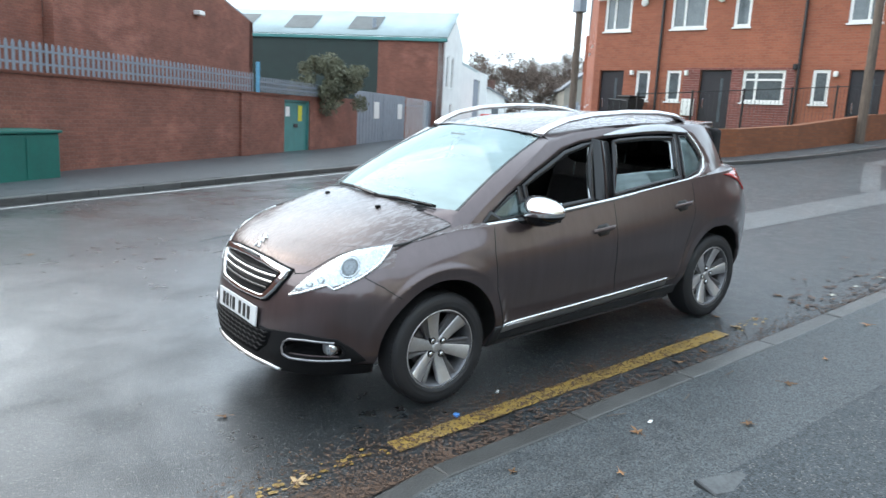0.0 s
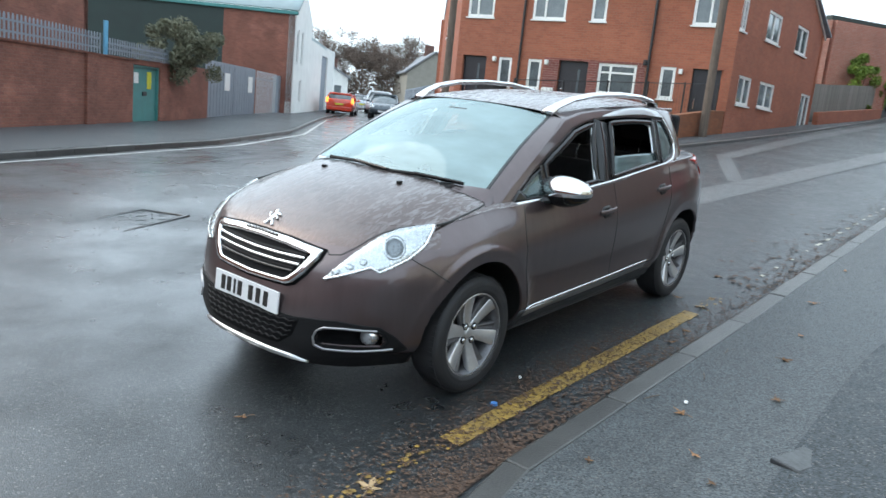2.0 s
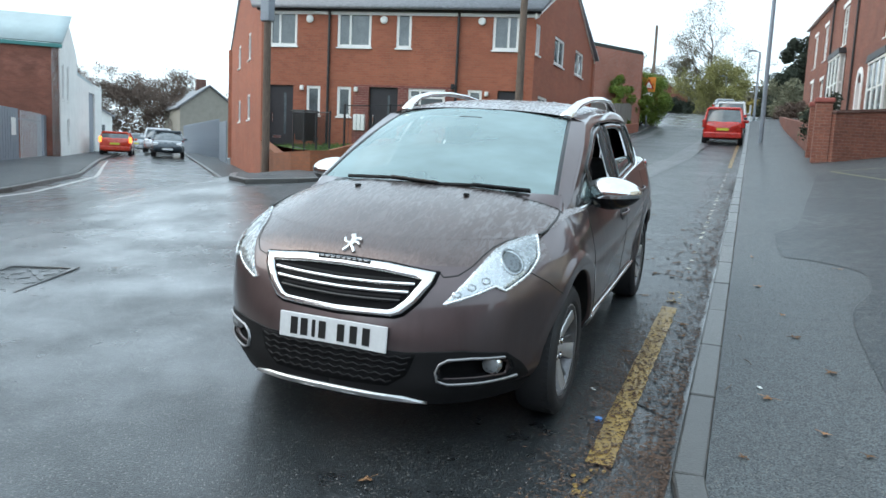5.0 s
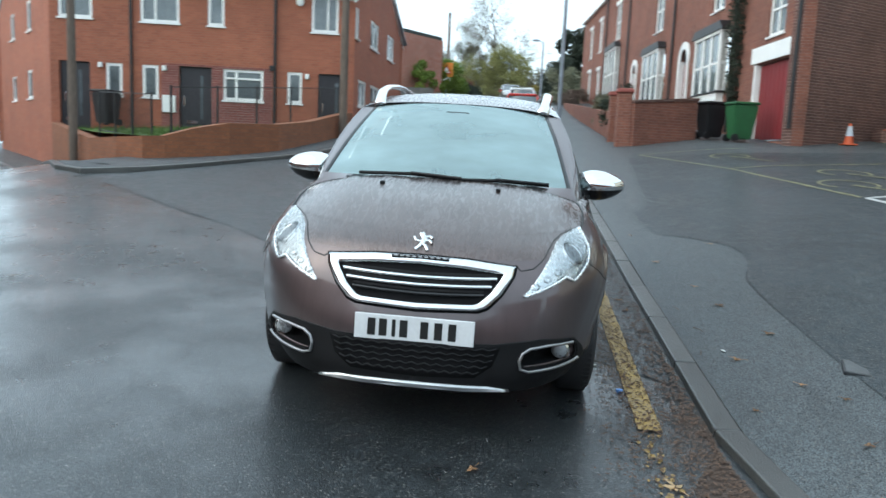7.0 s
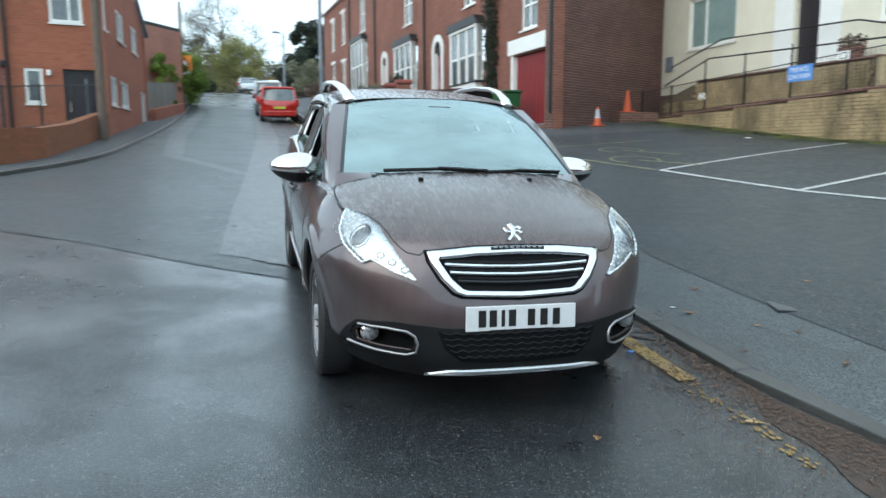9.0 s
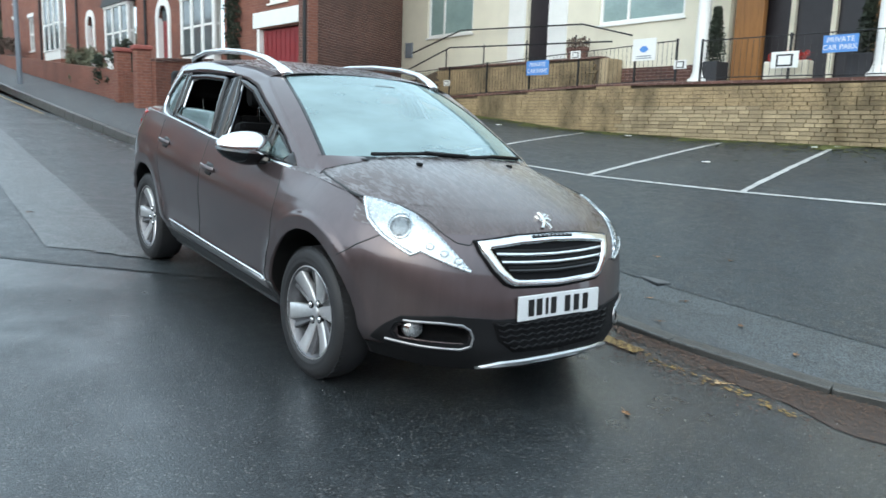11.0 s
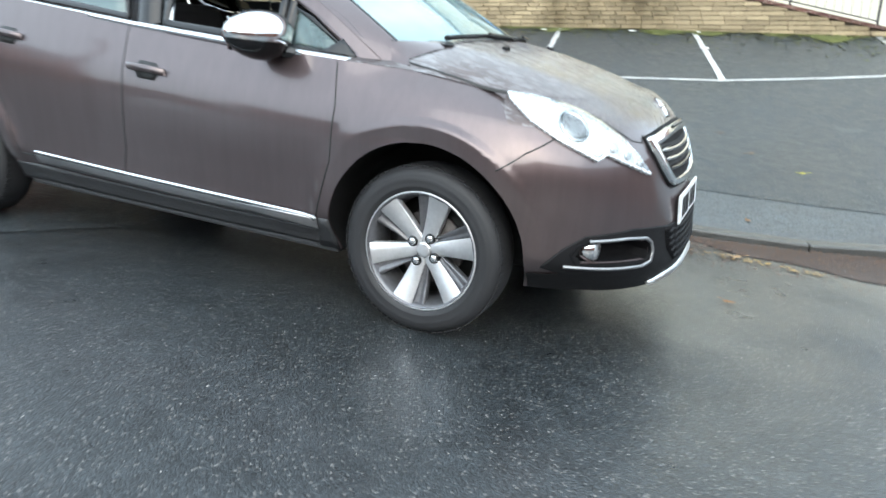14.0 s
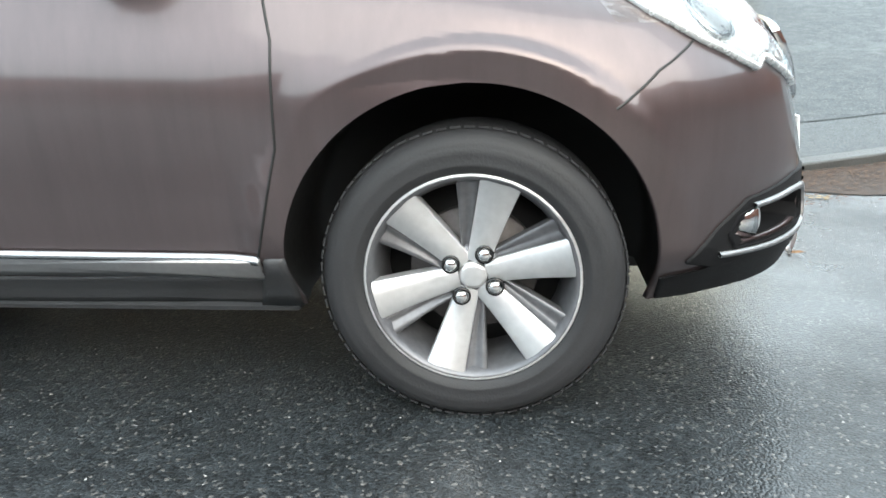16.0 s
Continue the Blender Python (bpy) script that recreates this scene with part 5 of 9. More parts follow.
# panels of the lower body, split along the shut lines
s_of = [S1 * i / 56 for i in range(57)]
door_x = [1.2 - 0.0125 * i for i in range(1, 26)] + [0.875 - 0.03 * i for i in range(34)] + [-0.13 - 0.028 * i for i in range(26)] + [-0.85 - 0.025 * i for i in range(15)]
s_of += [S1 + (1.2 - x) / 2.4 * (S2 - S1) for x in door_x if x > -1.199]
s_of += [S2 + (1 - S2) * i / 22 for i in range(23)]
t_of = [*np.linspace(0, 0.55, 22), *np.linspace(0.55, 0.875, 47)[1:], *np.linspace(0.875, 1, 9)[1:]]
P = [[skin(s, t) for t in t_of] for s in s_of]
inside = {}
for i, col in enumerate(P):
    for j, v in enumerate(col):
        for wx in (WHEEL_X, -WHEEL_X):
            dx, dz = v.x - wx, v.z - WHEEL_Z
            r = math.hypot(dx, dz)
            if r < ARCH and v.y > 0.4:
                if dz > -0.03:
                    inside[i, j] = Vector((wx + dx * ARCH / max(r, 1e-6), v.y, WHEEL_Z + dz * ARCH / max(r, 1e-6)))
                else:
                    inside[i, j] = Vector((wx + math.copysign(math.sqrt(ARCH**2 - dz**2), dx), v.y, v.z))
FOG_HOLE = [(0.463, 0.358), (0.478, 0.424), (0.52, 0.440), (0.68, 0.434), (0.706, 0.421), (0.716, 0.385), (0.700, 0.356)]


def in_hole(y, z):
    """Whether a place on the front lies in the opening of a fog lamp."""
    hit = False
    for (ya, za), (yb, zb) in zip(FOG_HOLE, FOG_HOLE[1:] + FOG_HOLE[:1]):
        if (za > z) != (zb > z) and abs(y) < ya + (z - za) / (zb - za) * (yb - ya):
            hit = not hit
    return hit


panels, S_BUMPER = {}, st_x(1.60, 0.66)[0]
for i in range(len(P) - 1):
    for j in range(len(t_of) - 1):
        q = [(i, j), (i + 1, j), (i + 1, j + 1), (i, j + 1)]
        if all(k in inside for k in q):
            continue
        c = (P[i][j] + P[i + 1][j + 1]) / 2
        if c.x > 1.6 and in_hole(c.y, c.z):
            continue
        if s_of[i] < S_BUMPER and t_of[j] < 0.86:
            name = "front_bumper"
        elif s_of[i] < S_BUMPER:
            name = "bonnet_lip"
        elif c.x > 0.875:
            name = "front_wing"
        elif c.x > -0.13:
            name = "front_door"
        elif c.x > -0.85:
            name = "rear_door"
        else:
            name = "rear_quarter"
        panels.setdefault(name, []).append(q)
made, places = {}, {}
for name, quads in panels.items():
    index, verts, facing = {}, [], []
    for q in quads:
        for k in q:
            if k not in index:
                index[k] = len(verts)
                verts.append(tuple(inside.get(k, P[k[0]][k[1]])))
                facing.append((s_of[k[0]], t_of[k[1]]))
    me = bpy.data.meshes.new(name)
    me.from_pydata(verts, [], [tuple(index[k] for k in q) for q in quads])
    me.update()
    for p in me.polygons:
        p.use_smooth = True
    bm = bmesh.new()
    bm.from_mesh(me)
    edge = [e for e in bm.edges if e.is_boundary]
    for e in edge:
        e.smooth = False
    geo = bmesh.ops.extrude_edge_only(bm, edges=edge)["geom"]
    for v in [g for g in geo if isinstance(g, bmesh.types.BMVert)]:
        if v.co.y > 0.02:
            v.co.y -= 0.02
            v.co.x *= 0.997
    bm.to_mesh(me)
    bm.free()
    for p in me.polygons:
        p.use_smooth = True
    made[name] = both(name, me, M_BONNET if name == "bonnet_lip" else M_PAINT, car)
    places[name] = facing


# bonnet: a low dome inside the shoulder line
def bonnet_z(x, y):
    return BON(x) - 0.030 * (abs(y) / 0.7) ** 2.2


BON = curve_of((1.0, 1.2, 1.4, 1.6, 1.75, 1.83, 1.872, 1.95), (1.075, 1.062, 1.029, 0.989, 0.951, 0.921, 0.898, 0.845))


def bonnet_pt(a, r, out=0.0):
    """a: angle from the nose to the side in degrees; r: 0 in the middle, 1 at the shoulder."""
    th = radians(a)
    p = P_FRONT(1.0)
    x = 1.2 + r * A_FRONT(1.0) * math.cos(th) ** (2 / p) if a <= 90 else 1.2
    y = r * W_BON * math.sin(th) ** (2 / p)
    edge = skin(a / 90 * S1, 1.0).z
    z = edge + (bonnet_z(x, y) - edge) * (1 - r ** 4.2)
    ridge = 0.008 * math.exp(-((abs(y) - 0.42 - 0.12 * (1.9 - x)) / 0.05) ** 2) * smooth01(1.0, 0.8, r)
    return Vector((x, y, z + ridge + out))


def cowl_pt(f, r):
    """The strip between the bonnet's widest line and the windscreen."""
    x = 1.2 - f * (0.30 - 0.17 * (1 - r ** 2))
    y = r * (0.800 - roll_in(x, 1.0))
    edge = Z_TOP(x)
    z = edge + (bonnet_z(x, y) - edge) * (1 - r ** 4.2)
    return Vector((x, y, z))


rad = [0.0, 0.1, 0.2, 0.3, 0.4, 0.5, 0.58, 0.66, 0.74, 0.8, 0.86, 0.91, 0.95, 0.98, 1.0]
half = [[bonnet_pt(a, r) for r in rad] for a in np.linspace(0, 90, 31)] + [[cowl_pt(f, r) for r in rad] for f in (0.33, 0.66, 1.0)]
rws = [[Vector((p.x, -p.y, p.z)) for p in row[::-1]] + row[1:] for row in half]
bm = bmesh.new()
bm.from_mesh(grid_mesh(rws))
bmesh.ops.remove_doubles(bm, verts=bm.verts, dist=1e-4)
bmesh.ops.recalc_face_normals(bm, faces=bm.faces)
bonnet = part("bonnet", bm, M_BONNET, car, "brown bonnet streaked with rainwater", True)


def seam_normal(a):
    """Shared direction of bonnet and wing along their common edge, so that highlights run across it smoothly."""
    du = bonnet_pt(min(a + 0.5, 90), 0.97) - bonnet_pt(max(a - 0.5, 0), 0.97)
    dr = bonnet_pt(a, 0.99) - bonnet_pt(a, 0.95)
    n = du.cross(dr).normalized()
    n = -n if n.z < 0 else n
    s = a / 90 * S1
    return (n + (skin(s, 0.985, 1.0) - skin(s, 0.985)).normalized()).normalized()


for name, facing in places.items():
    nrm = []
    for s, t in facing:
        n = (skin(s, t, 1.0) - skin(s, t)).normalized()
        if s <= S1 and t > 0.84:
            n = n.lerp(seam_normal(s / S1 * 90), smooth01(0.84, 1.0, t)).normalized()
        nrm.append(n)
    for sgn, ob in zip((1, -1), made[name]):
        rest = len(ob.data.vertices) - len(facing)
        ob.data.normals_split_custom_set_from_vertices([(v.x, sgn * v.y, v.z) for v in nrm] + [(0, 0, 0)] * rest)
nrm = []
for v in bonnet.data.vertices:
    x, y, n = v.co.x, v.co.y, Vector(v.normal)
    n = -n if n.z < 0 else n
    if x > 1.19:
        p = P_FRONT(1.0)
        r = (max(0, (x - 1.2) / A_FRONT(1.0)) ** p + (abs(y) / W_BON) ** p) ** (1 / p)
        a = math.degrees(math.atan2(abs(y) ** (p / 2) / W_BON ** (p / 2), max(1e-6, (x - 1.2) / A_FRONT(1.0)) ** (p / 2)))
        m = seam_normal(a)
        m = Vector((m.x, math.copysign(m.y, y), m.z))
        n = n.lerp(m, smooth01(0.70, 1.0, r) * smooth01(1.19, 1.35, x)).normalized()
    nrm.append(tuple(n))
bonnet.data.normals_split_custom_set_from_vertices(nrm)


def on_bonnet(x, y, out=0.0):
    p, r = P_FRONT(1.0), 0.0
    r = (max(0, (x - 1.2) / A_FRONT(1.0)) ** p + (abs(y) / W_BON) ** p) ** (1 / p) if x > 1.2 else abs(y) / (0.800 - roll_in(x, 1.0))
    edge = skin(min(0.999, math.degrees(math.atan2(abs(y) ** (p / 2), max(1e-6, x - 1.2) ** (p / 2))) / 90) * S1, 1.0).z if x > 1.2 else Z_TOP(x)
    return Vector((x, y, edge + (bonnet_z(x, y) - edge) * (1 - min(1, r) ** 4.2) + out))


# ---- greenhouse ----
def side_y(x, z):
    y = 0.803 - 0.40 * (z - 1.0) - 0.30 * max(0, z - 1.2) ** 2
    if x > 0.3:
        y -= 0.085 * ((x - 0.3) / 0.75) ** 2
    if x < -1.0:
        y -= 0.22 * ((-1.0 - x) / 0.75) ** 2
    return y


def glass_pt(x, z, out=0.0):
    n = Vector((0.0, 0.93, 0.37))
    return Vector((x, side_y(x, z), z)) + out * n


DLO = [(0.93, 0.965), (0.50, 0.985), (0.04, 1.008), (-0.13, 1.016), (-0.55, 1.045), (-0.97, 1.075), (-1.13, 1.108), (-1.20, 1.170), (-1.16, 1.26), (-1.075, 1.368), (-0.90, 1.385), (-0.55, 1.392), (-0.20, 1.385), (0.02, 1.370), (0.20, 1.335), (0.50, 1.215), (0.72, 1.105)]
OUTER = [(1.06, 0.945), (0.50, 0.960), (0.04, 0.985), (-0.13, 0.995), (-0.55, 1.022), (-1.05, 1.05), (-1.60, 1.08), (-1.78, 1.11), (-1.72, 1.22), (-1.50, 1.415), (-0.95, 1.445), (-0.55, 1.452), (-0.20, 1.448), (0.06, 1.432), (0.30, 1.392), (0.60, 1.245), (0.86, 1.095)]
both("window_surround", band(OUTER, DLO, glass_pt, 0.0, n=6, rim=0.03, steps=4), M_PAINT, car)
# chrome line below and behind the side windows
CHROME = [(0.965, 0.952), (0.85, 0.958), (0.50, 0.975), (0.04, 0.998), (-0.13, 1.006), (-0.55, 1.034), (-0.95, 1.062), (-1.10, 1.085), (-1.19, 1.13), (-1.215, 1.19), (-1.17, 1.28), (-1.095, 1.372)]
both("chrome_strip", ribbon(CHROME, glass_pt, 0.020, 0.010, n=5), M_CHROME, car)
# broad satin arc over the rear door
ARC_T = [(-0.20, 1.402), (-0.36, 1.428), (-0.60, 1.448), (-0.85, 1.444), (-1.02, 1.420), (-1.09, 1.385)]
ARC_B = [(-0.20, 1.395), (-0.36, 1.398), (-0.60, 1.403), (-0.85, 1.400), (-1.02, 1.388), (-1.09, 1.378)]
both("roof_arc_trim", patch(ARC_T + ARC_B[::-1], glass_pt, 0.014, rings=3, n=4), M_SATIN, car)


def frame_strip(name, a, b, width, material, out=0.006):
    both(name, ribbon([a, b], glass_pt, width, out, n=6), material, car)


def inset(keys, d):
    c = (sum(k[0] for k in keys) / len(keys), sum(k[1] for k in keys) / len(keys))
    out = []
    for i, k in enumerate(keys):
        a, b = keys[i - 1], keys[(i + 1) % len(keys)]
        e = Vector((b[0] - a[0], b[1] - a[1])).normalized()
        nrm = Vector((-e.y, e.x))
        if nrm.dot(Vector((c[0] - k[0], c[1] - k[1]))) < 0:
            nrm = -nrm
        out.append((k[0] + d * nrm.x, k[1] + d * nrm.y))
    return out


FRONT_WIN = [(0.60, 0.980), (0.30, 0.995), (0.045, 1.008), (0.025, 1.10), (-0.02, 1.25), (-0.085, 1.365), (0.02, 1.360), (0.20, 1.325), (0.50, 1.205), (0.60, 1.155)]
REAR_WIN = [(-0.15, 1.018), (-0.50, 1.042), (-0.87, 1.066), (-0.875, 1.15), (-0.90, 1.26), (-0.93, 1.34), (-0.90, 1.368), (-0.60, 1.380), (-0.34, 1.376), (-0.27, 1.365), (-0.21, 1.2)]
QUARTER = [(-0.92, 1.075), (-0.98, 1.078), (-1.12, 1.112), (-1.19, 1.172), (-1.15, 1.26), (-1.075, 1.362), (-0.98, 1.368), (-0.95, 1.25)]
FRONT_QUARTER = [(0.92, 0.968), (0.64, 0.980), (0.64, 1.128), (0.72, 1.098)]
for keys, d in ((FRONT_WIN, 0.030), (REAR_WIN, 0.032), (QUARTER, 0.014), (FRONT_QUARTER, 0.014)):
    both("window_frame", band(keys, inset(keys, d), glass_pt, 0.004, n=5, rim=0.02), M_GLOSS_BLACK, car)
frame_strip("door_pillar", (-0.055, 1.005), (-0.155, 1.372), 0.155, M_GLOSS_BLACK, 0.001)
frame_strip("door_pillar", (-0.895, 1.07), (-0.955, 1.375), 0.05, M_GLOSS_BLACK, 0.001)
frame_strip("door_pillar", (0.62, 0.975), (0.62, 1.150), 0.04, M_GLOSS_BLACK, 0.001)
both("mirror_mount", patch([(0.93, 0.967), (0.78, 0.972), (0.86, 1.03)], glass_pt, 0.004, rings=2, n=4), M_GLOSS_BLACK, car)
both("quarter_glass", patch(inset(QUARTER, 0.01), glass_pt, -0.004, rings=3, n=4, rim=0.004), M_PRIVACY, car)
both("front_quarter_glass", patch(inset(FRONT_QUARTER, 0.01), glass_pt, -0.004, rings=3, n=4, rim=0.004), M_SIDE_GLASS, car)
HALF_GLASS = [(-0.17, 1.03), (-0.50, 1.05), (-0.86, 1.075), (-0.885, 1.145), (-0.55, 1.155), (-0.20, 1.155)]
both("rear_door_glass", patch(HALF_GLASS, glass_pt, -0.006, rings=3, n=4, rim=0.004), M_PRIVACY, car, "half-lowered dark rear window glass with raindrops")
# bright inner seals of the window openings
both("window_seal", ribbon([(0.062, 1.02), (0.045, 1.10), (0.005, 1.24), (-0.045, 1.335)], glass_pt, 0.014, -0.012, n=4), M_SATIN, car)
both("window_seal", ribbon([(-0.84, 1.15), (-0.865, 1.25), (-0.885, 1.33), (-0.80, 1.352)], glass_pt, 0.012, -0.012, n=4), M_SATIN, car)


def screen_pt(u, v, out=0.0):
    """Windscreen: u from the middle (0) to the pillar (1), v from the cowl (0) to the roof (1)."""
    w = 0.700 - 0.135 * v
    x0, x1 = 1.195 - 0.165 * u ** 2.2, 0.385 - 0.105 * u ** 2.2
    z0, z1 = 1.050 - 0.015 * u ** 2, 1.448 - 0.050 * u ** 2.4
    x, z = x0 + (x1 - x0) * v, z0 + (z1 - z0) * v + 0.025 * math.sin(math.pi * v)
    return Vector((x, u * w, z)) + Vector((0.45, 0, 0.89)) * out


def mirrored_sheet(place, us, vs):
    rws = []
    for v in vs:
        r = [place(u, v) for u in us]
        rws.append([Vector((p.x, -p.y, p.z)) for p in r[:0:-1]] + r)
    return grid_mesh(rws)


us, vs = np.linspace(0, 1, 13), np.linspace(0, 1, 13)
part("windscreen", mirrored_sheet(screen_pt, us * 0.975, np.linspace(0.0, 0.985, 13)), M_SCREEN, car, "pale misted windscreen with sky sheen put into its film")
both("pillar", grid_mesh([[screen_pt(0.97, v, 0.004) for v in vs], [screen_pt(1.0, v, 0.006) for v in vs], [glass_pt(*[OUTER[0][i] + (OUTER[14][i] - OUTER[0][i]) * v for i in (0, 1)]) + Vector((0, 0, 0.05 * math.sin(math.pi * v) * 0.35)) for v in vs]]), M_PAINT, car)
both("screen_border", ribbon([(0.962, 0.0), (0.962, 0.5), (0.962, 1.0)], screen_pt, 0.022, 0.003, n=8), M_GLOSS_BLACK, car)
part("screen_sensor", boxm(0.40, 0.52, -0.075, 0.075, 1.365, 1.40, 0.01), M_GLOSS_BLACK, car)


def roof_pt(u, v, out=0.0):
    x0 = 0.390 - 0.105 * u ** 2.2
    x = x0 + (-1.62 - x0) * v
    w = np.interp(x, (-1.62, -1.3, -0.4, 0.3), (0.50, 0.575, 0.615, 0.568))
    zc = ROOF(x)
    return Vector((x, u * w, zc - 0.050 * abs(u) ** 2.6 + out))


ROOF = curve_of((-1.75, -1.62, -1.2, -0.6, -0.1, 0.2, 0.4), (1.40, 1.432, 1.488, 1.510, 1.500, 1.475, 1.446))
part("roof", mirrored_sheet(roof_pt, us, np.linspace(0, 1, 30)), M_BONNET, car)
both("roof_edge", grid_mesh([[roof_pt(1.0, v) for v in np.linspace(0, 1, 25)], [glass_pt(x, np.interp(-x, [-o[0] for o in OUTER[14:8:-1]], [o[1] for o in OUTER[14:8:-1]])) for x in np.linspace(0.30, -1.50, 25)]]), M_PAINT, car)


def tail_pt(u, v):
    x = -1.62 + (-1.84 + 1.62) * v - 0.10 * math.sin(math.pi * v) * 0.3
    return Vector((x + 0.05 * u ** 2, u * (0.475 + 0.045 * v), ROOF(-1.62) - 0.05 * u ** 2.6 * (1 - v) + (1.10 - ROOF(-1.62)) * v))


part("tailgate", mirrored_sheet(tail_pt, us, np.linspace(0, 1, 10)), M_PAINT, car)
part("spoiler", boxm(-1.69, -1.56, -0.47, 0.47, 1.398, 1.428, 0.014), M_PAINT, car)
both("tail_pillar", grid_mesh([[tail_pt(1.0, v) for v in np.linspace(0, 1, 9)], [glass_pt(-1.50 + (-1.78 + 1.50) * v, 1.415 + (1.09 - 1.415) * v) for v in np.linspace(0, 1, 9)]]), M_PAINT, car)
part("deck", grid_mesh([[Vector((skin(s, 1.0).x, k * skin(s, 1.0).y, skin(s, 1.0).z)) for s in np.linspace(S2, 1, 12)] for k in (-1, -0.5, 0, 0.5, 1)]), M_PAINT, car)

# roof rails: chrome bars that rise from front and rear feet
rail_line = [(0.30, 0.520, 1.410), (0.22, 0.535, 1.455), (0.08, 0.550, 1.497), (-0.15, 0.562, 1.526), (-0.5, 0.566, 1.536), (-0.83, 0.558, 1.524), (-1.04, 0.545, 1.498), (-1.17, 0.530, 1.460)]
rows2 = []
for i, (x, y, z) in enumerate(rail_line):
    a, b = Vector(rail_line[max(0, i - 1)]), Vector(rail_line[min(len(rail_line) - 1, i + 1)])
    d = (b - a).normalized()
    up_ = Vector((0, 1, 0)).cross(d).normalized()
    if up_.z < 0:
        up_ = -up_
    wy, h = (0.034, 0.018) if 0 < i < len(rail_line) - 1 else (0.040, 0.030)
    rows2.append([Vector((x, y, z)) + Vector((0, wy * math.cos(q), 0)) + up_ * h * math.sin(q) for q in np.linspace(0, 2 * math.pi, 13)])
rows2 = [[sum(rows2[0][:12], Vector()) / 12] * 13] + rows2 + [[sum(rows2[-1][:12], Vector()) / 12] * 13]
both("roof_rail", grid_mesh(rows2), M_CHROME, car, "bright silver roof rail")

# ---- front end ----
# edges of the headlamp as places on the skin, from the rear tip to the inner tip
LAMP_TOP = [(0.276, 0.996), (0.248, 0.992), (0.216, 0.975), (0.191, 0.945), (0.169, 0.898), (0.146, 0.836), (0.122, 0.750), (0.101, 0.650)]
LAMP_LOW = [(0.278, 0.992), (0.276, 0.958), (0.264, 0.887), (0.236, 0.808), (0.190, 0.722), (0.174, 0.752), (0.136, 0.694), (0.102, 0.643)]


def lens_patch(out, rim, inset_=0.0, steps=6, n=6):
    """A lamp panel lofted between its upper and lower edge, its rim turned in."""
    fine = [[tuple(a[k] + (b[k] - a[k]) * i / n for k in (0, 1)) for a, b in zip(edge, edge[1:]) for i in range(n)] + [edge[-1]] for edge in (LAMP_TOP, LAMP_LOW)]
    rws = []
    for f, o_ in [(0.0, out - rim)] + [(v, out) for v in np.linspace(inset_, 1 - inset_, steps + 1)] + [(1.0, out - rim)]:
        rws.append([skin(a[0] + (b[0] - a[0]) * f, a[1] + (b[1] - a[1]) * f, o_) for a, b in zip(*fine)])
    bm = bmesh.new()
    bm.from_mesh(grid_mesh(rws))
    bmesh.ops.recalc_face_normals(bm, faces=bm.faces)
    return mesh_of(bm, "lens", True)


both("headlamp_bowl", lens_patch(0.002, 0.03), M_REFLECTOR, car)
both("headlamp_lens", lens_patch(0.012, 0.016, 0.02), M_LENS, car, "clear headlamp lens")
both("headlamp_border", ribbon(LAMP_LOW, skin, 0.010, 0.013, n=5), M_REFLECTOR, car)


def disc_patch(s, t, r_s, r_t, k=18):
    return [(s + r_s * math.cos(a), t + r_t * math.sin(a)) for a in np.arange(k) * 2 * math.pi / k]


sp, tp = st_x(1.735, 0.815)
both("projector_ring", band(disc_patch(sp, tp, 0.019, 0.068), disc_patch(sp, tp, 0.0145, 0.052), skin, 0.0095, n=1, rim=0.01, steps=2), M_CHROME, car)
both("projector_lens", patch(disc_patch(sp, tp, 0.0145, 0.052), skin, 0.008, rings=3, n=1, rim=0.01), M_LAMP_GREY, car)
for dy, dz in ((0.505, 0.700), (0.555, 0.728), (0.60, 0.752)):
    sa, ta = st_y(dy, dz)
    both("lamp_cell", patch(disc_patch(sa, ta, 0.007, 0.02, 8), skin, 0.009, rings=2, n=1, rim=0.008), M_REFLECTOR, car)


def front_pt(y, z, out=0.0):
    """Front surface by half-width (either sign) and height."""
    s, t = st_y(abs(y), z)
    v = skin(s, min(t, 1.0), out)
    return Vector((v.x, math.copysign(v.y, y) if abs(y) > 1e-9 else 0.0, v.z))


GR_O = [(-0.408, 0.775), (-0.20, 0.797), (0.0, 0.802), (0.20, 0.797), (0.408, 0.775), (0.40, 0.735), (0.355, 0.665), (0.30, 0.612), (0.26, 0.598), (0.0, 0.588), (-0.26, 0.598), (-0.30, 0.612), (-0.355, 0.665), (-0.40, 0.735)]
GR_I = [(-0.362, 0.748), (-0.19, 0.765), (0.0, 0.770), (0.19, 0.765), (0.362, 0.748), (0.350, 0.725), (0.310, 0.668), (0.265, 0.628), (0.24, 0.620), (0.0, 0.612), (-0.24, 0.620), (-0.265, 0.628), (-0.310, 0.668), (-0.350, 0.725)]
BIG = [(a * 1.035, 0.695 + (b - 0.695) * 1.10) for a, b in GR_O]
grille = part("grille", patch(BIG, front_pt, 0.006, rings=6, n=3, rim=0.02), M_GRILLE, car)
part("grille_frame", band(GR_O, GR_I, front_pt, 0.022, n=4, rim=0.02, steps=3), M_CHROME, grille, "thick chrome grille surround")
for k, (z, hw) in enumerate(((0.722, 0.335), (0.690, 0.315), (0.655, 0.285))):
    part("grille_bar", ribbon([(-hw, z + 0.006), (-hw / 2, z), (0.0, z - 0.003), (hw / 2, z), (hw, z + 0.006)], front_pt, 0.013, 0.020, n=6), M_CHROME if k < 2 else M_GLOSS_BLACK, grille)
    part("grille_slat", ribbon([(-hw, z + 0.020), (0.0, z + 0.010), (hw, z + 0.020)], front_pt, 0.016, 0.012, n=10), M_PLASTIC, grille)
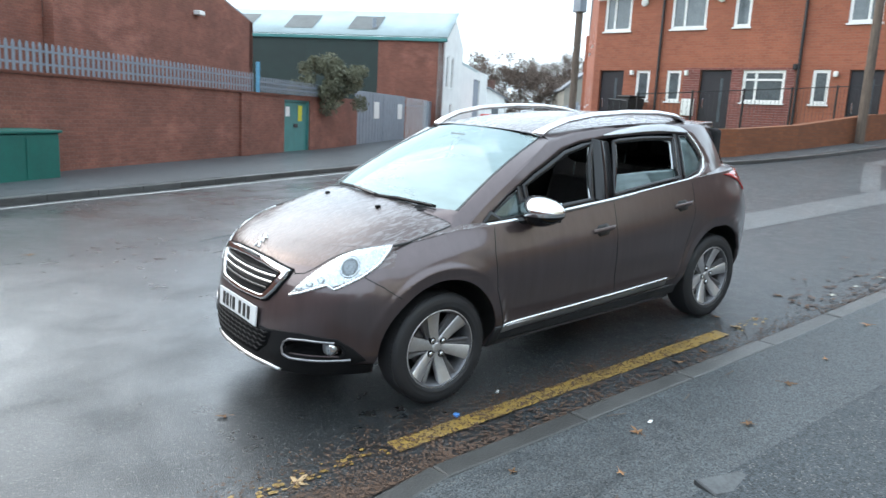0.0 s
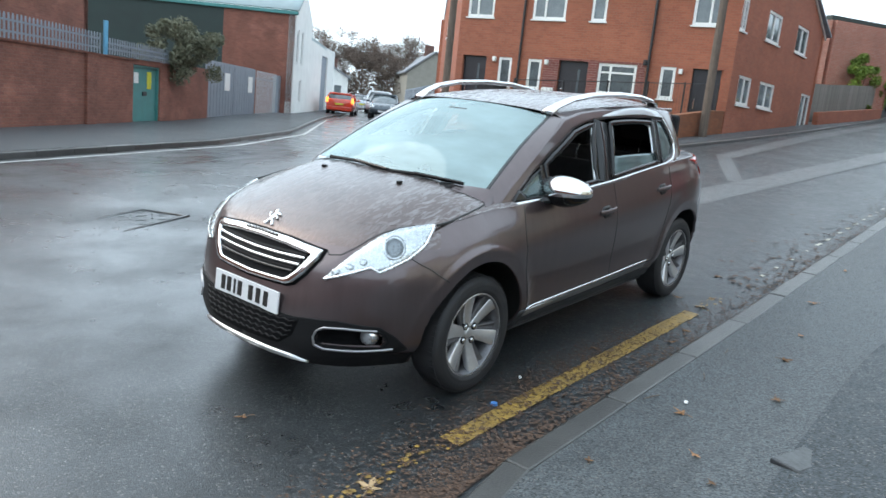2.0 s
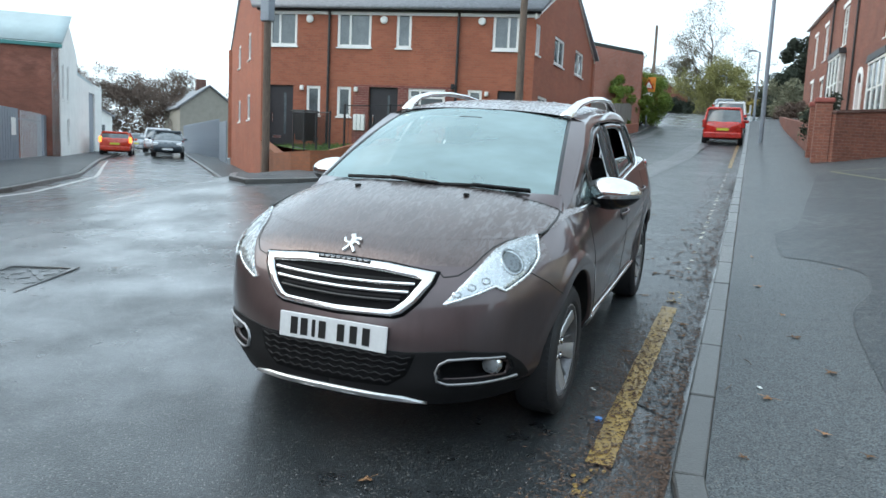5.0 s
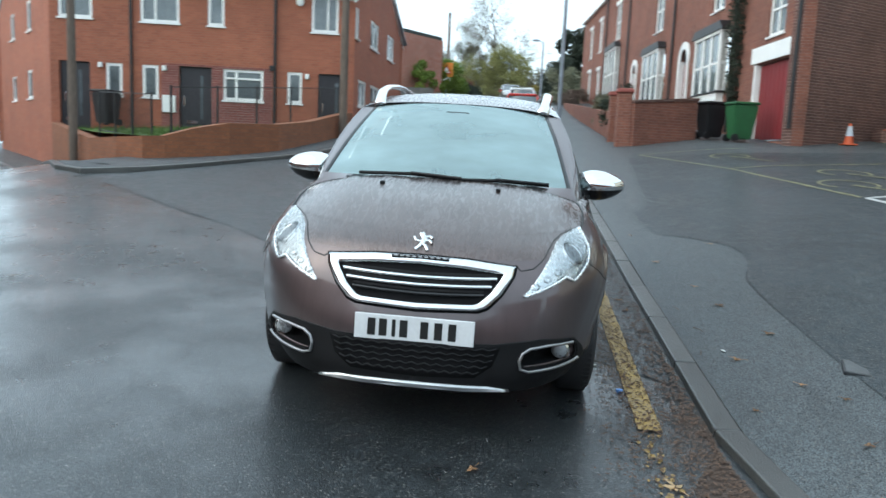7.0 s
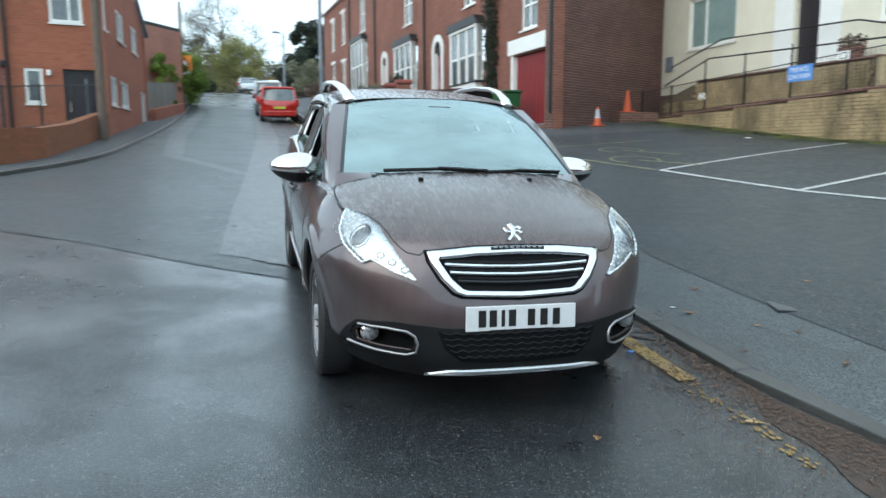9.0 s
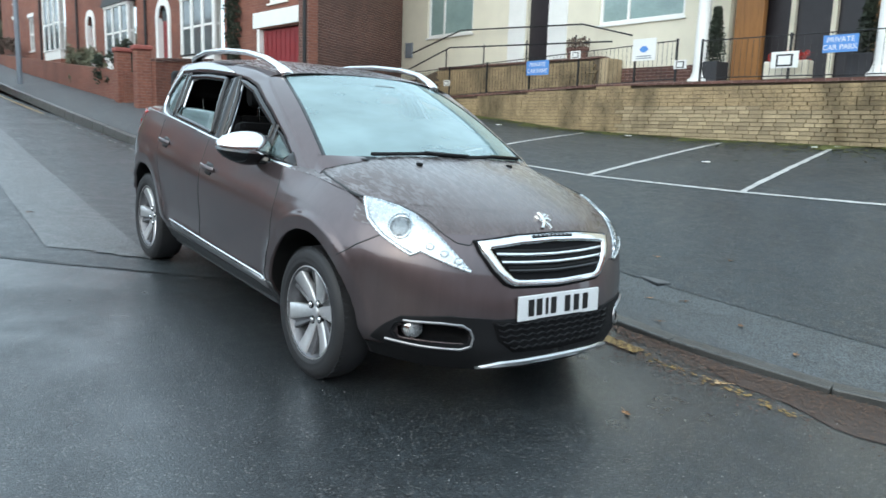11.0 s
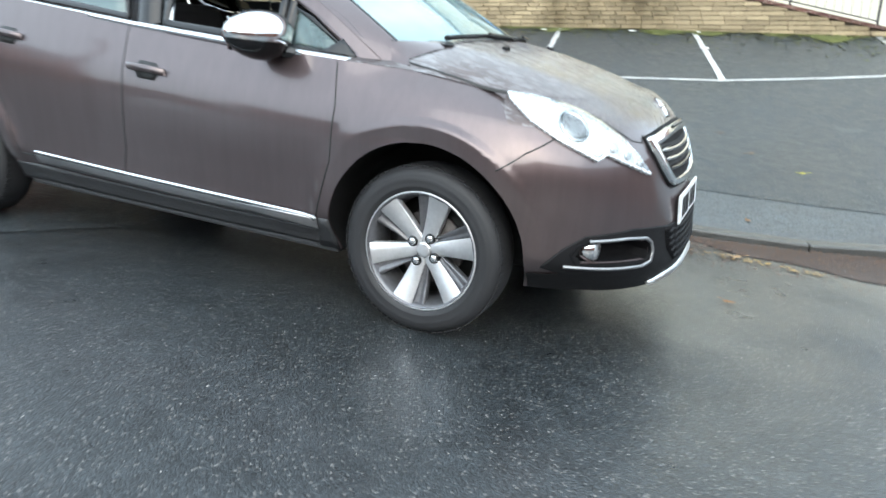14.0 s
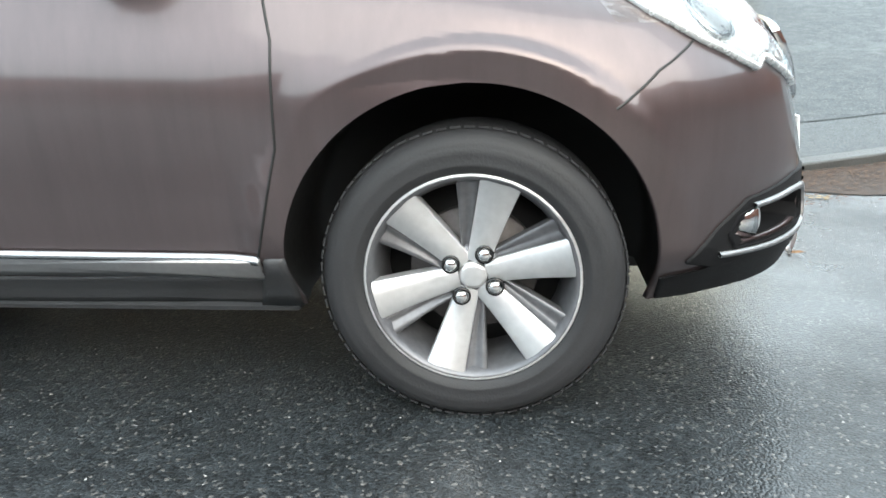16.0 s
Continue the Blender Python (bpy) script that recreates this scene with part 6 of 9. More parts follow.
part("grille_name_bar", ribbon([(-0.125, 0.790), (0.0, 0.794), (0.125, 0.790)], front_pt, 0.014, 0.026, n=6), M_GLOSS_BLACK, grille)
for k in range(9):
    y0 = -0.115 + 0.0265 * k
    part("lettering_bar", ribbon([(y0, 0.793), (y0 + 0.016, 0.793)], front_pt, 0.006, 0.0275, n=2), M_MOULDING, grille)

LOWER = [st_y(0.0, 0.237), st_y(0.3, 0.237), st_y(0.6, 0.238), st_x(1.86, 0.240), st_x(1.654, 0.240), st_x(1.654, 0.300), st_x(1.78, 0.308), st_y(0.752, 0.335), st_y(0.738, 0.405), st_y(0.700, 0.456), st_y(0.55, 0.478), st_y(0.42, 0.470), st_y(0.345, 0.462), st_y(0.0, 0.462)]
half_me = patch(LOWER, skin, 0.006, rings=34, n=12, rim=0.02)
low_bm = bmesh.new()
low_bm.from_mesh(half_me)
low_bm.from_mesh(flip(half_me))
bmesh.ops.delete(low_bm, geom=[f for f in low_bm.faces if in_hole(f.calc_center_median().y, f.calc_center_median().z)], context="FACES")
part("lower_bumper", low_bm, M_PLASTIC, car, "", True)
MESH_O = [(-0.375, 0.455), (0.0, 0.455), (0.375, 0.455), (0.345, 0.37), (0.27, 0.315), (0.0, 0.308), (-0.27, 0.315), (-0.345, 0.37)]
intake = part("lower_grille", patch(MESH_O, front_pt, 0.009, rings=4, n=5, rim=0.01), M_GRILLE, car)
for k in range(5):
    z = 0.335 + 0.026 * k
    hw = float(np.interp(z, (0.315, 0.37, 0.455), (0.26, 0.335, 0.36)))
    wave = [(-hw + 2 * hw * i / 24, z + 0.005 * (-1) ** i) for i in range(25)]
    part("grille_rib", ribbon(wave, front_pt, 0.007, 0.015, n=1), M_PLASTIC, intake)
LIP = [(-0.42, 0.252), (-0.33, 0.275), (-0.15, 0.281), (0.0, 0.282), (0.15, 0.281), (0.33, 0.275), (0.42, 0.252), (0.33, 0.258), (0.15, 0.262), (0.0, 0.262), (-0.15, 0.262), (-0.33, 0.258)]
part("skid_plate", patch(LIP, front_pt, 0.022, rings=2, n=4, rim=0.02), M_SATIN, car, "silver lower bumper strip")
FOG_O = [st_y(0.455, 0.385), st_y(0.475, 0.428), st_y(0.52, 0.445), st_y(0.68, 0.438), st_y(0.711, 0.425), st_y(0.721, 0.385), st_y(0.704, 0.352), st_y(0.52, 0.345), st_y(0.47, 0.355)]
fog_ring_ = dense(FOG_O, 4)
fog_mid = (sum(p[0] for p in fog_ring_) / len(fog_ring_), sum(p[1] for p in fog_ring_) / len(fog_ring_))


def fog_pt(p, shrink, out, back):
    v = skin(fog_mid[0] + (p[0] - fog_mid[0]) * shrink, fog_mid[1] + (p[1] - fog_mid[1]) * shrink, out)
    return v - Vector((back, back * 0.45, 0))


both("fog_recess", grid_mesh([[fog_pt(p, k, o_, d) for p in fog_ring_ + fog_ring_[:1]] for k, o_, d in ((1.03, 0.003, 0), (1.02, 0.010, 0), (0.97, 0.010, 0), (0.93, 0.004, 0.006), (0.90, 0.0, 0.075), (0.5, 0.0, 0.085), (0.0, 0.0, 0.088))]), M_GRILLE, car, "deep black fog lamp recess")
both("fog_trim", ribbon([st_y(0.725, 0.346), st_y(0.62, 0.338), st_y(0.50, 0.336), st_y(0.462, 0.350), st_y(0.455, 0.385), st_y(0.468, 0.420), st_y(0.50, 0.440), st_y(0.58, 0.446), st_y(0.69, 0.440)], skin, 0.009, 0.016, n=4), M_MOULDING, car)
fog_x = skin(*st_y(0.650, 0.398)).x
both("fog_ring", mesh_of(tube(bmesh.new(), [(fog_x - 0.095, 0.640, 0.398), (fog_x - 0.022, 0.640, 0.398)], 0.045, 24), "fog_ring", True), M_CHROME, car)
both("fog_lamp", mesh_of(tube(bmesh.new(), [(fog_x - 0.04, 0.640, 0.398), (fog_x - 0.021, 0.640, 0.398), (fog_x - 0.014, 0.640, 0.398)], 0.041, 24, 0.030), "fog_lamp", True), M_LAMP_GREY, car, "round fog lamp")
# number plate with plain bars for its characters
plate = part("number_plate", boxm(-0.006, 0.004, -0.26, 0.26, -0.0555, 0.0555, 0.004), M_PLATE, car, "white plate with black bars")
plate.matrix_local = pose(2.082, 0, 0.506, 0, -6, 0)
for k, y0 in enumerate((-0.185, -0.135, -0.088, -0.045, 0.045, 0.105, 0.165)):
    part("character_bar", boxm(0.004, 0.0065, y0 - 0.017 + (0.009 if k == 2 else 0), y0 + 0.017 - (0.009 if k == 2 else 0), -0.037, 0.037), M_INK, plate)
# badge: a plain silver shape
bz0 = on_bonnet(1.86, 0.0)
badge_bm = bmesh.new()
for pts, w in (([(-0.012, 0.045), (0.004, 0.020), (-0.004, -0.012)], 0.022), ([(0.0, 0.022), (0.030, 0.030), (0.040, 0.020)], 0.011), ([(0.0, 0.006), (0.028, 0.008), (0.040, -0.004)], 0.010), ([(-0.004, -0.008), (0.014, -0.024), (0.024, -0.046)], 0.014), ([(-0.004, -0.008), (-0.016, -0.026), (-0.030, -0.044)], 0.014), ([(-0.006, 0.0), (-0.034, 0.006), (-0.042, 0.024)], 0.009)):
    badge_bm.from_mesh(ribbon(pts, lambda u, v, out: front_pt(u, 0.858 + 0.68 * v, out), w, 0.008, n=4))
badge = part("badge", badge_bm, M_CHROME, car)
# shut lines
for keys in ([st_y(0.41, 0.788), (0.102, 0.800), (0.122, 0.812), (0.144, 0.860), (0.167, 0.915), (0.190, 0.957), (0.216, 0.985), (0.250, 0.998), (0.276, 0.999)],
             [st_x(1.70, 0.782), st_x(1.62, 0.725), st_x(1.54, 0.662)],
             [st_x(0.875, 0.95), st_x(0.905, 0.80), st_x(0.900, 0.60), st_x(0.845, 0.40), st_x(0.83, 0.36)],
             [st_x(-0.13, 1.00), st_x(-0.115, 0.75), st_x(-0.13, 0.50), st_x(-0.16, 0.36)],
             [st_x(-0.97, 1.05), st_x(-0.955, 0.85), st_x(-0.89, 0.66), st_x(-0.83, 0.45), st_x(-0.81, 0.38)],
             [st_x(-0.81, 0.375), st_x(0.0, 0.372), st_x(0.85, 0.362)]):
    both("shut_line", ribbon(keys, skin, 0.005, 0.0015, n=8), M_INK, car)
both("bonnet_shut_line", ribbon([(1.50, 0.722), (1.40, 0.734), (1.28, 0.738), (1.18, 0.730), (1.10, 0.712), (1.06, 0.692)], lambda x, y, out: on_bonnet(x, y, out), 0.009, 0.003, n=6), M_INK, car)
for k in (-1, 1):
    noz = part("washer_nozzle", boxm(-0.014, 0.014, -0.012, 0.012, -0.004, 0.012, 0.004), M_PLASTIC, car)
    noz.matrix_local = Matrix.Translation(on_bonnet(1.33, 0.30 * k))

# sills, mouldings, doors' furniture
both("sill", patch([st_x(0.885, 0.245), st_x(0.4, 0.24), st_x(-0.4, 0.24), st_x(-0.90, 0.245), st_x(-0.87, 0.33), st_x(-0.4, 0.318), st_x(0.4, 0.312), st_x(0.885, 0.325)], skin, 0.005, rings=3, n=6), M_SILL, car)
both("sill_skirt", mesh_of(boxm(-0.86, 0.885, 0.66, 0.760, 0.212, 0.258, 0.015)), M_SILL, car)
both("sill_end", patch([st_x(0.892, 0.238), st_x(0.80, 0.238), st_x(0.838, 0.345), st_x(0.848, 0.372), st_x(0.888, 0.372)], skin, 0.008, rings=2, n=4), M_SILL, car)
both("side_moulding", patch([st_x(0.838, 0.330), st_x(0.4, 0.330), st_x(-0.10, 0.336), st_x(-0.70, 0.352), st_x(-0.70, 0.398), st_x(-0.10, 0.386), st_x(0.4, 0.379), st_x(0.838, 0.374)], skin, 0.014, rings=2, n=8, rim=0.014), M_MOULDING, car)
both("moulding_bright_edge", ribbon([st_x(0.838, 0.374), st_x(0.4, 0.380), st_x(-0.10, 0.387), st_x(-0.70, 0.399)], skin, 0.014, 0.017, n=8), M_CHROME, car)
for hx, hz, door in ((0.01, 0.832, "front_door"), (-0.82, 0.902, "rear_door")):
    for side, dr in zip((1, -1), made[door]):
        cup = patch([st_x(hx + 0.070, hz), st_x(hx + 0.045, hz + 0.034), st_x(hx - 0.04, hz + 0.040), st_x(hx - 0.070, hz + 0.010), st_x(hx - 0.045, hz - 0.030), st_x(hx + 0.045, hz - 0.034)], skin, 0.002, rings=2, n=3, rim=0.004)
        part("handle_cup", cup if side > 0 else flip(cup), M_INK, dr)
        h = grid_mesh([[skin(*st_x(hx + 0.10 - 0.2 * i / 8, hz + 0.006 + (hx + 0.1 - hx - 0.2 * i / 8) * -0.05), 0.008 + 0.028 * math.sin(math.pi * i / 8) ** 0.5) + Vector((0, 0.006 * math.cos(q), 0.015 * math.sin(q))) for q in np.linspace(0, 2 * math.pi, 9)] for i in range(9)])
        part("door_handle", h if side > 0 else flip(h), M_PAINT, dr)

# tail lamps
TAIL = [st_x(-1.36, 1.075), st_x(-1.55, 1.085), st_x(-1.72, 1.08), st_x(-1.83, 1.02), st_x(-1.86, 0.93), st_x(-1.80, 0.90), st_x(-1.70, 0.93), st_x(-1.60, 1.0), st_x(-1.48, 1.04)]
both("tail_lamp", patch(TAIL, skin, 0.010, rings=3, n=4, rim=0.014), M_RED_LENS, car, "red tail lamp")

# door mirrors
for side in (1, -1):
    bm = bmesh.new()
    bmesh.ops.create_uvsphere(bm, u_segments=24, v_segments=16, radius=1.0)
    for v in bm.verts:
        x, y, z = v.co
        flat = -0.35 if x < -0.35 else x
        v.co = Vector((flat * 0.105, y * 0.150 * (1 + 0.1 * z), z * 0.089 * (1 - 0.18 * y * side)))
    low = bm.copy()
    bmesh.ops.bisect_plane(bm, geom=bm.verts[:] + bm.edges[:] + bm.faces[:], plane_co=(0, 0, -0.018), plane_no=(0, 0.05 * side, -1), clear_outer=True)
    bmesh.ops.bisect_plane(low, geom=low.verts[:] + low.edges[:] + low.faces[:], plane_co=(0, 0, -0.018), plane_no=(0, 0.05 * side, -1), clear_inner=True)
    at = pose(0.585, side * 0.888, 1.018, 0, 0, side * 8)
    mirror = part("door_mirror", low, M_GLOSS_BLACK, car, "chrome-capped door mirror", True)
    mirror.matrix_local = at
    part("mirror_cap", bm, M_CHROME, mirror, "chrome mirror cap", True)
    part("mirror_glass", boxm(-0.038, -0.035, -0.108, 0.108, -0.057, 0.057, 0.001), M_CHROME, mirror)
    part("indicator_strip", tube(bmesh.new(), [(0.07 - 0.05 * abs(i) / 5, side * 0.02 * i, -0.022) for i in range(-4, 5)], 0.006, 6), M_SATIN, mirror)
    part("mirror_arm", tube(bmesh.new(), [(0.03, -side * 0.06, -0.045), (0.10, -side * 0.14, -0.062), (0.17, -side * 0.165, -0.066)], 0.028, 8, 0.02), M_GLOSS_BLACK, mirror)

# body panel that closes the corner between bonnet, cowl and pillar
top_edge = [screen_pt(u, 0.0, 0.004) for u in np.linspace(0.72, 1.0, 8)]
foot_ = glass_pt(*OUTER[0])
top_edge += [top_edge[-1].lerp(foot_, f) for f in (0.33, 0.66, 1.0)]
low_edge = []
for p in top_edge:
    q = on_bonnet(p.x + 0.075, min(p.y, 0.74), 0.003)
    low_edge.append(q)
mid_edge = [a.lerp(b, 0.5) + Vector((0, 0, 0.004)) for a, b in zip(top_edge, low_edge)]
both("cowl_corner", grid_mesh([top_edge, mid_edge, low_edge]), M_PAINT, car)

# wipers and cowl
part("cowl", grid_mesh([[Vector((1.26 - 0.17 * (abs(y) / 0.69) ** 2.2 + d, y, 1.046 - 0.012 * (y / 0.69) ** 2 - d * 0.1)) for y in np.linspace(-0.53, 0.53, 21)] for d in (0.03, -0.02, -0.075)]), M_PLASTIC, car)
for pts in ([(0.12, -0.012), (0.40, 0.004), (0.80, -0.012)], [(-0.66, -0.004), (-0.25, 0.016), (0.14, -0.006)]):
    ar = [screen_pt(abs(u), v, 0.022) for u, v in pts]
    ar = [Vector((p.x, math.copysign(p.y, u), p.z)) for p, (u, v) in zip(ar, pts)]
    wiper = part("wiper", tube(bmesh.new(), ar, 0.010, 6), M_PLASTIC, car)
    part("wiper_spine", tube(bmesh.new(), [p + Vector((0.018, 0, 0.010)) for p in ar[1:]], 0.006, 6), M_GLOSS_BLACK, wiper)

# ---- wheels ----
def lathe(profile, n=48, close=False):
    rws = [[Vector((r * math.cos(a), y, r * math.sin(a))) for r, y in profile] for a in np.linspace(0, 2 * math.pi, n + 1)]
    bm = bmesh.new()
    bm.from_mesh(grid_mesh(rws))
    bmesh.ops.remove_doubles(bm, verts=bm.verts, dist=1e-5)
    bmesh.ops.recalc_face_normals(bm, faces=bm.faces)
    return mesh_of(bm, "lathe", True)


me_tyre = lathe([(0.221, 0.074), (0.224, 0.084), (0.230, 0.091), (0.240, 0.095), (0.243, 0.0965), (0.246, 0.0955), (0.262, 0.0985), (0.276, 0.098), (0.2785, 0.0965), (0.281, 0.0965), (0.292, 0.0915), (0.303, 0.0825), (0.311, 0.070), (0.3145, 0.055), (0.317, 0.03), (0.317, -0.03), (0.314, -0.06), (0.300, -0.088), (0.26, -0.10), (0.222, -0.085)], 72)
me_rim = lathe([(0.224, 0.082), (0.219, 0.086), (0.213, 0.083), (0.207, 0.070), (0.198, 0.045), (0.192, 0.0), (0.190, -0.08)])
me_lip = lathe([(0.2245, 0.084), (0.2215, 0.0875), (0.2185, 0.0865)])
me_disc = lathe([(0.03, 0.0), (0.135, 0.0), (0.138, -0.006), (0.138, -0.02), (0.05, -0.02)])
me_hub = lathe([(0.0, 0.053), (0.020, 0.054), (0.027, 0.052), (0.030, 0.047), (0.031, 0.02)], 24)
me_boss = lathe([(0.031, 0.043), (0.056, 0.040), (0.066, 0.032), (0.070, 0.015)], 36)
me_barrel = lathe([(0.0, -0.045), (0.19, -0.045), (0.19, -0.085), (0.0, -0.085)], 32)


def spoke_mesh(section, depth):
    """One spoke pointing up: section(f) gives (sideways, height) points from one edge to the other, f from hub to rim."""
    rws = []
    for f in np.linspace(0, 1, 11):
        r = 0.034 + f * 0.179
        y = 0.045 + 0.033 * f - 0.006 * math.sin(math.pi * f)
        pts = section(f)
        pts = [(pts[0][0], -depth)] + pts + [(pts[-1][0], -depth)]
        rws.append([Vector((u, y + h, r - 0.5 * u * u / max(r, 0.05))) for u, h in pts])
    bm = bmesh.new()
    bm.from_mesh(grid_mesh(rws))
    bmesh.ops.recalc_face_normals(bm, faces=bm.faces)
    return mesh_of(bm, "spoke")


def face_section(f):
    """The broad machined face, widening towards the rim."""
    a, b = -0.026 - 0.019 * f ** 1.2, 0.022 + 0.018 * f ** 1.1
    return [(a, -0.003), (a + 0.003, 0), (b - 0.003, 0.001), (b, -0.002)]


def web_section(f):
    """The recessed second arm beside the face, with a groove between them."""
    b = 0.021 + 0.018 * f ** 1.1
    w = 0.012 + 0.036 * f ** 1.1
    return [(b, -0.004), (b + 0.30 * w, -0.016), (b + 0.52 * w, -0.015), (b + 0.70 * w, -0.008), (b + w - 0.002, -0.007), (b + w, -0.010)]


me_face = spoke_mesh(face_section, 0.03)
me_web = spoke_mesh(web_section, 0.035)
me_bolt = lathe([(0.0, 0.047), (0.011, 0.047), (0.0145, 0.043), (0.0155, 0.015)], 6)
me_seat = lathe([(0.0155, 0.040), (0.019, 0.041), (0.020, 0.036), (0.020, 0.015)], 16)
for me, m in ((me_tyre, M_RUBBER), (me_rim, M_ALLOY_DARK), (me_lip, M_ALLOY), (me_disc, M_DISC), (me_hub, M_ALLOY), (me_boss, M_ALLOY_DARK), (me_face, M_ALLOY), (me_web, M_ALLOY_DARK), (me_bolt, M_CHROME), (me_seat, M_GLOSS_BLACK), (me_barrel, M_INK)):
    me.materials.append(m)
block = bpy.data.meshes.new("tread_block")
bb = boxm(-0.0095, 0.0095, -0.018, 0.018, 0, 0.004)
bb.to_mesh(block)
bb.free()
block.materials.append(M_RUBBER)
SPIN = {(1, 1): 12, (-1, 1): 40, (1, -1): -16, (-1, -1): 30}
for wx in (1, -1):
    for side in (1, -1):
        wheel = new("wheel")
        wheel.parent = car
        wheel.matrix_local = pose(wx * WHEEL_X, side * 0.745, 0.316, 0, 0, 0 if side > 0 else 180)
        wheel["label"] = "six-spoke alloy wheel with worn road tyre"
        part("tyre", me_tyre, None, wheel)
        rim = part("rim", me_rim, None, wheel)
        for nm, me in (("rim_lip", me_lip), ("brake_disc", me_disc), ("hub_cap", me_hub), ("hub_boss", me_boss), ("wheel_backing", me_barrel)):
            part(nm, me, None, wheel)
        for k in range(6):
            a = 60 * k + SPIN[wx, side]
            for nm, me in (("spoke", me_face), ("spoke_web", me_web)):
                o = part(nm, me, None, wheel)
                o.matrix_local = pose(0, 0, 0, 0, a, 0)
        for k in range(4):
            a = radians(90 * k + 44 + SPIN[wx, side])
            for nm, me in (("wheel_bolt", me_bolt), ("bolt_seat", me_seat)):
                o = part(nm, me, None, wheel)
                o.matrix_local = pose(0.052 * math.cos(a), 0.013, 0.052 * math.sin(a))
        for k in range(72):
            o = part("tread_block", block, None, wheel)
            o.matrix_local = pose(0, 0, 0, 0, 5 * k, 0) @ pose(0, 0.058, 0.3115)
        # liner of the arch
        arc_ = np.linspace(radians(-14), radians(194), 41)
        edge_ = []
        for a in arc_:
            q = (side if side > 0 else -side)
            zz = WHEEL_Z + (ARCH + 0.003) * math.sin(a)
            edge_.append(skin(*st_x(wx * WHEEL_X + (ARCH + 0.003) * math.cos(a) * side, max(zz, Z_LOW))).y - 0.745 - 0.012)
        ln = grid_mesh([[Vector(((ARCH + 0.003) * k * math.cos(a), y if y < 0 else e, (ARCH + 0.003) * k * math.sin(a))) for a, e in zip(arc_, edge_)] for y, k in ((1, 1), (-0.10, 1.02), (-0.30, 1.02), (-0.30, 0.5), (-0.30, 0.0))])
        o = part("arch_liner", ln, M_INK, car)
        o.matrix_local = pose(wx * WHEEL_X, side * 0.745, WHEEL_Z, 0, 0, 0 if side > 0 else 180)
part("underbody", boxm(-1.95, 1.85, -0.44, 0.44, 0.20, 0.42, 0.04), M_INK, car)
part("axle_cover", boxm(-0.80, 0.78, -0.72, 0.72, 0.20, 0.40, 0.03), M_INK, car)

# ---- cabin ----
part("cabin_floor", boxm(-0.86, 0.85, -0.74, 0.74, 0.40, 0.45), M_SEAT, car)
part("boot_floor", boxm(-1.80, -0.864, -0.43, 0.43, 0.424, 0.47), M_SEAT, car)
part("dashboard", boxm(0.72, 1.06, -0.60, 0.60, 0.80, 1.01, 0.05), M_DASH, car)
for side in (1, -1):
    part("door_lining", boxm(-1.6, 0.9, side * 0.72 - 0.02, side * 0.72 + 0.02, 0.735, 0.97, 0.01), M_SEAT, car)
part("headlining", mirrored_sheet(lambda u, v: roof_pt(u * 0.96, v, -0.025), us, np.linspace(0.02, 0.98, 12)), M_SEAT, car)
part("tailgate_lining", boxm(-1.70, -1.60, -0.55, 0.55, 0.6, 1.38, 0.03), M_SEAT, car)
wheel_rim = [(0.62 + 0.05 * math.sin(a) * -0.5, -0.37 + 0.18 * math.cos(a), 0.95 + 0.17 * math.sin(a)) for a in np.linspace(0, 2 * math.pi, 25)]
part("steering_wheel", tube(bmesh.new(), wheel_rim, 0.016, 8), M_DASH, car)
for name, x, ys in (("front_seat", -0.12, (-0.37, 0.37)), ("rear_seat", -0.98, (-0.42, 0.0, 0.42))):
    for y in ys:
        seat = part(name, boxm(x - 0.02, x + 0.48, y - 0.24, y + 0.24, 0.48, 0.64, 0.05), M_SEAT, car)
        bk = part("backrest", boxm(-0.06, 0.06, -0.23, 0.23, 0, 0.56, 0.05), M_SEAT, seat)
        bk.matrix_local = pose(x, y, 0.56, 0, -16, 0)
        hd = part("headrest", boxm(-0.05, 0.05, -0.13, 0.13, 0, 0.18, 0.045), M_SEAT, seat)
        hd.matrix_local = pose(x - 0.19, y, 1.19, 0, -8, 0)
        for k in (-0.06, 0.06):
            part("headrest_post", tube(bmesh.new(), [(x - 0.155, y + k, 1.08), (x - 0.175, y + k, 1.20)], 0.007, 6), M_CHROME, seat)

# ---- kerbs, markings and surfaces on the ground ----
def kerb_run(name, line, label, top, step=0.915, width=0.13):
    """Kerb stones laid end to end along a plan line (a function of the distance), each a piece of its own."""
    run = thing(name, label, "kerb", kind="structure")
    stone = mesh_of(boxm(0.004, step - 0.004, 0, width, -0.22, 0, 0.012), "kerb_stone")
    stone.materials.append(M_KERB)
    for a, b in zip(line, line[1:]):
        za, zb = top(*a), top(*b)
        d = Vector((b[0] - a[0], b[1] - a[1], zb - za))
        x = d.normalized()
        y = Vector((0, 0, 1)).cross(x).normalized()
        z = x.cross(y)
        o = part("kerb_stone", stone, None, run)
        jit = random.uniform(-0.004, 0.004)
        m = Matrix((x * d.length / step, y, z)).transposed().to_4x4()
        m.translation = Vector((a[0], a[1], za + jit))
        o.matrix_world = m
    return run


def resample(pts, step):
    """Points a step apart along a smoothed plan line."""
    t = np.arange(len(pts), dtype=float)
    fx, fy = curve_of(t, [p[0] for p in pts]), curve_of(t, [p[1] for p in pts])
    fine = [(fx(q), fy(q)) for q in np.linspace(0, len(pts) - 1, 600)]
    out, run = [fine[0]], 0.0
    for a, b in zip(fine, fine[1:]):
        run += math.dist(a, b)
        if run >= step:
            out.append(b)
            run = 0.0
    return out


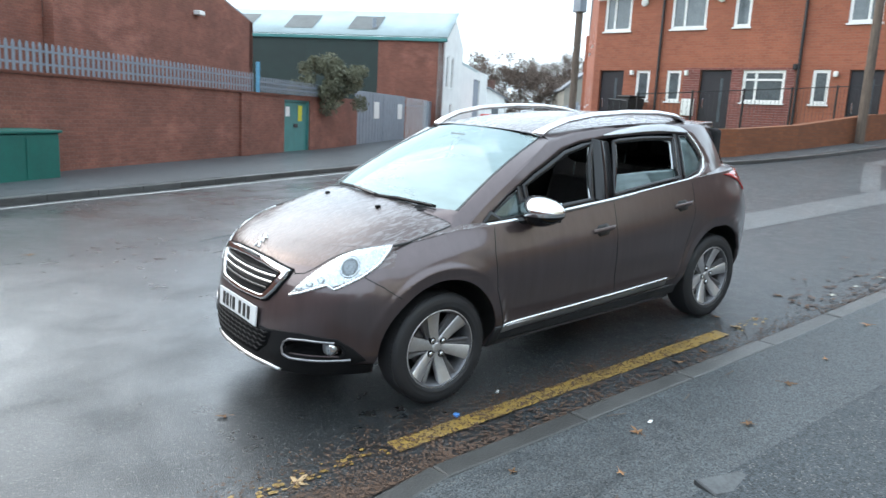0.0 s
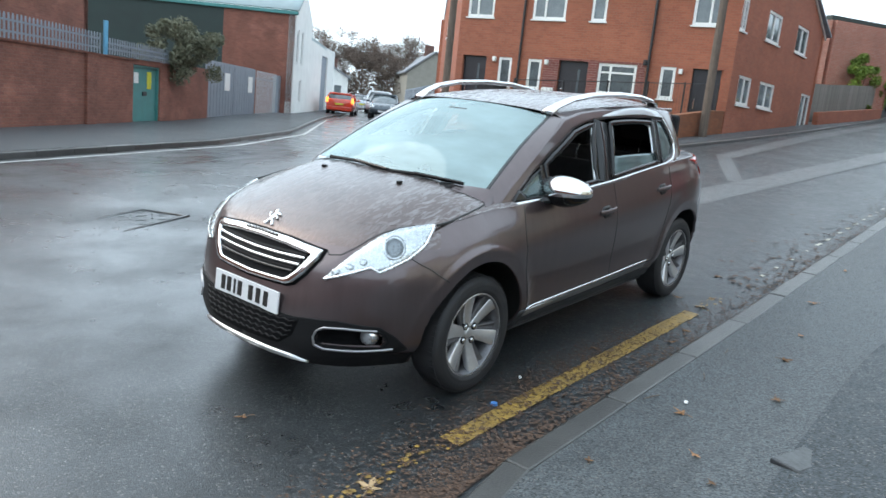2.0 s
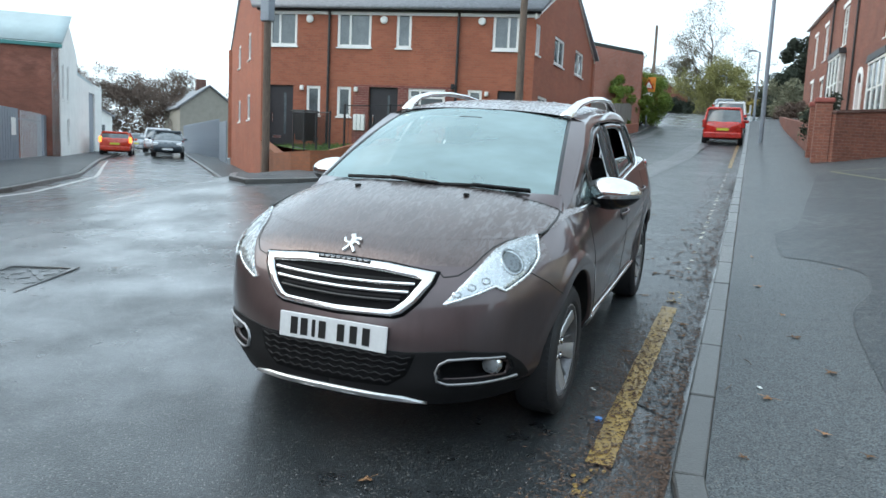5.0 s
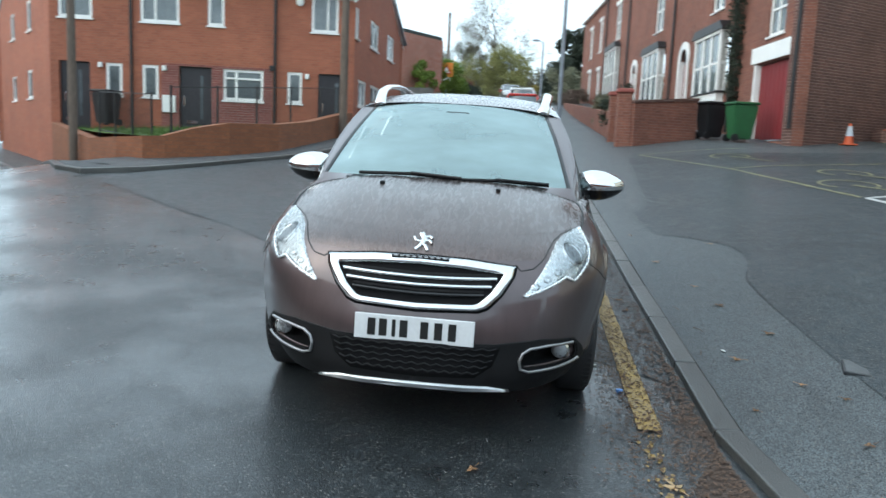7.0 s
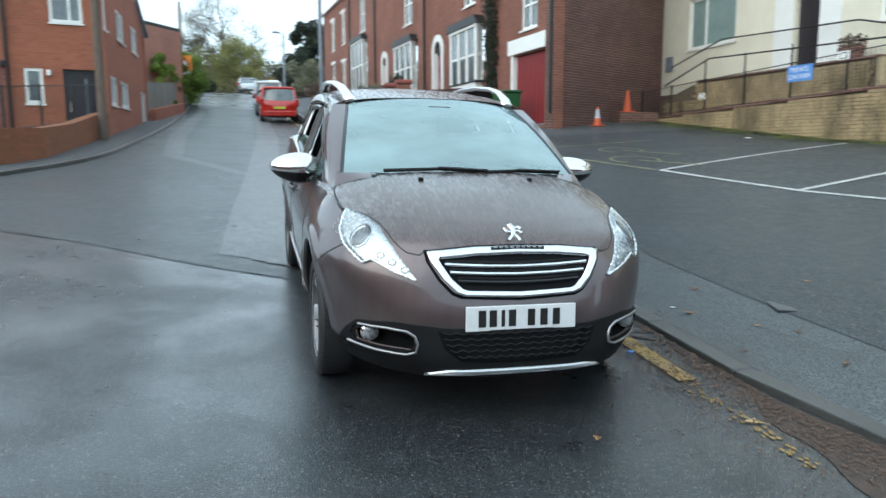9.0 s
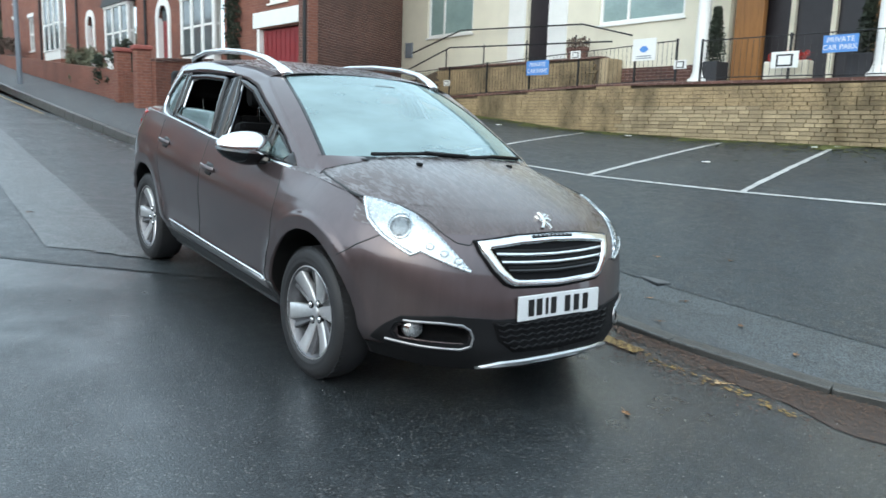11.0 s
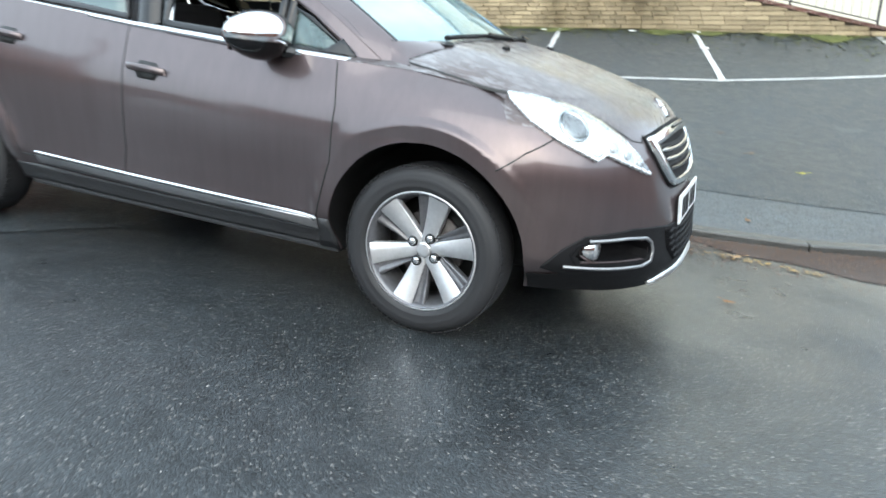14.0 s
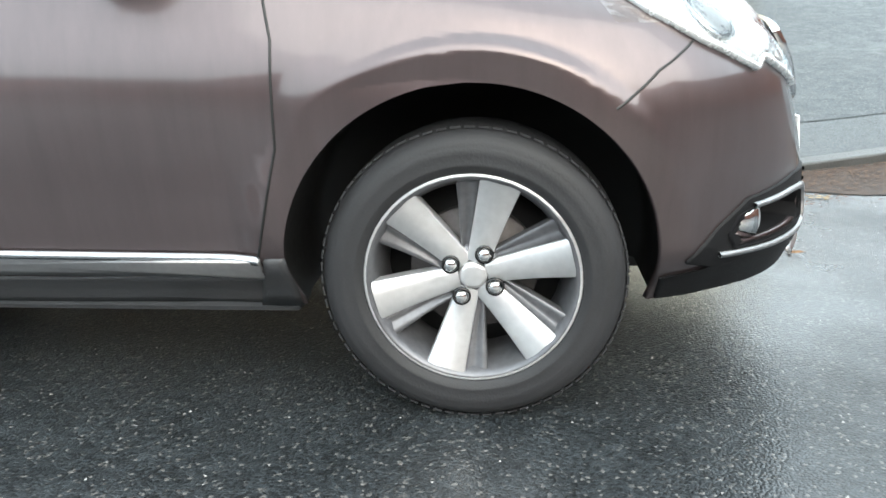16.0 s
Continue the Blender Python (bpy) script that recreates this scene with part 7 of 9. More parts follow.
near_line = [(x, kerb_y(x)) for x in np.arange(-44 - 18 * 0.915, 1.6, 0.915)]
x = near_line[-1][0]
while x < 9:
    s = math.hypot(1, (kerb_y(x + 0.01) - kerb_y(x)) / 0.01)
    x += 0.915 / s
    near_line.append((x, kerb_y(x)))
kerb_run("near_kerb", near_line, "worn grey concrete kerb stones beside the parked car", lambda x, y: park_z(x, y + 0.13) + 0.003)

corner_pts = [(-34, -33.0), (-27, -26.2), (-20.5, -19.8), (-13.3, -12.9), (-8.6, -8.9), (-6.4, -7.3), (-5.55, -6.5), (-5.75, -5.95), (-6.9, -5.35), (-8.7, -4.75), (-11.0, -4.15), (-15, -3.95), (-24, -3.95), (-36, -4.2), (-46, -4.5), (-60, -4.6)]
corner_line = resample(corner_pts, 0.915)
kerb_run("corner_kerb", [(p[0], p[1]) for p in corner_line], "grey kerb stones round the corner pavement", lambda x, y: road_z(x, y) + 0.075)
strip = []
for i, p in enumerate(corner_line):
    a, b = corner_line[max(0, i - 1)], corner_line[min(len(corner_line) - 1, i + 1)]
    d = Vector((b[0] - a[0], b[1] - a[1])).normalized()
    nrm = Vector((-d.y, d.x))
    strip.append([Vector((p[0] + nrm.x * k, p[1] + nrm.y * k, road_z(*p) + 0.076)) for k in (0.12, 0.9, 2.1)])
cp = tagged(new("corner_pavement", grid_mesh(strip)), "grey asphalt pavement round a street corner", "pavement", kind="structure")
cp.data.materials.append(M_PAVE)


def left_kerb(s):
    return lw(s, -float(np.interp(s, (-14, -2, 1, 7.4, 16, 24, 30, 45), (1.9, 2.0, 2.5, 3.5, 3.6, 2.9, 2.4, 2.0))))


ll = [tuple(left_kerb(s)) for s in np.arange(-14, 46, 0.9)]
kerb_run("left_kerb", ll, "dark kerb stones along the side street", lambda x, y: road_z(x, y) + 0.10)
lp = tagged(new("left_pavement", grid_mesh([[Vector((*left_kerb(s).lerp(lw(s, 0.1), v), road_z(*left_kerb(s)) + 0.101 + 0.02 * v)) for v in (0.04, 0.35, 0.7, 1.0)] for s in np.arange(-14, 46, 0.9)])), "grey asphalt pavement along a brick yard wall", "pavement", kind="structure")
lp.data.materials.append(M_PAVE)


def decal(name, rows_xy, top, material, label, category, kind="structure", lift=0.005):
    ob = tagged(new(name, grid_mesh([[Vector((x, y, top(x, y) + lift)) for x, y in r] for r in rows_xy])), label, category, kind=kind)
    ob.data.materials.append(material)
    return ob


def stripe(name, a, b, w, top, material, label, n=24, ragged=0.0, lift=0.005):
    """A painted line between two plan points, with ragged edges."""
    d = (Vector(b) - Vector(a))
    nrm = Vector((-d.y, d.x)).normalized() * w / 2
    rws = [[], [], []]
    for i in range(n + 1):
        p = Vector(a) + d * i / n
        for k, r in zip((-1, 0, 1), rws):
            q = p + nrm * k * (1 + ragged * random.uniform(-1, 0.4))
            r.append((q.x, q.y))
    return decal(name, rws, top, material, label, "road marking", lift=lift)


# older, darker surface of the hill street, with its pale trench repairs
M_ROAD_OLD = asphalt("older_asphalt", (0.024, 0.029, 0.032), 0.34, 0.55, 0.6, 95.0, 0.13, 0.3, 0.5)
rws = []
for y in np.linspace(-5.6, 1.37, 30):
    xb = 0.88 * y + 0.05 * math.sin(3 * y)
    rws.append([(xb - 44 * f ** 1.8, y) for f in np.linspace(0, 1, 60)])
decal("old_road_surface", rws, road_z, M_ROAD_OLD, "older rough dark asphalt of the hill street", "road", lift=0.004)
decal("trench_repair", [[(-1.75, -1.42), (-4, -1.36), (-8.6, -1.16), (-20, -0.75), (-40, -0.6)], [(-1.30, -0.80), (-4, -0.72), (-8.4, -0.55), (-20, -0.1), (-40, 0.0)]], road_z, M_PATCH, "pale strip of repaired asphalt", "road patch", lift=0.008)
decal("trench_repair", [[(-12.9, -3.1), (-10.7, -2.2), (-8.6, -1.30)], [(-12.6, -2.65), (-10.4, -1.75), (-8.45, -0.95)]], road_z, M_PATCH, "pale diagonal strip of repaired asphalt", "road patch", lift=0.0085)
decal("trench_repair", [[(-12.7, -2.95), (-20, -3.50), (-36, -3.75), (-44, -3.9)], [(-12.3, -2.5), (-20, -2.95), (-36, -3.25), (-44, -3.5)]], road_z, M_PATCH, "pale strip of repaired asphalt along the gutter", "road patch", lift=0.008)
stripe("worn_white_line", (-1.55, -1.1), (-1.18, -0.72), 0.16, road_z, M_PATCH, "worn remains of a white road line", 8, 0.3, 0.011)
M_TAR = mat("dark_tar_seam", (0.017, 0.018, 0.018), 0.32, vary=0.3, scale=9)
for k, (a, b) in enumerate((((-4.5, -5.1), (-2.6, -2.95)), ((-1.6, -1.8), (-0.4, -0.46)))):
    stripe("tar_seam", a, b, 0.012, road_z, M_TAR, "dark tar seam between road surfaces", 14, 0.7, 0.009)
# smooth wider area of car park and the uneven joint with the pavement
seam = [(8.0, 6.2), (6.2, 4.4), (4.6, 3.2), (3.4, 2.62), (2.7, 2.46), (1.9, 2.38), (1.0, 2.33), (0.3, 2.32), (-0.5, 2.32), (-1.07, 2.36), (-1.5, 2.50), (-1.85, 2.57), (-2.4, 2.56), (-2.9, 2.24), (-3.1, 2.0), (-3.6, 1.95), (-4.6, 1.95), (-5.2, 2.2), (-8.0, 2.5), (-12.0, 2.9)]
sm = resample(seam, 0.12)
rws = []
for v in np.linspace(0, 1, 26):
    rws.append([(x, y + (11.0 - y) * v ** 1.3) for x, y in sm])
decal("car_park", rws, park_z, M_PARK, "dark worn asphalt of a small car park", "car park", lift=0.004)
rws = [[], []]
for x, y in sm:
    w = (0.0006 + 0.0026 * abs(math.sin(5.1 * x + 1) * math.sin(1.7 * x))) * smooth01(0.6, -0.8, x)
    rws[0].append((x, y - w))
    rws[1].append((x, y + w * 0.6))
decal("pavement_crack", rws, park_z, M_TAR, "dark crack between pavement and car park", "crack", lift=0.009)
# yellow line by the kerb
stripe("yellow_line", (1.76, 1.105), (-1.02, 1.125), 0.115, road_z, M_YELLOW, "worn single yellow line along the gutter", 60, 0.10, 0.009)
stripe("yellow_line", (-17.0, 1.15), (-44.0, 1.12), 0.11, road_z, M_YELLOW, "worn yellow line farther up the hill", 60, 0.3, 0.009)
crumbs = bmesh.new()
for k in range(90):
    if k < 66:
        cx, cy = 1.8 + 0.95 * random.random(), 1.08 + random.gauss(0, 0.03)
    else:
        cx, cy = -1.1 - 0.5 * random.random(), 1.12 + random.gauss(0, 0.03)
    r = random.uniform(0.004, 0.014)
    vs3 = [crumbs.verts.new((cx + r * 1.6 * math.cos(a) * random.uniform(0.6, 1.2), cy + r * math.sin(a) * random.uniform(0.6, 1.2), 0)) for a in np.arange(7) * 0.9]
    for v in vs3:
        v.co.z = road_z(v.co.x, v.co.y) + 0.006
    crumbs.faces.new(vs3)
solid("paint_crumbs", crumbs, M_YELLOW, "broken flakes of yellow road paint", "paint flakes", kind="stuff")
M_WORN = mat("worn_pale_paint", (0.55, 0.54, 0.46), 0.5, color2=(0.22, 0.21, 0.18), scale=14)
for k in range(30):
    x = -2.6 - 0.46 * k + random.uniform(-0.1, 0.1)
    stripe("worn_white_dash", (x, 1.14), (x - random.uniform(0.04, 0.2), 1.15), random.uniform(0.03, 0.06), road_z, M_WORN, "worn pale dash of road paint", 6, 0.5, 0.009)
# white bay lines of the car park
BAYS = [(-4.86, 4.93), (-2.35, 5.28), (-0.45, 5.88), (1.68, 6.68), (4.0, 8.1)]
for a, b in zip(BAYS, BAYS[1:]):
    stripe("bay_line", a, b, 0.09, park_z, M_WHITE_LINE, "white painted front line of parking bays", 30, 0.25, 0.012)
for i, (a, dx, dy) in enumerate(((BAYS[0], -1.9, 5.2), (BAYS[1], -1.1, 4.9), (BAYS[2], -1.1, 4.8), (BAYS[3], -0.93, 4.3), (BAYS[4], -0.6, 4.2))):
    stripe("bay_line", (a[0], a[1]), (a[0] + dx, a[1] + dy), 0.09, park_z, M_WHITE_LINE, "white painted line between parking bays", 30, 0.25, 0.012)
for a, b in (((-12.5, 3.2), (-8.9, 4.3)), ((-8.9, 4.3), (-4.95, 4.9)), ((-8.9, 4.3), (-9.6, 7.6)), ((-12.5, 3.2), (-13.2, 5.8))):
    stripe("faded_bay_line", a, b, 0.08, park_z, M_YELLOW_OLD, "faded yellow line of a parking bay", 30, 0.4, 0.012)
for cx, cy in ((-11.2, 4.9), (-7.9, 5.9), (-6.3, 5.3)):
    arc = [(cx + 0.55 * math.cos(a), cy + 0.4 * math.sin(a)) for a in np.linspace(0.6, 5.4, 20)]
    rws = [[(cx + (x - cx) * k, cy + (y - cy) * k) for x, y in arc] for k in (0.86, 1.0)]
    decal("faded_bay_symbol", rws, park_z, M_YELLOW_OLD, "faded yellow painted symbol in a parking bay", "road marking", lift=0.012)
    stripe("faded_bay_symbol", (cx + 0.1, cy), (cx + 1.3, cy + 0.5), 0.09, park_z, M_YELLOW_OLD, "faded yellow painted symbol in a parking bay", 10, 0.4, 0.0125)
# white line along the left gutter
rws = [[], []]
for s in np.arange(-14, 30, 0.9):
    for k, r in zip((0.30, 0.40), rws):
        q = left_kerb(s).lerp(lw(s), -k / 3.0)
        r.append((q.x, q.y))
decal("gutter_line", rws, road_z, M_WHITE_LINE, "worn pale line along the side street gutter", "road marking", lift=0.006)
M_IRON = mat("wet_cast_iron", (0.024, 0.027, 0.03), 0.34, vary=0.4, scale=9)
M_SLAB = mat("worn_grey_slab", (0.085, 0.09, 0.093), 0.5, vary=0.35, scale=8, bump=0.3, bump_scale=60)
cover = thing("drain_cover", "diamond-patterned iron drain cover set in the road", "drain cover", pose(0.80, -3.68, road_z(0.80, -3.68) + 0.003, 1.2, 3.9, 20))
part("cover_frame", band([(-0.5, -0.3), (0.5, -0.3), (0.5, 0.3), (-0.5, 0.3)], [(-0.46, -0.26), (0.46, -0.26), (0.46, 0.26), (-0.46, 0.26)], lambda x, y, out: Vector((x, y, out)), 0.002, n=2, rim=0.01, steps=1), M_ROAD, cover)
for i in range(6):
    for j in range(4):
        b = part("tread", boxm(-0.05, 0.05, -0.010, 0.010, 0, 0.003), M_ROAD, cover)
        b.matrix_local = pose(-0.375 + 0.15 * i, -0.2 + 0.135 * j, -0.003, 0, 0, 45 if (i + j) % 2 else -45)
cv = thing("stopcock_cover", "small grey metal inspection cover lying in the pavement", "cover", pose(0.92, 2.38, park_z(0.92, 2.38) + 0.002, -3, 2, -18))
part("cover_plate", boxm(-0.115, 0.115, -0.06, 0.06, -0.01, 0.007, 0.003), M_SLAB, cv)
part("cover_rim", boxm(-0.125, 0.125, -0.07, 0.07, -0.02, 0.004, 0.004), M_IRON, cv)

# moss and dead leaves at the foot of the wall
rws = []
for v in (0, 0.5, 1.0):
    rws.append([(x, 11.08 - v * (0.55 + 0.26 * math.sin(2.7 * x) + 0.2 * math.sin(7 * x) + 0.1 * math.sin(23 * x))) for x in np.linspace(-15.3, 3.5, 90)])
decal("moss_strip", rws, park_z, M_MOSS, "green moss along the foot of a wall", "moss", lift=0.014)
M_LEAF = mat("dead_leaf", (0.30, 0.17, 0.08), 0.7, color2=(0.14, 0.065, 0.03), scale=14, per_piece=0.5)
M_LEAF_PALE = mat("pale_dead_leaf", (0.50, 0.36, 0.20), 0.6, color2=(0.32, 0.20, 0.10), scale=20)
M_LEAF_YELLOW = mat("yellow_leaf", (0.55, 0.48, 0.06), 0.6, vary=0.2, scale=20)


def leaf_mesh(size, lobes=5):
    """A curled lobed leaf with a stalk."""
    bm = bmesh.new()
    pts = []
    n = lobes * 4
    for i in range(n):
        a = 2 * math.pi * i / n
        r = size * (0.62 + 0.38 * math.cos(lobes * a)) * (0.8 + 0.3 * math.cos(a)) * random.uniform(0.85, 1.1)
        pts.append(bm.verts.new((r * math.cos(a), r * math.sin(a) * 0.85, 0.07 * size * math.sin(2 * a + 1) + 0.08 * r)))
    c = bm.verts.new((0, 0, 0.004))
    for i in range(n):
        bm.faces.new((c, pts[i], pts[(i + 1) % n]))
    box(bm, -size * 1.15, -size * 0.4, -0.001, 0.001, 0.002, 0.004)
    return mesh_of(bm, "leaf")


leaf_kinds = [leaf_mesh(0.055), leaf_mesh(0.045, 3), leaf_mesh(0.035, 5)]
for me in leaf_kinds:
    me.materials.append(M_LEAF)
pale_leaf = leaf_mesh(0.07)
pale_leaf.materials.append(M_LEAF_PALE)
yellow_leaf = leaf_mesh(0.06, 3)
yellow_leaf.materials.append(M_LEAF_YELLOW)


def lay(me, x, y, top, label, group=""):
    o = new("fallen_leaf", me)
    o.matrix_world = pose(x, y, top(x, y) + 0.008, random.uniform(-5, 5), random.uniform(-5, 5), random.uniform(0, 360))
    tagged(o, label, "leaf", "fallen leaves" if not group else group)
    return o


for x, y in ((1.49, 1.67), (1.15, 2.0), (1.35, 2.15), (1.85, 2.05), (0.55, 2.9), (2.3, 1.9), (-0.35, 1.95), (0.3, 2.1), (-0.9, 1.9), (-1.8, 1.75), (0.75, 1.78), (1.0, 3.3), (2.2, 3.6), (-2.5, 2.4), (-3.1, 1.7), (1.9, 4.2)):
    lay(random.choice(leaf_kinds), x, y, park_z, "curled brown dead leaf on wet pavement")
for x, y in ((-0.3, 1.27), (-0.6, 1.25), (-1.3, 0.9), (-1.5, 1.1), (-2.2, 0.9), (-2.8, 0.7), (-1.9, 0.4), (0.2, 0.98), (-3.4, 1.0), (-4.0, 0.6), (-5.0, 0.9), (-6.2, 0.4), (2.6, -3.9), (0.1, -3.3), (-2.5, -2.2), (-3.2, -1.3), (2.3, 0.3)):
    lay(random.choice(leaf_kinds), x, y, road_z, "brown dead leaf on wet asphalt")
lay(pale_leaf, 2.28, 1.12, road_z, "pale curled leaf among gutter litter")
lay(pale_leaf, -1.22, 1.12, road_z, "pale leaf at the end of a yellow line")
lay(yellow_leaf, 2.61, 3.23, park_z, "yellow leaf on the car park")
lit = solid("litter_scrap", boxm(-0.020, 0.020, -0.009, 0.009, 0, 0.004, 0.0015), M_WHITE, "small white scrap of litter on the pavement", "litter", m=pose(0.60, 1.74, park_z(0.6, 1.74) + 0.004, 0, 0, 20))
solid("bottle_cap", tube(bmesh.new(), [(0, 0, 0), (0, 0, 0.014)], 0.018, 12), M_BLUE, "small blue bottle cap in the road", "litter", m=pose(1.30, 1.02, road_z(1.30, 1.02) + 0.002))
solid("litter_scrap", boxm(-0.022, 0.022, -0.008, 0.008, 0, 0.005, 0.002), M_WHITE, "small white scrap of litter in the road", "litter", m=pose(0.92, 0.92, road_z(0.92, 0.92) + 0.003, 0, 0, 40))
for x, y in ((-1.75, 10.3), (-0.2, 10.5), (-5.6, 10.2), (0.9, 10.6), (-9.0, 9.6), (-2.0, 7.5), (1.2, 8.9)):
    solid("litter_scrap", boxm(-0.06, 0.06, -0.03, 0.03, 0, 0.02, 0.008), M_WHITE, "white scrap of paper on the car park", "litter", m=pose(x, y, park_z(x, y) + 0.015, 0, 0, random.uniform(0, 180)))


def litter(name, count, where, top, label, size=(0.01, 0.035), material=None, seed=3):
    """Uncountable crumbs of leaf: small bent flakes."""
    rnd = random.Random(seed)
    bm = bmesh.new()
    for _ in range(count):
        x, y = where(rnd)
        z = top(x, y) + 0.0115
        s, a = rnd.uniform(*size), rnd.uniform(0, 6.3)
        c, q = s * math.cos(a), s * math.sin(a)
        lift_ = [rnd.uniform(0, 0.25) * s for _ in range(4)]
        bm.faces.new([bm.verts.new(p) for p in ((x - c, y - q, z + lift_[0]), (x + q * 0.5, y - c * 0.5, z + lift_[1]), (x + c, y + q, z + lift_[2]), (x - q * 0.5, y + c * 0.5, z + lift_[3]))])
    return solid(name, bm, material or M_LEAF_MIX, label, "leaf litter", kind="stuff")


M_LEAF_MIX = mat("leaf_litter", (0.15, 0.088, 0.056), 0.8, color2=(0.045, 0.03, 0.024), scale=40)
M_SOIL = mat("wet_leaf_mould", (0.055, 0.037, 0.029), 0.65, vary=0.5, scale=14, bump=0.35, bump_scale=150)
litter("gutter_litter", 9500, lambda r: (lambda x: (x, kerb_y(x) - abs(r.gauss(0, 0.30)) * min(1.0, 0.35 + 0.28 * (x - 1.5)) - 0.01))(1.6 + 4.2 * r.random()), road_z, "wet brown leaf litter in the gutter", (0.003, 0.012))
litter("line_litter", 3600, lambda r: (0.7 + r.gauss(0, 1.0), 1.05 + r.gauss(0, 0.10)), road_z, "brown leaf crumbs along a yellow line", (0.004, 0.014), seed=5)
litter("kerb_litter", 3200, lambda r: (1.6 - 15 * r.random() ** 1.5, 1.38 - abs(r.gauss(0, 0.09))), road_z, "leaf crumbs along the kerb", (0.006, 0.020), seed=6)
litter("hill_litter", 1500, lambda r: (r.uniform(-30, -2), 1.12 + r.gauss(0, 0.16)), road_z, "scattered leaves on the hill street", (0.012, 0.04), seed=7)
litter("wall_litter", 900, lambda r: (r.uniform(-15, 4), 10.95 - abs(r.gauss(0, 0.25))), park_z, "dead leaves along a wall foot", (0.02, 0.05), seed=8)
litter("moss_tufts", 7000, lambda r: (r.uniform(-15.2, 4), 10.9 - abs(r.gauss(0, 0.75))), park_z, "green moss tufts spreading from a wall foot", (0.015, 0.05), M_MOSS, seed=10)
litter("far_litter", 700, lambda r: (r.gauss(4.9, 0.5), r.gauss(9.1, 0.5)), park_z, "heap of brown leaves on the car park edge", (0.03, 0.06), seed=9)
rws = []
for v in np.linspace(0, 1, 5):
    rws.append([(x, kerb_y(x) - 0.01 - v * (0.50 * smooth01(1.7, 3.2, x) + 0.04 + 0.04 * math.sin(9 * x))) for x in np.linspace(1.7, 7.5, 60)])
decal("gutter_mould", rws, road_z, M_SOIL, "wet leaf mould lying in the gutter", "leaf mould", lift=0.004)
grit = bmesh.new()
rg = random.Random(12)
for _ in range(2600):
    x, y = rg.uniform(-1.5, 4.2), rg.uniform(-3.6, 1.3)
    s = rg.uniform(0.0015, 0.0045)
    z = road_z(x, y) + 0.004
    a = rg.uniform(0, 6.3)
    grit.faces.new([grit.verts.new((x + s * math.cos(a + k), y + s * math.sin(a + k), z + 0.002 * (k == 2.1))) for k in (0, 2.1, 4.2)])
solid("road_grit", grit, mat("pale_grit", (0.35, 0.34, 0.33), 0.6, vary=0.4, scale=90), "pale specks of grit in wet asphalt", "grit", kind="stuff")
tw = thing("twigs", "dark wet twigs on the pavement by the kerb", "twigs")
for x, y, a in ((0.15, 1.66, 20), (-0.35, 1.62, 10), (0.62, 1.60, -15)):
    p0 = Vector((x, y, park_z(x, y) + 0.010))
    d = Vector((math.cos(radians(a)), math.sin(radians(a)), 0))
    part("twig", tube(bmesh.new(), [p0, p0 + d * 0.06 + Vector((0, 0.006, 0.004)), p0 + d * 0.12], 0.003, 5, 0.002), M_WOOD_POLE, tw)

# ---- plants ----
M_BARK = mat("tree_bark", (0.075, 0.060, 0.048), 0.9, vary=0.4, scale=6, bump=0.5, bump_scale=30)
M_LEAVES_YELLOW = mat("autumn_leaves", (0.27, 0.26, 0.085), 0.7, color2=(0.16, 0.165, 0.06), scale=1.5)
M_LEAVES_GREEN = mat("bright_hedge_leaves", (0.20, 0.27, 0.03), 0.6, color2=(0.07, 0.13, 0.02), scale=1.5)
M_LEAVES_DARK = mat("dark_evergreen_leaves", (0.030, 0.042, 0.022), 0.7, color2=(0.012, 0.018, 0.012), scale=1.5)
M_LEAVES_BROWN = mat("brown_twiggy_crown", (0.17, 0.125, 0.10), 0.8, color2=(0.095, 0.072, 0.06), scale=1.5)
M_LEAVES_TWIG = mat("grey_olive_twigs", (0.17, 0.155, 0.10), 0.8, color2=(0.10, 0.092, 0.07), scale=1.0)
M_LEAVES_GOLD = mat("golden_autumn_leaves", (0.30, 0.23, 0.05), 0.7, color2=(0.15, 0.13, 0.04), scale=1.5)
M_LEAVES_OLIVE = mat("olive_shrub_leaves", (0.21, 0.21, 0.14), 0.7, color2=(0.10, 0.105, 0.065), scale=3)


def leaf_cloud(centres, count, leaf, seed, flat=0.75):
    """Many small leaves in uneven clumps."""
    rnd = random.Random(seed)
    bm = bmesh.new()
    for _ in range(count):
        c, r = rnd.choice(centres)
        v = Vector((rnd.gauss(0, 1), rnd.gauss(0, 1), rnd.gauss(0, 1)))
        p = Vector(c) + v.normalized() * r * rnd.random() ** 0.45 * Vector((1, 1, flat)).length / 1.5
        a, b = Vector((rnd.gauss(0, 1), rnd.gauss(0, 1), rnd.gauss(0, 1))).normalized(), Vector((rnd.gauss(0, 1), rnd.gauss(0, 1), rnd.gauss(0, 1))).normalized()
        s = leaf * rnd.uniform(0.5, 1.3)
        bm.faces.new([bm.verts.new(q) for q in (p - a * s, p + b * s * 0.5, p + a * s, p - b * s * 0.5)])
    return bm


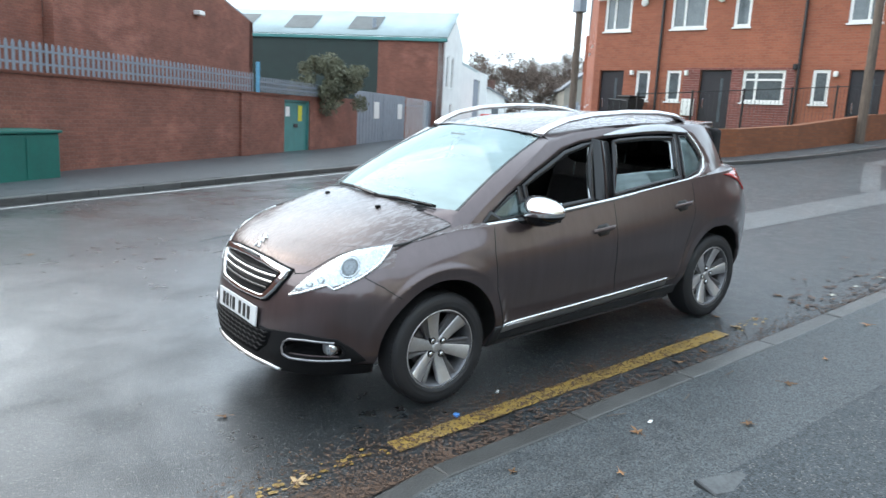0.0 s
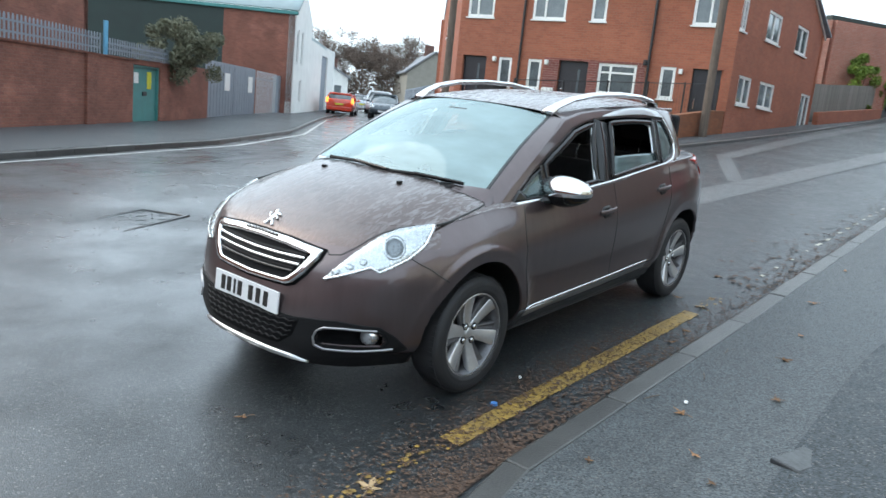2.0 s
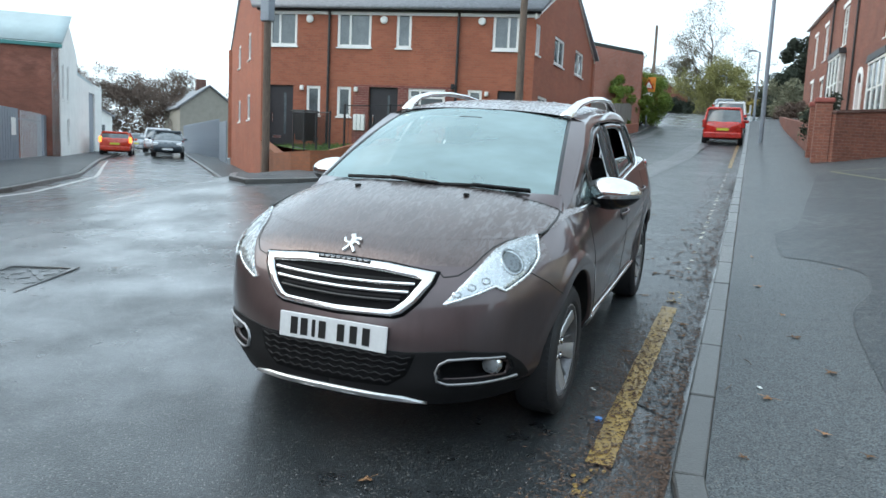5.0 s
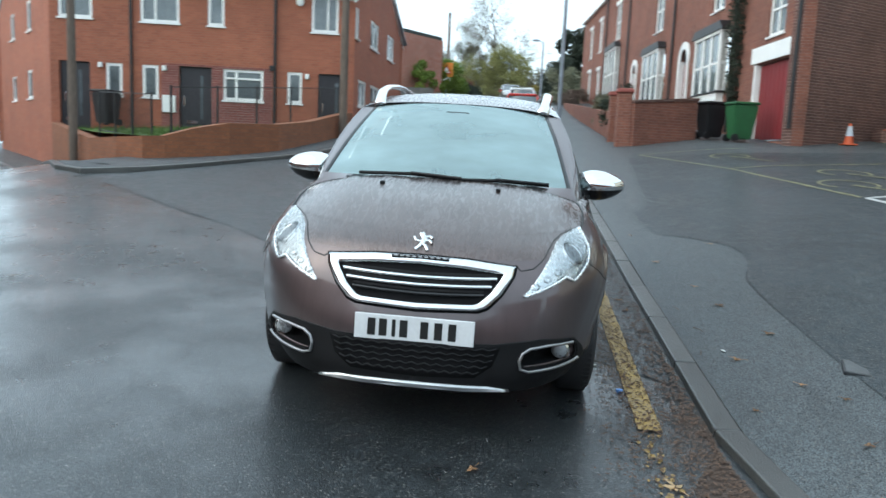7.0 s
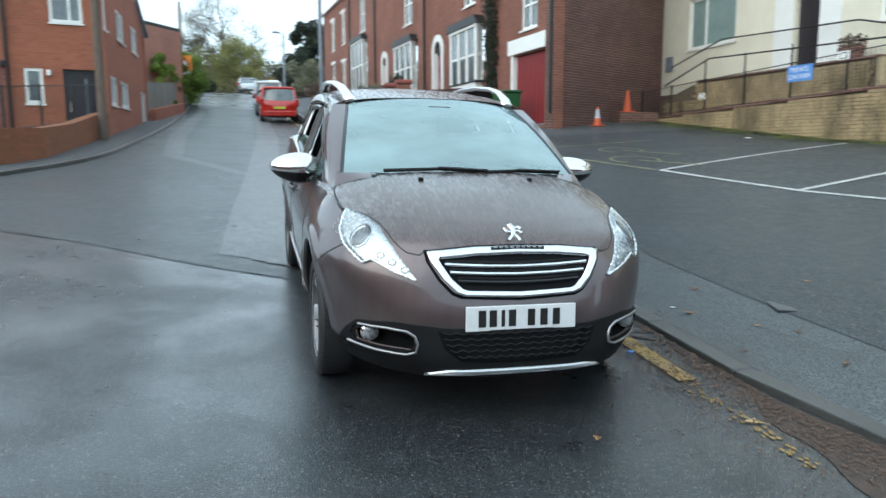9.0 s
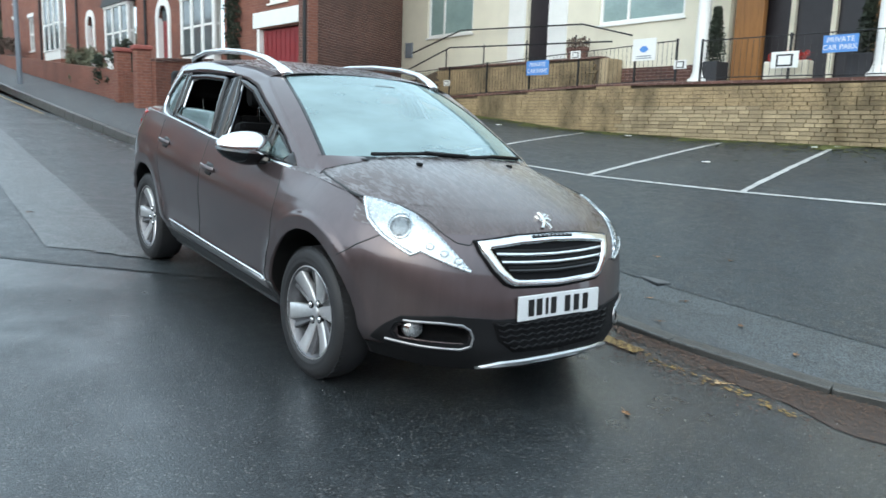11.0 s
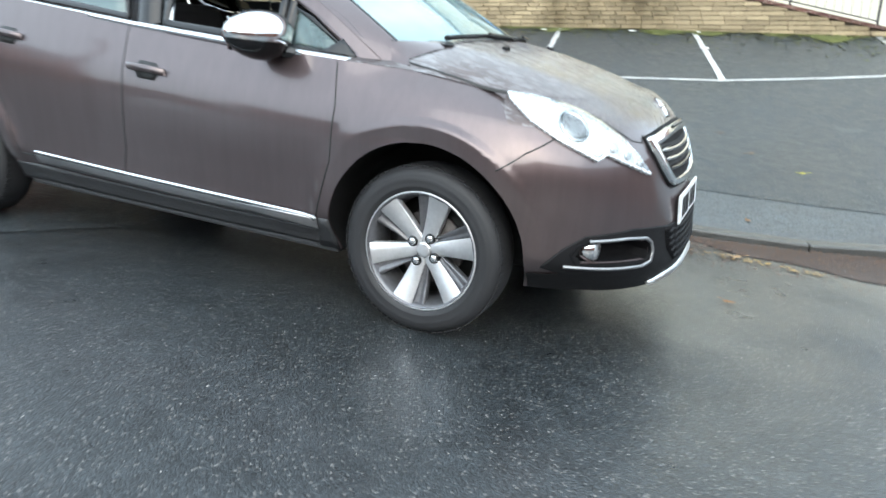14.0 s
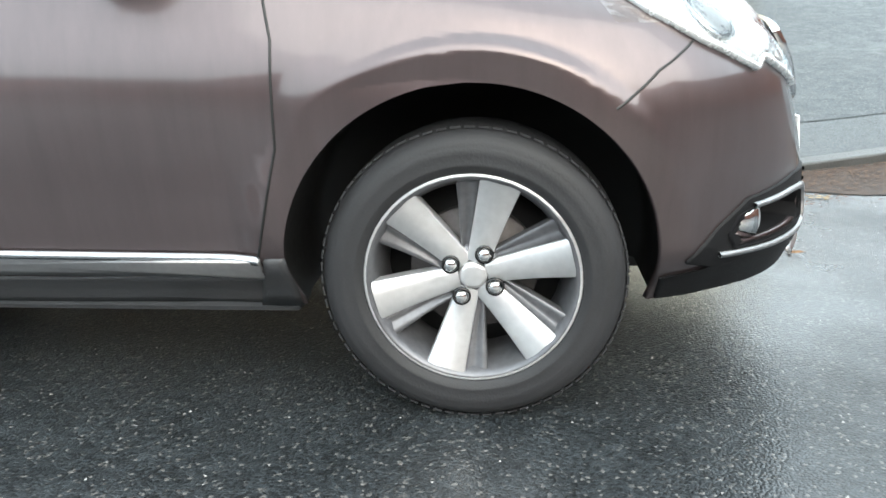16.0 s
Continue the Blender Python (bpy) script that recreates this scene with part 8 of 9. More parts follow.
def tree(x, y, z, height, spread, label, leaves, leaf_m, leaf=0.16, seed=1, bare=0.45, lean=0.0, low=0.25):
    """A tapered trunk, limbs that fork twice, and a ragged crown."""
    rnd = random.Random(seed)
    th = thing("tree", label, "tree", pose(x, y, z))
    bm = bmesh.new()
    tube(bm, [(0, 0, -0.3), (0.05, 0, height * 0.2), (lean * 0.5, 0.05, height * 0.5), (lean, 0, height * 0.8)], height * 0.016, 8, height * 0.005)
    tips = []

    def limb(p, d, length, r, depth):
        q = p + d * length * 0.5 + Vector((rnd.gauss(0, 0.05), rnd.gauss(0, 0.05), 0.04)) * length
        e = p + d * length + Vector((0, 0, 0.08 * length))
        tube(bm, [p, q, e], r, 5, r * 0.5)
        tips.append((e, depth))
        if depth:
            for _ in range(3 if depth > 1 else 4):
                nd = (d + Vector((rnd.gauss(0, 0.55), rnd.gauss(0, 0.55), rnd.gauss(0.15, 0.4)))).normalized()
                limb(q.lerp(e, rnd.uniform(0.2, 1)), nd, length * rnd.uniform(0.5, 0.75), r * 0.5, depth - 1)
    for i in range(14):
        f = rnd.uniform(low, 0.8)
        a = rnd.uniform(0, 6.3)
        limb(Vector((lean * f, 0, height * f)), Vector((math.cos(a), math.sin(a), rnd.uniform(0.4, 1.1))).normalized(), spread * rnd.uniform(0.45, 0.8) * (1.1 - 0.5 * f), height * 0.005, 3)
    part("trunk", bm, M_BARK, th)
    cl = [(tuple(p), spread * 0.16) for p, d in tips if d < 2 and rnd.random() > bare * (p.z / height)]
    if leaves and cl:
        part("crown", leaf_cloud(cl, leaves, leaf, seed), leaf_m, th)
    return th


def shrub(name, x, y, z, rx, ry, h, label, material, count, leaf, seed, category="shrub"):
    th = thing(name, label, category, pose(x, y, z))
    rnd = random.Random(seed)
    cl = []
    for _ in range(34):
        a, q = rnd.uniform(0, 6.3), rnd.random() ** 0.6
        cl.append(((rx * q * math.cos(a), ry * q * math.sin(a), h * rnd.uniform(0.12, 0.92) * (1 - 0.25 * q)), min(rx, ry, h) * rnd.uniform(0.24, 0.42)))
    stems = bmesh.new()
    for c, r in cl[:9]:
        tube(stems, [(0, 0, -0.1), (c[0] * 0.5, c[1] * 0.5, c[2] * 0.6), c], 0.03, 5, 0.01)
    part("stems", stems, M_BARK, th)
    part("leaves", leaf_cloud(cl, count, leaf, seed), material, th)
    return th


tree(-86, -3.2, road_z(-86, 0) - 0.5, 12.2, 5.8, "tall half-bare autumn tree with yellow-green lower leaves", 15000, M_LEAVES_TWIG, 0.075, 4, 0.35, low=0.16)
tree(-82, -3.4, road_z(-80, 0) - 0.5, 5.6, 3.6, "yellow-green autumn tree beside the hill street", 12000, M_LEAVES_YELLOW, 0.10, 9, 0.0, low=0.06)
tree(-80, -1.4, road_z(-80, 0) - 0.5, 4.6, 3.2, "yellow-green autumn tree beside the hill street", 10000, M_LEAVES_YELLOW, 0.10, 21, 0.0, low=0.05)
tree(-88, -6.8, road_z(-80, 0) - 0.5, 8.0, 3.6, "bare grey-brown tree behind a distant house", 9000, M_LEAVES_TWIG, 0.10, 22, 0.2, low=0.1)
tree(-72, -9.0, road_z(-72, 0) - 0.5, 6.5, 2.4, "thin bare tree behind a hedge", 1500, M_LEAVES_TWIG, 0.08, 23, 0.2, low=0.15)
shrub("evergreen_tree", -74, 5.6, road_z(-72, 0) - 0.5, 2.3, 2.3, 9.6, "tall dark evergreen tree behind the terrace", M_LEAVES_DARK, 26000, 0.17, 11, "tree")
shrub("evergreen_tree", -70, 3.9, road_z(-72, 0) - 0.5, 1.9, 1.9, 5.6, "dark evergreen tree behind shrubs", M_LEAVES_DARK, 16000, 0.16, 12, "tree")
shrub("evergreen_tree", -72, 8.6, road_z(-72, 0) - 0.5, 2.8, 2.8, 7.4, "dark green tree behind the terrace", M_LEAVES_DARK, 16000, 0.17, 20, "tree")
shrub("shrubbery", -58, 4.1, road_z(-58, 0), 2.6, 1.6, 3.2, "olive autumn shrubs beside the pavement", M_LEAVES_OLIVE, 9000, 0.11, 13)
shrub("shrubbery", -46, 3.9, road_z(-46, 0), 3.0, 0.9, 2.2, "brown autumn shrubs over a garden wall", M_LEAVES_BROWN, 7000, 0.09, 24)
shrub("shrubbery", -76, 1.2, road_z(-76, 0) - 0.3, 2.6, 1.6, 2.4, "yellow autumn shrubs at the bend of the road", M_LEAVES_GOLD, 8000, 0.13, 25)
shrub("hedge", -45.8, -5.3, road_z(-45.8, -5), 2.4, 1.7, 3.9, "bright green overgrown hedge by the road", M_LEAVES_GREEN, 17000, 0.085, 14, "hedge")
shrub("hedge", -40.2, -4.75, road_z(-40, -5), 1.5, 0.75, 3.6, "bright green hedge spilling over a timber fence", M_LEAVES_GREEN, 9000, 0.085, 15, "hedge")
shrub("hedge", -37.3, -5.30, road_z(-37.3, -5), 1.4, 0.75, 3.5, "bright green bush growing over a timber fence", M_LEAVES_GREEN, 9000, 0.075, 26, "hedge")
shrub("low_hedge", -72, -5.4, road_z(-72, -5) - 0.2, 5.0, 1.5, 1.7, "dark green roadside hedge at the bend", M_LEAVES_DARK, 12000, 0.12, 27, "hedge")
shrub("garden_bush", -18.9, 3.6, park_z(-18.9, 3.6), 1.3, 0.6, 1.7, "dark green bush behind a garden wall", M_LEAVES_DARK, 2600, 0.07, 16, "bush")
shrub("garden_bush", -24.5, 3.8, park_z(-24.5, 3.8), 2.2, 0.6, 1.5, "green bush over a garden wall", M_LEAVES_OLIVE, 2600, 0.08, 17, "bush")
woods = leaf_cloud([((-112 + 3 * math.sin(5 * k), -34 + 1.15 * k, 5.0 + 6.4 * (k * 0.37 % 1)), 3.6) for k in range(64)], 70000, 0.42, 61)
solid("far_woods", woods, M_LEAVES_TWIG, "grey-olive autumn woods beyond the hill", "woods", kind="stuff")
iv = lw(14.2, -0.1)
shrub("wall_shrub", iv.x, iv.y, 1.35, 1.45, 0.85, 2.3, "grey-green shrub growing over a brick wall", M_LEAVES_OLIVE, 12000, 0.06, 18)
cr = T0 + 4.2 * TU
ivy = thing("creeper", "dark ivy climbing a terrace front", "ivy", pose(cr.x, cr.y - 0.1, 2.3))
part("stem", tube(bmesh.new(), [(0, 0, -0.4), (0.05, 0, 2.0), (-0.05, 0, 4.6)], 0.04, 6, 0.015), M_BARK, ivy)
part("leaves", leaf_cloud([((0.25 * math.sin(2.3 * k), 0, 0.6 + 0.17 * k), 0.16 + 0.010 * k) for k in range(26)], 5200, 0.05, 19), M_LEAVES_DARK, ivy)
for i, (h, d, n_) in enumerate(((-132.2, 92, 7.0), (-134.3, 96, 6.4), (-135.9, 90, 6.2), (-137.2, 100, 7.6), (-138.6, 112, 7.0), (-140.8, 125, 7.0))):
    tree(4.7 + d * math.cos(radians(h)), 1.9 + d * math.sin(radians(h)), 0.4, n_, 4.2, "bare brown winter tree at the end of the street", 12000, M_LEAVES_BROWN, 0.11, 30 + i, 0.1, low=0.12)
thicket = leaf_cloud([((4.7 + 118 * math.cos(radians(h)), 1.9 + 118 * math.sin(radians(h)), 0.6 + 3.6 * (k * 0.41 % 1)), 2.2) for k, h in enumerate(np.linspace(-142, -128, 30))], 14000, 0.24, 62)
solid("far_thicket", thicket, M_LEAVES_BROWN, "brown bare thicket closing the side street", "woods", kind="stuff")

# ---- posts, poles and signs ----
def pole(name, x, y, z, h, r, material, label):
    return solid(name, tube(bmesh.new(), [(0, 0, -0.3), (0, 0, h * 0.5), (0, 0, h)], r, 12, r * 0.72), material, label, "pole", m=pose(x, y, z))


pl_a = thing("lamp_pole", "thin timber pole with a grey plate beside a house corner", "pole", pose(-11.07, -9.87, road_z(-11.07, -9.87)))
part("timber_shaft", tube(bmesh.new(), [(0, 0, -0.2), (-0.02, 0, 7.0)], 0.10, 12, 0.085), M_WOOD_POLE, pl_a)
part("steel_plate", boxm(-0.13, 0.13, -0.13, 0.13, 3.9, 5.0, 0.02), M_GREY_STEEL, pl_a)
pole("telegraph_pole", -16.4, -4.80, road_z(-16.4, -4.5), 9.0, 0.12, M_WOOD_POLE, "brown timber telegraph pole before a brick house")
pole("telegraph_pole", -51.5, -5.3, road_z(-50, -5), 7.0, 0.13, M_WOOD_POLE, "dark timber telegraph pole by a hedge")
pole("street_pole", -26.0, 1.98, park_z(-26.0, 1.98), 9.5, 0.09, M_GREY_STEEL, "tall grey steel lamp column on the hill pavement")
for x, y, h in ((-50.0, 1.75, 4.9), (-80.0, -1.2, 4.6)):
    lc = thing("street_lamp", "thin grey steel street lamp with a short arm", "street lamp", pose(x, y, road_z(x, y) + 0.1))
    part("column", tube(bmesh.new(), [(0, 0, -0.3), (0, 0, h * 0.5), (0, 0, h)], 0.09, 10, 0.06), M_GREY_STEEL, lc)
    part("lamp_arm", tube(bmesh.new(), [(0, 0, h - 0.05), (0, -0.35, h + 0.06)], 0.035, 8), M_GREY_STEEL, lc)
    part("lantern", boxm(-0.12, 0.12, -0.75, -0.25, h + 0.01, h + 0.14, 0.03), M_GREY_STEEL, lc)
sg = thing("warning_sign", "orange warning sign with a white red-edged triangle on a post", "sign", pose(-44.0, -4.6, road_z(-44, -4.6)))
part("sign_post", tube(bmesh.new(), [(0, 0, -0.1), (0, 0, 3.2)], 0.04, 8), M_GREY_STEEL, sg)
part("sign_backing", boxm(0.045, 0.065, -0.42, 0.42, 2.3, 3.2, 0.005), mat("orange_sign_face", (0.75, 0.25, 0.03), 0.5), sg)
tri3 = part("sign_triangle", prism(bmesh.new(), [(-0.34, 0), (0.34, 0), (0, 0.6)], 0.012), M_RED_LENS, sg)
tri3.matrix_local = pose(0.085, 0, 2.48, 0, 0, 90)
tri4 = part("sign_triangle_face", prism(bmesh.new(), [(-0.22, 0.06), (0.22, 0.06), (0, 0.46)], 0.012), M_WHITE, sg)
tri4.matrix_local = pose(0.094, 0, 2.48, 0, 0, 90)
part("sign_plate", boxm(0.066, 0.075, -0.3, 0.3, 2.02, 2.24), M_WHITE, sg)
cone_m = mat("orange_cone_plastic", (0.50, 0.09, 0.03), 0.5, vary=0.2)
M_SLEEVE = mat("grubby_white_sleeve", (0.42, 0.45, 0.50), 0.6, vary=0.3, scale=9)
cn = thing("traffic_cone", "short traffic cone with a grubby white sleeve over an orange foot", "traffic cone", pose(-14.3, 8.6, park_z(-14.3, 8.6) + 0.004))
part("cone_base", boxm(-0.16, 0.16, -0.16, 0.16, 0, 0.035, 0.01), cone_m, cn)
part("cone_body", tube(bmesh.new(), [(0, 0, 0.035), (0, 0, 0.54)], 0.115, 16, 0.03), cone_m, cn)
part("cone_sleeve", tube(bmesh.new(), [(0, 0, 0.22), (0, 0, 0.47)], 0.088, 16, 0.047), M_SLEEVE, cn)
step_z = park_z(-15.5, 10.3) + 0.27
st = thing("low_plinth", "low dark brick plinth at the foot of a gable wall", "plinth", kind="structure")
part("plinth_body", boxm(-15.95, -15.15, 9.75, 11.05, 0.9, step_z, 0.015), M_BRICK_DARK, st)
cn = thing("traffic_cone", "plain orange traffic cone on a low brick plinth", "traffic cone", pose(-15.5, 10.2, step_z + 0.004))
part("cone_base", boxm(-0.19, 0.19, -0.19, 0.19, 0, 0.04, 0.01), cone_m, cn)
part("cone_body", tube(bmesh.new(), [(0, 0, 0.04), (0, 0, 0.66)], 0.13, 16, 0.03), cone_m, cn)

# porch plants
pot_m = mat("dark_planter", (0.03, 0.03, 0.035), 0.5, vary=0.2)
for x, y in ((-4.75, 11.75), (-1.75, 11.8)):
    pt = thing("porch_planter", "small conifer in a dark square planter", "planter", pose(x, y, 2.275))
    part("planter_box", boxm(-0.22, 0.22, -0.22, 0.22, 0, 0.42, 0.02), pot_m, pt)
    part("conifer", leaf_cloud([((0, 0, 0.55 + 0.13 * k), 0.24 - 0.022 * k) for k in range(8)], 3200, 0.035, 50), M_LEAVES_DARK, pt)
fb = thing("flower_box", "cream flower box with red flowers", "flower box", pose(-3.05, 11.6, 2.275))
part("trough", boxm(-0.42, 0.42, -0.14, 0.14, 0, 0.34, 0.02), M_CREAM, fb)
part("flowers", leaf_cloud([((-0.3 + 0.12 * k, 0, 0.42), 0.12) for k in range(6)], 500, 0.025, 51), M_RED_LENS, fb)
for x in (-9.1, -8.75):
    tb = thing("terracotta_pot", "brown pot with a dried plant on a wall", "planter", pose(x, 12.13, 3.022))
    part("pot", tube(bmesh.new(), [(0, 0, 0), (0, 0, 0.26)], 0.12, 14, 0.17), M_BRICK_DARK, tb)
    part("dry_plant", leaf_cloud([((0, 0, 0.34), 0.18)], 260, 0.04, 52), M_LEAVES_BROWN, tb)

# ---- other buildings ----
M_BRICK_BLOCK = brick_mat("pale_red_brick", (0.40, 0.17, 0.12), (0.34, 0.14, 0.10), (0.40, 0.33, 0.28))
far_b = thing("flat_roofed_block", "red brick block with a shallow dark roof edge", "building")
wall_of("block_front", (-39.3, -4.7), (-35.9, -6.7), 2.0, 7.4, 0.3, M_BRICK_BLOCK, far_b)
wall_of("block_side", (-35.9, -6.7), (-33.0, -16.0), 2.0, 7.4, 0.3, M_BRICK_BLOCK, far_b)
wall_of("block_rear", (-48.0, -6.5), (-39.3, -4.7), 2.0, 7.4, 0.3, M_BRICK_BLOCK, far_b)
part("block_roof", prism(bmesh.new(), [(-0.2, 7.41), (4.2, 7.41), (4.2, 7.65), (-0.2, 7.65)], -9), M_DARK_GREEN, far_b).matrix_world = along((-39.4, -4.6), (-35.8, -6.7))
fence = thing("timber_fence", "weathered grey close-boarded timber fence by the road", "fence", along((-28.7, -5.25), (-38.5, -4.75)))
board = mesh_of(boxm(0.004, 0.141, 0, 0.02, 0, 1.55), "board")
board.materials.append(mat("grey_weathered_boards", (0.20, 0.19, 0.17), 0.85, vary=0.3, scale=4, stretch=(8, 8, 0.5), per_piece=0.2))
for i in range(68):
    part("fence_board", board, None, fence).matrix_local = pose(0.145 * i, 0, road_z(-28.7 - 0.145 * i, -5) + 0.12)
slope_wall("low_brick_wall", (-39.0, -4.55), (-28.6, -5.0), road_z(-39, -4.5) + 0.55, road_z(-28.6, -5) + 0.55, 1.0, 0.2, M_BRICK_NEW, "low red brick wall under a timber fence")
M_ROUGHCAST = mat("grey_roughcast", (0.30, 0.28, 0.24), 0.9, vary=0.15, scale=2, bump=0.3, bump_scale=40)


def gabled(name, x, y, z, yaw, w, d, eave, apex, wall_m, label):
    """A plain gabled house: gable end along x, depth along y."""
    h = thing(name, label, "house", pose(x, y, z, 0, 0, yaw))
    part("gable_end", prism(bmesh.new(), [(-w / 2, -1), (w / 2, -1), (w / 2, eave), (0, apex), (-w / 2, eave)], d), wall_m, h)
    for k in (-1, 1):
        q = [(k * (w / 2 + 0.3), eave - 0.15), (0, apex + 0.06), (0, apex + 0.22), (k * (w / 2 + 0.3), eave + 0.02)]
        r = part("roof_slope", prism(bmesh.new(), q if k > 0 else q[::-1], d + 0.5), M_SLATE, h)
        r.location = (0, -0.25, 0)
    part("chimney", boxm(-0.5, 0.5, d * 0.4, d * 0.4 + 0.7, apex - 0.3, apex + 1.1), M_BRICK_DARK, h)
    for k in (-w * 0.22, w * 0.22):
        wd = part("window", boxm(k - 0.45, k + 0.45, -0.04, 0.02, 1.2, 2.4), M_WHITE, h)
        part("pane", boxm(k - 0.37, k + 0.37, -0.05, -0.041, 1.28, 2.32), M_GLASS_DARK, wd)
    return h


gabled("roughcast_house", -56.8, -49.9, 0.5, 140, 5.8, 12, 4.4, 6.6, M_ROUGHCAST, "grey roughcast gabled house with a slate roof")
gabled("distant_house", -49.4, -58.0, 0.4, 137, 3.6, 9, 3.2, 4.2, M_WHITE_WALL, "small white building at the end of the street")
gabled("distant_house", -100, 9.5, road_z(-90, 0) - 1, -90, 8, 10, 5.0, 7.5, M_BRICK_TERRACE, "distant brick house up the hill")
gabled("distant_house", -86, -8.4, road_z(-84, 0) - 0.5, 100, 6, 10, 3.6, 5.4, M_BRICK_TERRACE, "distant brick house beyond the hedge")
fe = palisade((-41.1, -39.3), (-27.6, -24.85), 0.5, 2.1, "grey steel fence along the side street")
pan = solid("fence_panel", boxm(0, 3.2, -0.05, 0.0, 0.3, 2.4, 0.01), M_GREY_STEEL, "grey sheet fence panel beside a brick house", "fence", m=along((-27.4, -24.6), (-25.0, -22.2)))


# unseen plain walls added to close the streets and block low sky light
for a, b, h in (((27, -34), (27, 34), 6.5), ((-22, 42), (27, 42), 6.5)):
    cw = wall_of("closing_wall", a, b, -1.5, h, 0.4, M_BRICK_TERRACE, None)
    tagged(cw, "unseen plain red brick wall added to block low sky light", "wall", kind="structure")


# ---- other parked cars ----
def far_car(name, m, paint, label, length=4.1, width=1.70, roof=1.62, hatch=True, nose=0.95, tail=None):
    """A hatchback seen from afar: moulded body, glasshouse, wheels, lamps; x points forward."""
    th = thing(name, label, "car", m)
    hw, hl = width / 2, length / 2
    st = [(-hl, 0.86, 0.42, 0.98), (-hl + 0.12, 0.96, 0.30, 1.05), (-hl + 0.7, 1.0, 0.24, 1.02), (0.3, 1.0, 0.22, 0.98), (hl - 0.9, 0.99, 0.24, nose), (hl - 0.25, 0.93, 0.26, nose - 0.12), (hl, 0.78, 0.40, nose - 0.30)]
    rws = []
    for x, w, lo, hi in st:
        ring = []
        for a in np.linspace(0, 2 * math.pi, 25):
            c, s = math.cos(a), math.sin(a)
            ring.append(Vector((x, hw * w * math.copysign(abs(c) ** 0.35, c), (lo + hi) / 2 + (hi - lo) / 2 * math.copysign(abs(s) ** 0.45, s))))
        rws.append(ring)
    rws = [[Vector((rws[0][0].x, 0, 0.7))] * 25] + rws + [[Vector((rws[-1][0].x, 0, 0.55))] * 25]
    part("body_shell", grid_mesh(rws), paint, th)
    gl_rows = []
    for z, x0, x1, w in ((0.95, -hl + 0.10, hl - 1.05, 0.93), (1.2, -hl + 0.22, hl - 1.45, 0.87), (roof - 0.12, -hl + 0.42, hl - 1.95, 0.78)):
        gl_rows.append([Vector((x, y, z)) for x, y in ((x0, -hw * w), ((x0 + x1) / 2, -hw * w), (x1, -hw * w * 0.9), (x1 + 0.08, 0), (x1, hw * w * 0.9), ((x0 + x1) / 2, hw * w), (x0, hw * w), (x0 - 0.05, 0), (x0, -hw * w))])
    part("glasshouse", grid_mesh(gl_rows), M_GLASS_DARK, th)
    part("roof_panel", boxm(-hl + 0.36, hl - 1.9, -hw * 0.79, hw * 0.79, roof - 0.13, roof, 0.05), paint, th)
    for k in (-1, 1):
        for xa, xb in ((-hl + 0.10, -hl + 0.42), (hl - 1.05, hl - 1.93), (-0.1, -0.15)):
            part("pillar", tube(bmesh.new(), [(xa, k * hw * 0.94, 0.95), (xb, k * hw * 0.80, roof - 0.08)], 0.05, 6), paint, th)
        part("tail_lamp", boxm(-hl - 0.02, -hl + 0.16, k * hw * 0.93 - 0.10, k * hw * 0.93 + 0.06, 0.78, 1.12, 0.03), tail or M_RED_LENS, th)
        part("headlamp", boxm(hl - 0.30, hl - 0.06, k * hw * 0.72 - 0.17, k * hw * 0.72 + 0.12, 0.62, 0.80, 0.04), M_REFLECTOR, th)
        part("door_mirror", boxm(hl - 1.35, hl - 1.22, k * (hw + 0.09) - 0.10, k * (hw + 0.09) + 0.08, 0.95, 1.08, 0.03), paint, th)
        for x in (-hl + 0.72, hl - 0.82):
            w = part("wheel", tube(bmesh.new(), [(x, k * (hw - 0.20), 0.31), (x, k * (hw + 0.005), 0.31)], 0.31, 22), M_RUBBER, th)
            part("wheel_rim", tube(bmesh.new(), [(x, k * (hw + 0.004), 0.31), (x, k * (hw + 0.012), 0.31)], 0.20, 18), M_ALLOY, w)
    part("rear_bumper", boxm(-hl - 0.06, -hl + 0.3, -hw * 0.92, hw * 0.92, 0.32, 0.58, 0.05), paint, th)
    part("plate_bar", boxm(-hl - 0.08, -hl - 0.061, -0.26, 0.26, 0.66, 0.77), M_YELLOW_SIGN, th)
    part("front_plate_bar", boxm(hl - 0.01, hl + 0.02, -0.26, 0.26, 0.40, 0.51), M_PLATE, th)
    return th


M_RED_PAINT = mat("red_car_paint", (0.50, 0.020, 0.012), 0.25, vary=0.08, coat=1.0)
M_RED_BRIGHT = mat("orange_red_car_paint", (0.62, 0.045, 0.015), 0.25, vary=0.08, coat=1.0)
M_TAIL_LIT = mat("lit_tail_lamp", (0.7, 0.15, 0.03), 0.3)
for nd in M_TAIL_LIT.node_tree.nodes:
    if nd.type == "BSDF_PRINCIPLED":
        nd.inputs["Emission Color"].default_value = (1.0, 0.28, 0.05, 1)
        nd.inputs["Emission Strength"].default_value = 1.6
M_GREY_PAINT = mat("dark_blue_grey_car_paint", (0.05, 0.065, 0.08), 0.25, metal=0.3, vary=0.1, coat=1.0)
M_WHITE_PAINT = mat("white_car_paint", (0.75, 0.76, 0.78), 0.25, vary=0.05, coat=1.0)
M_SILVER_PAINT = mat("silver_car_paint", (0.45, 0.47, 0.50), 0.25, metal=0.6, vary=0.05, coat=1.0)


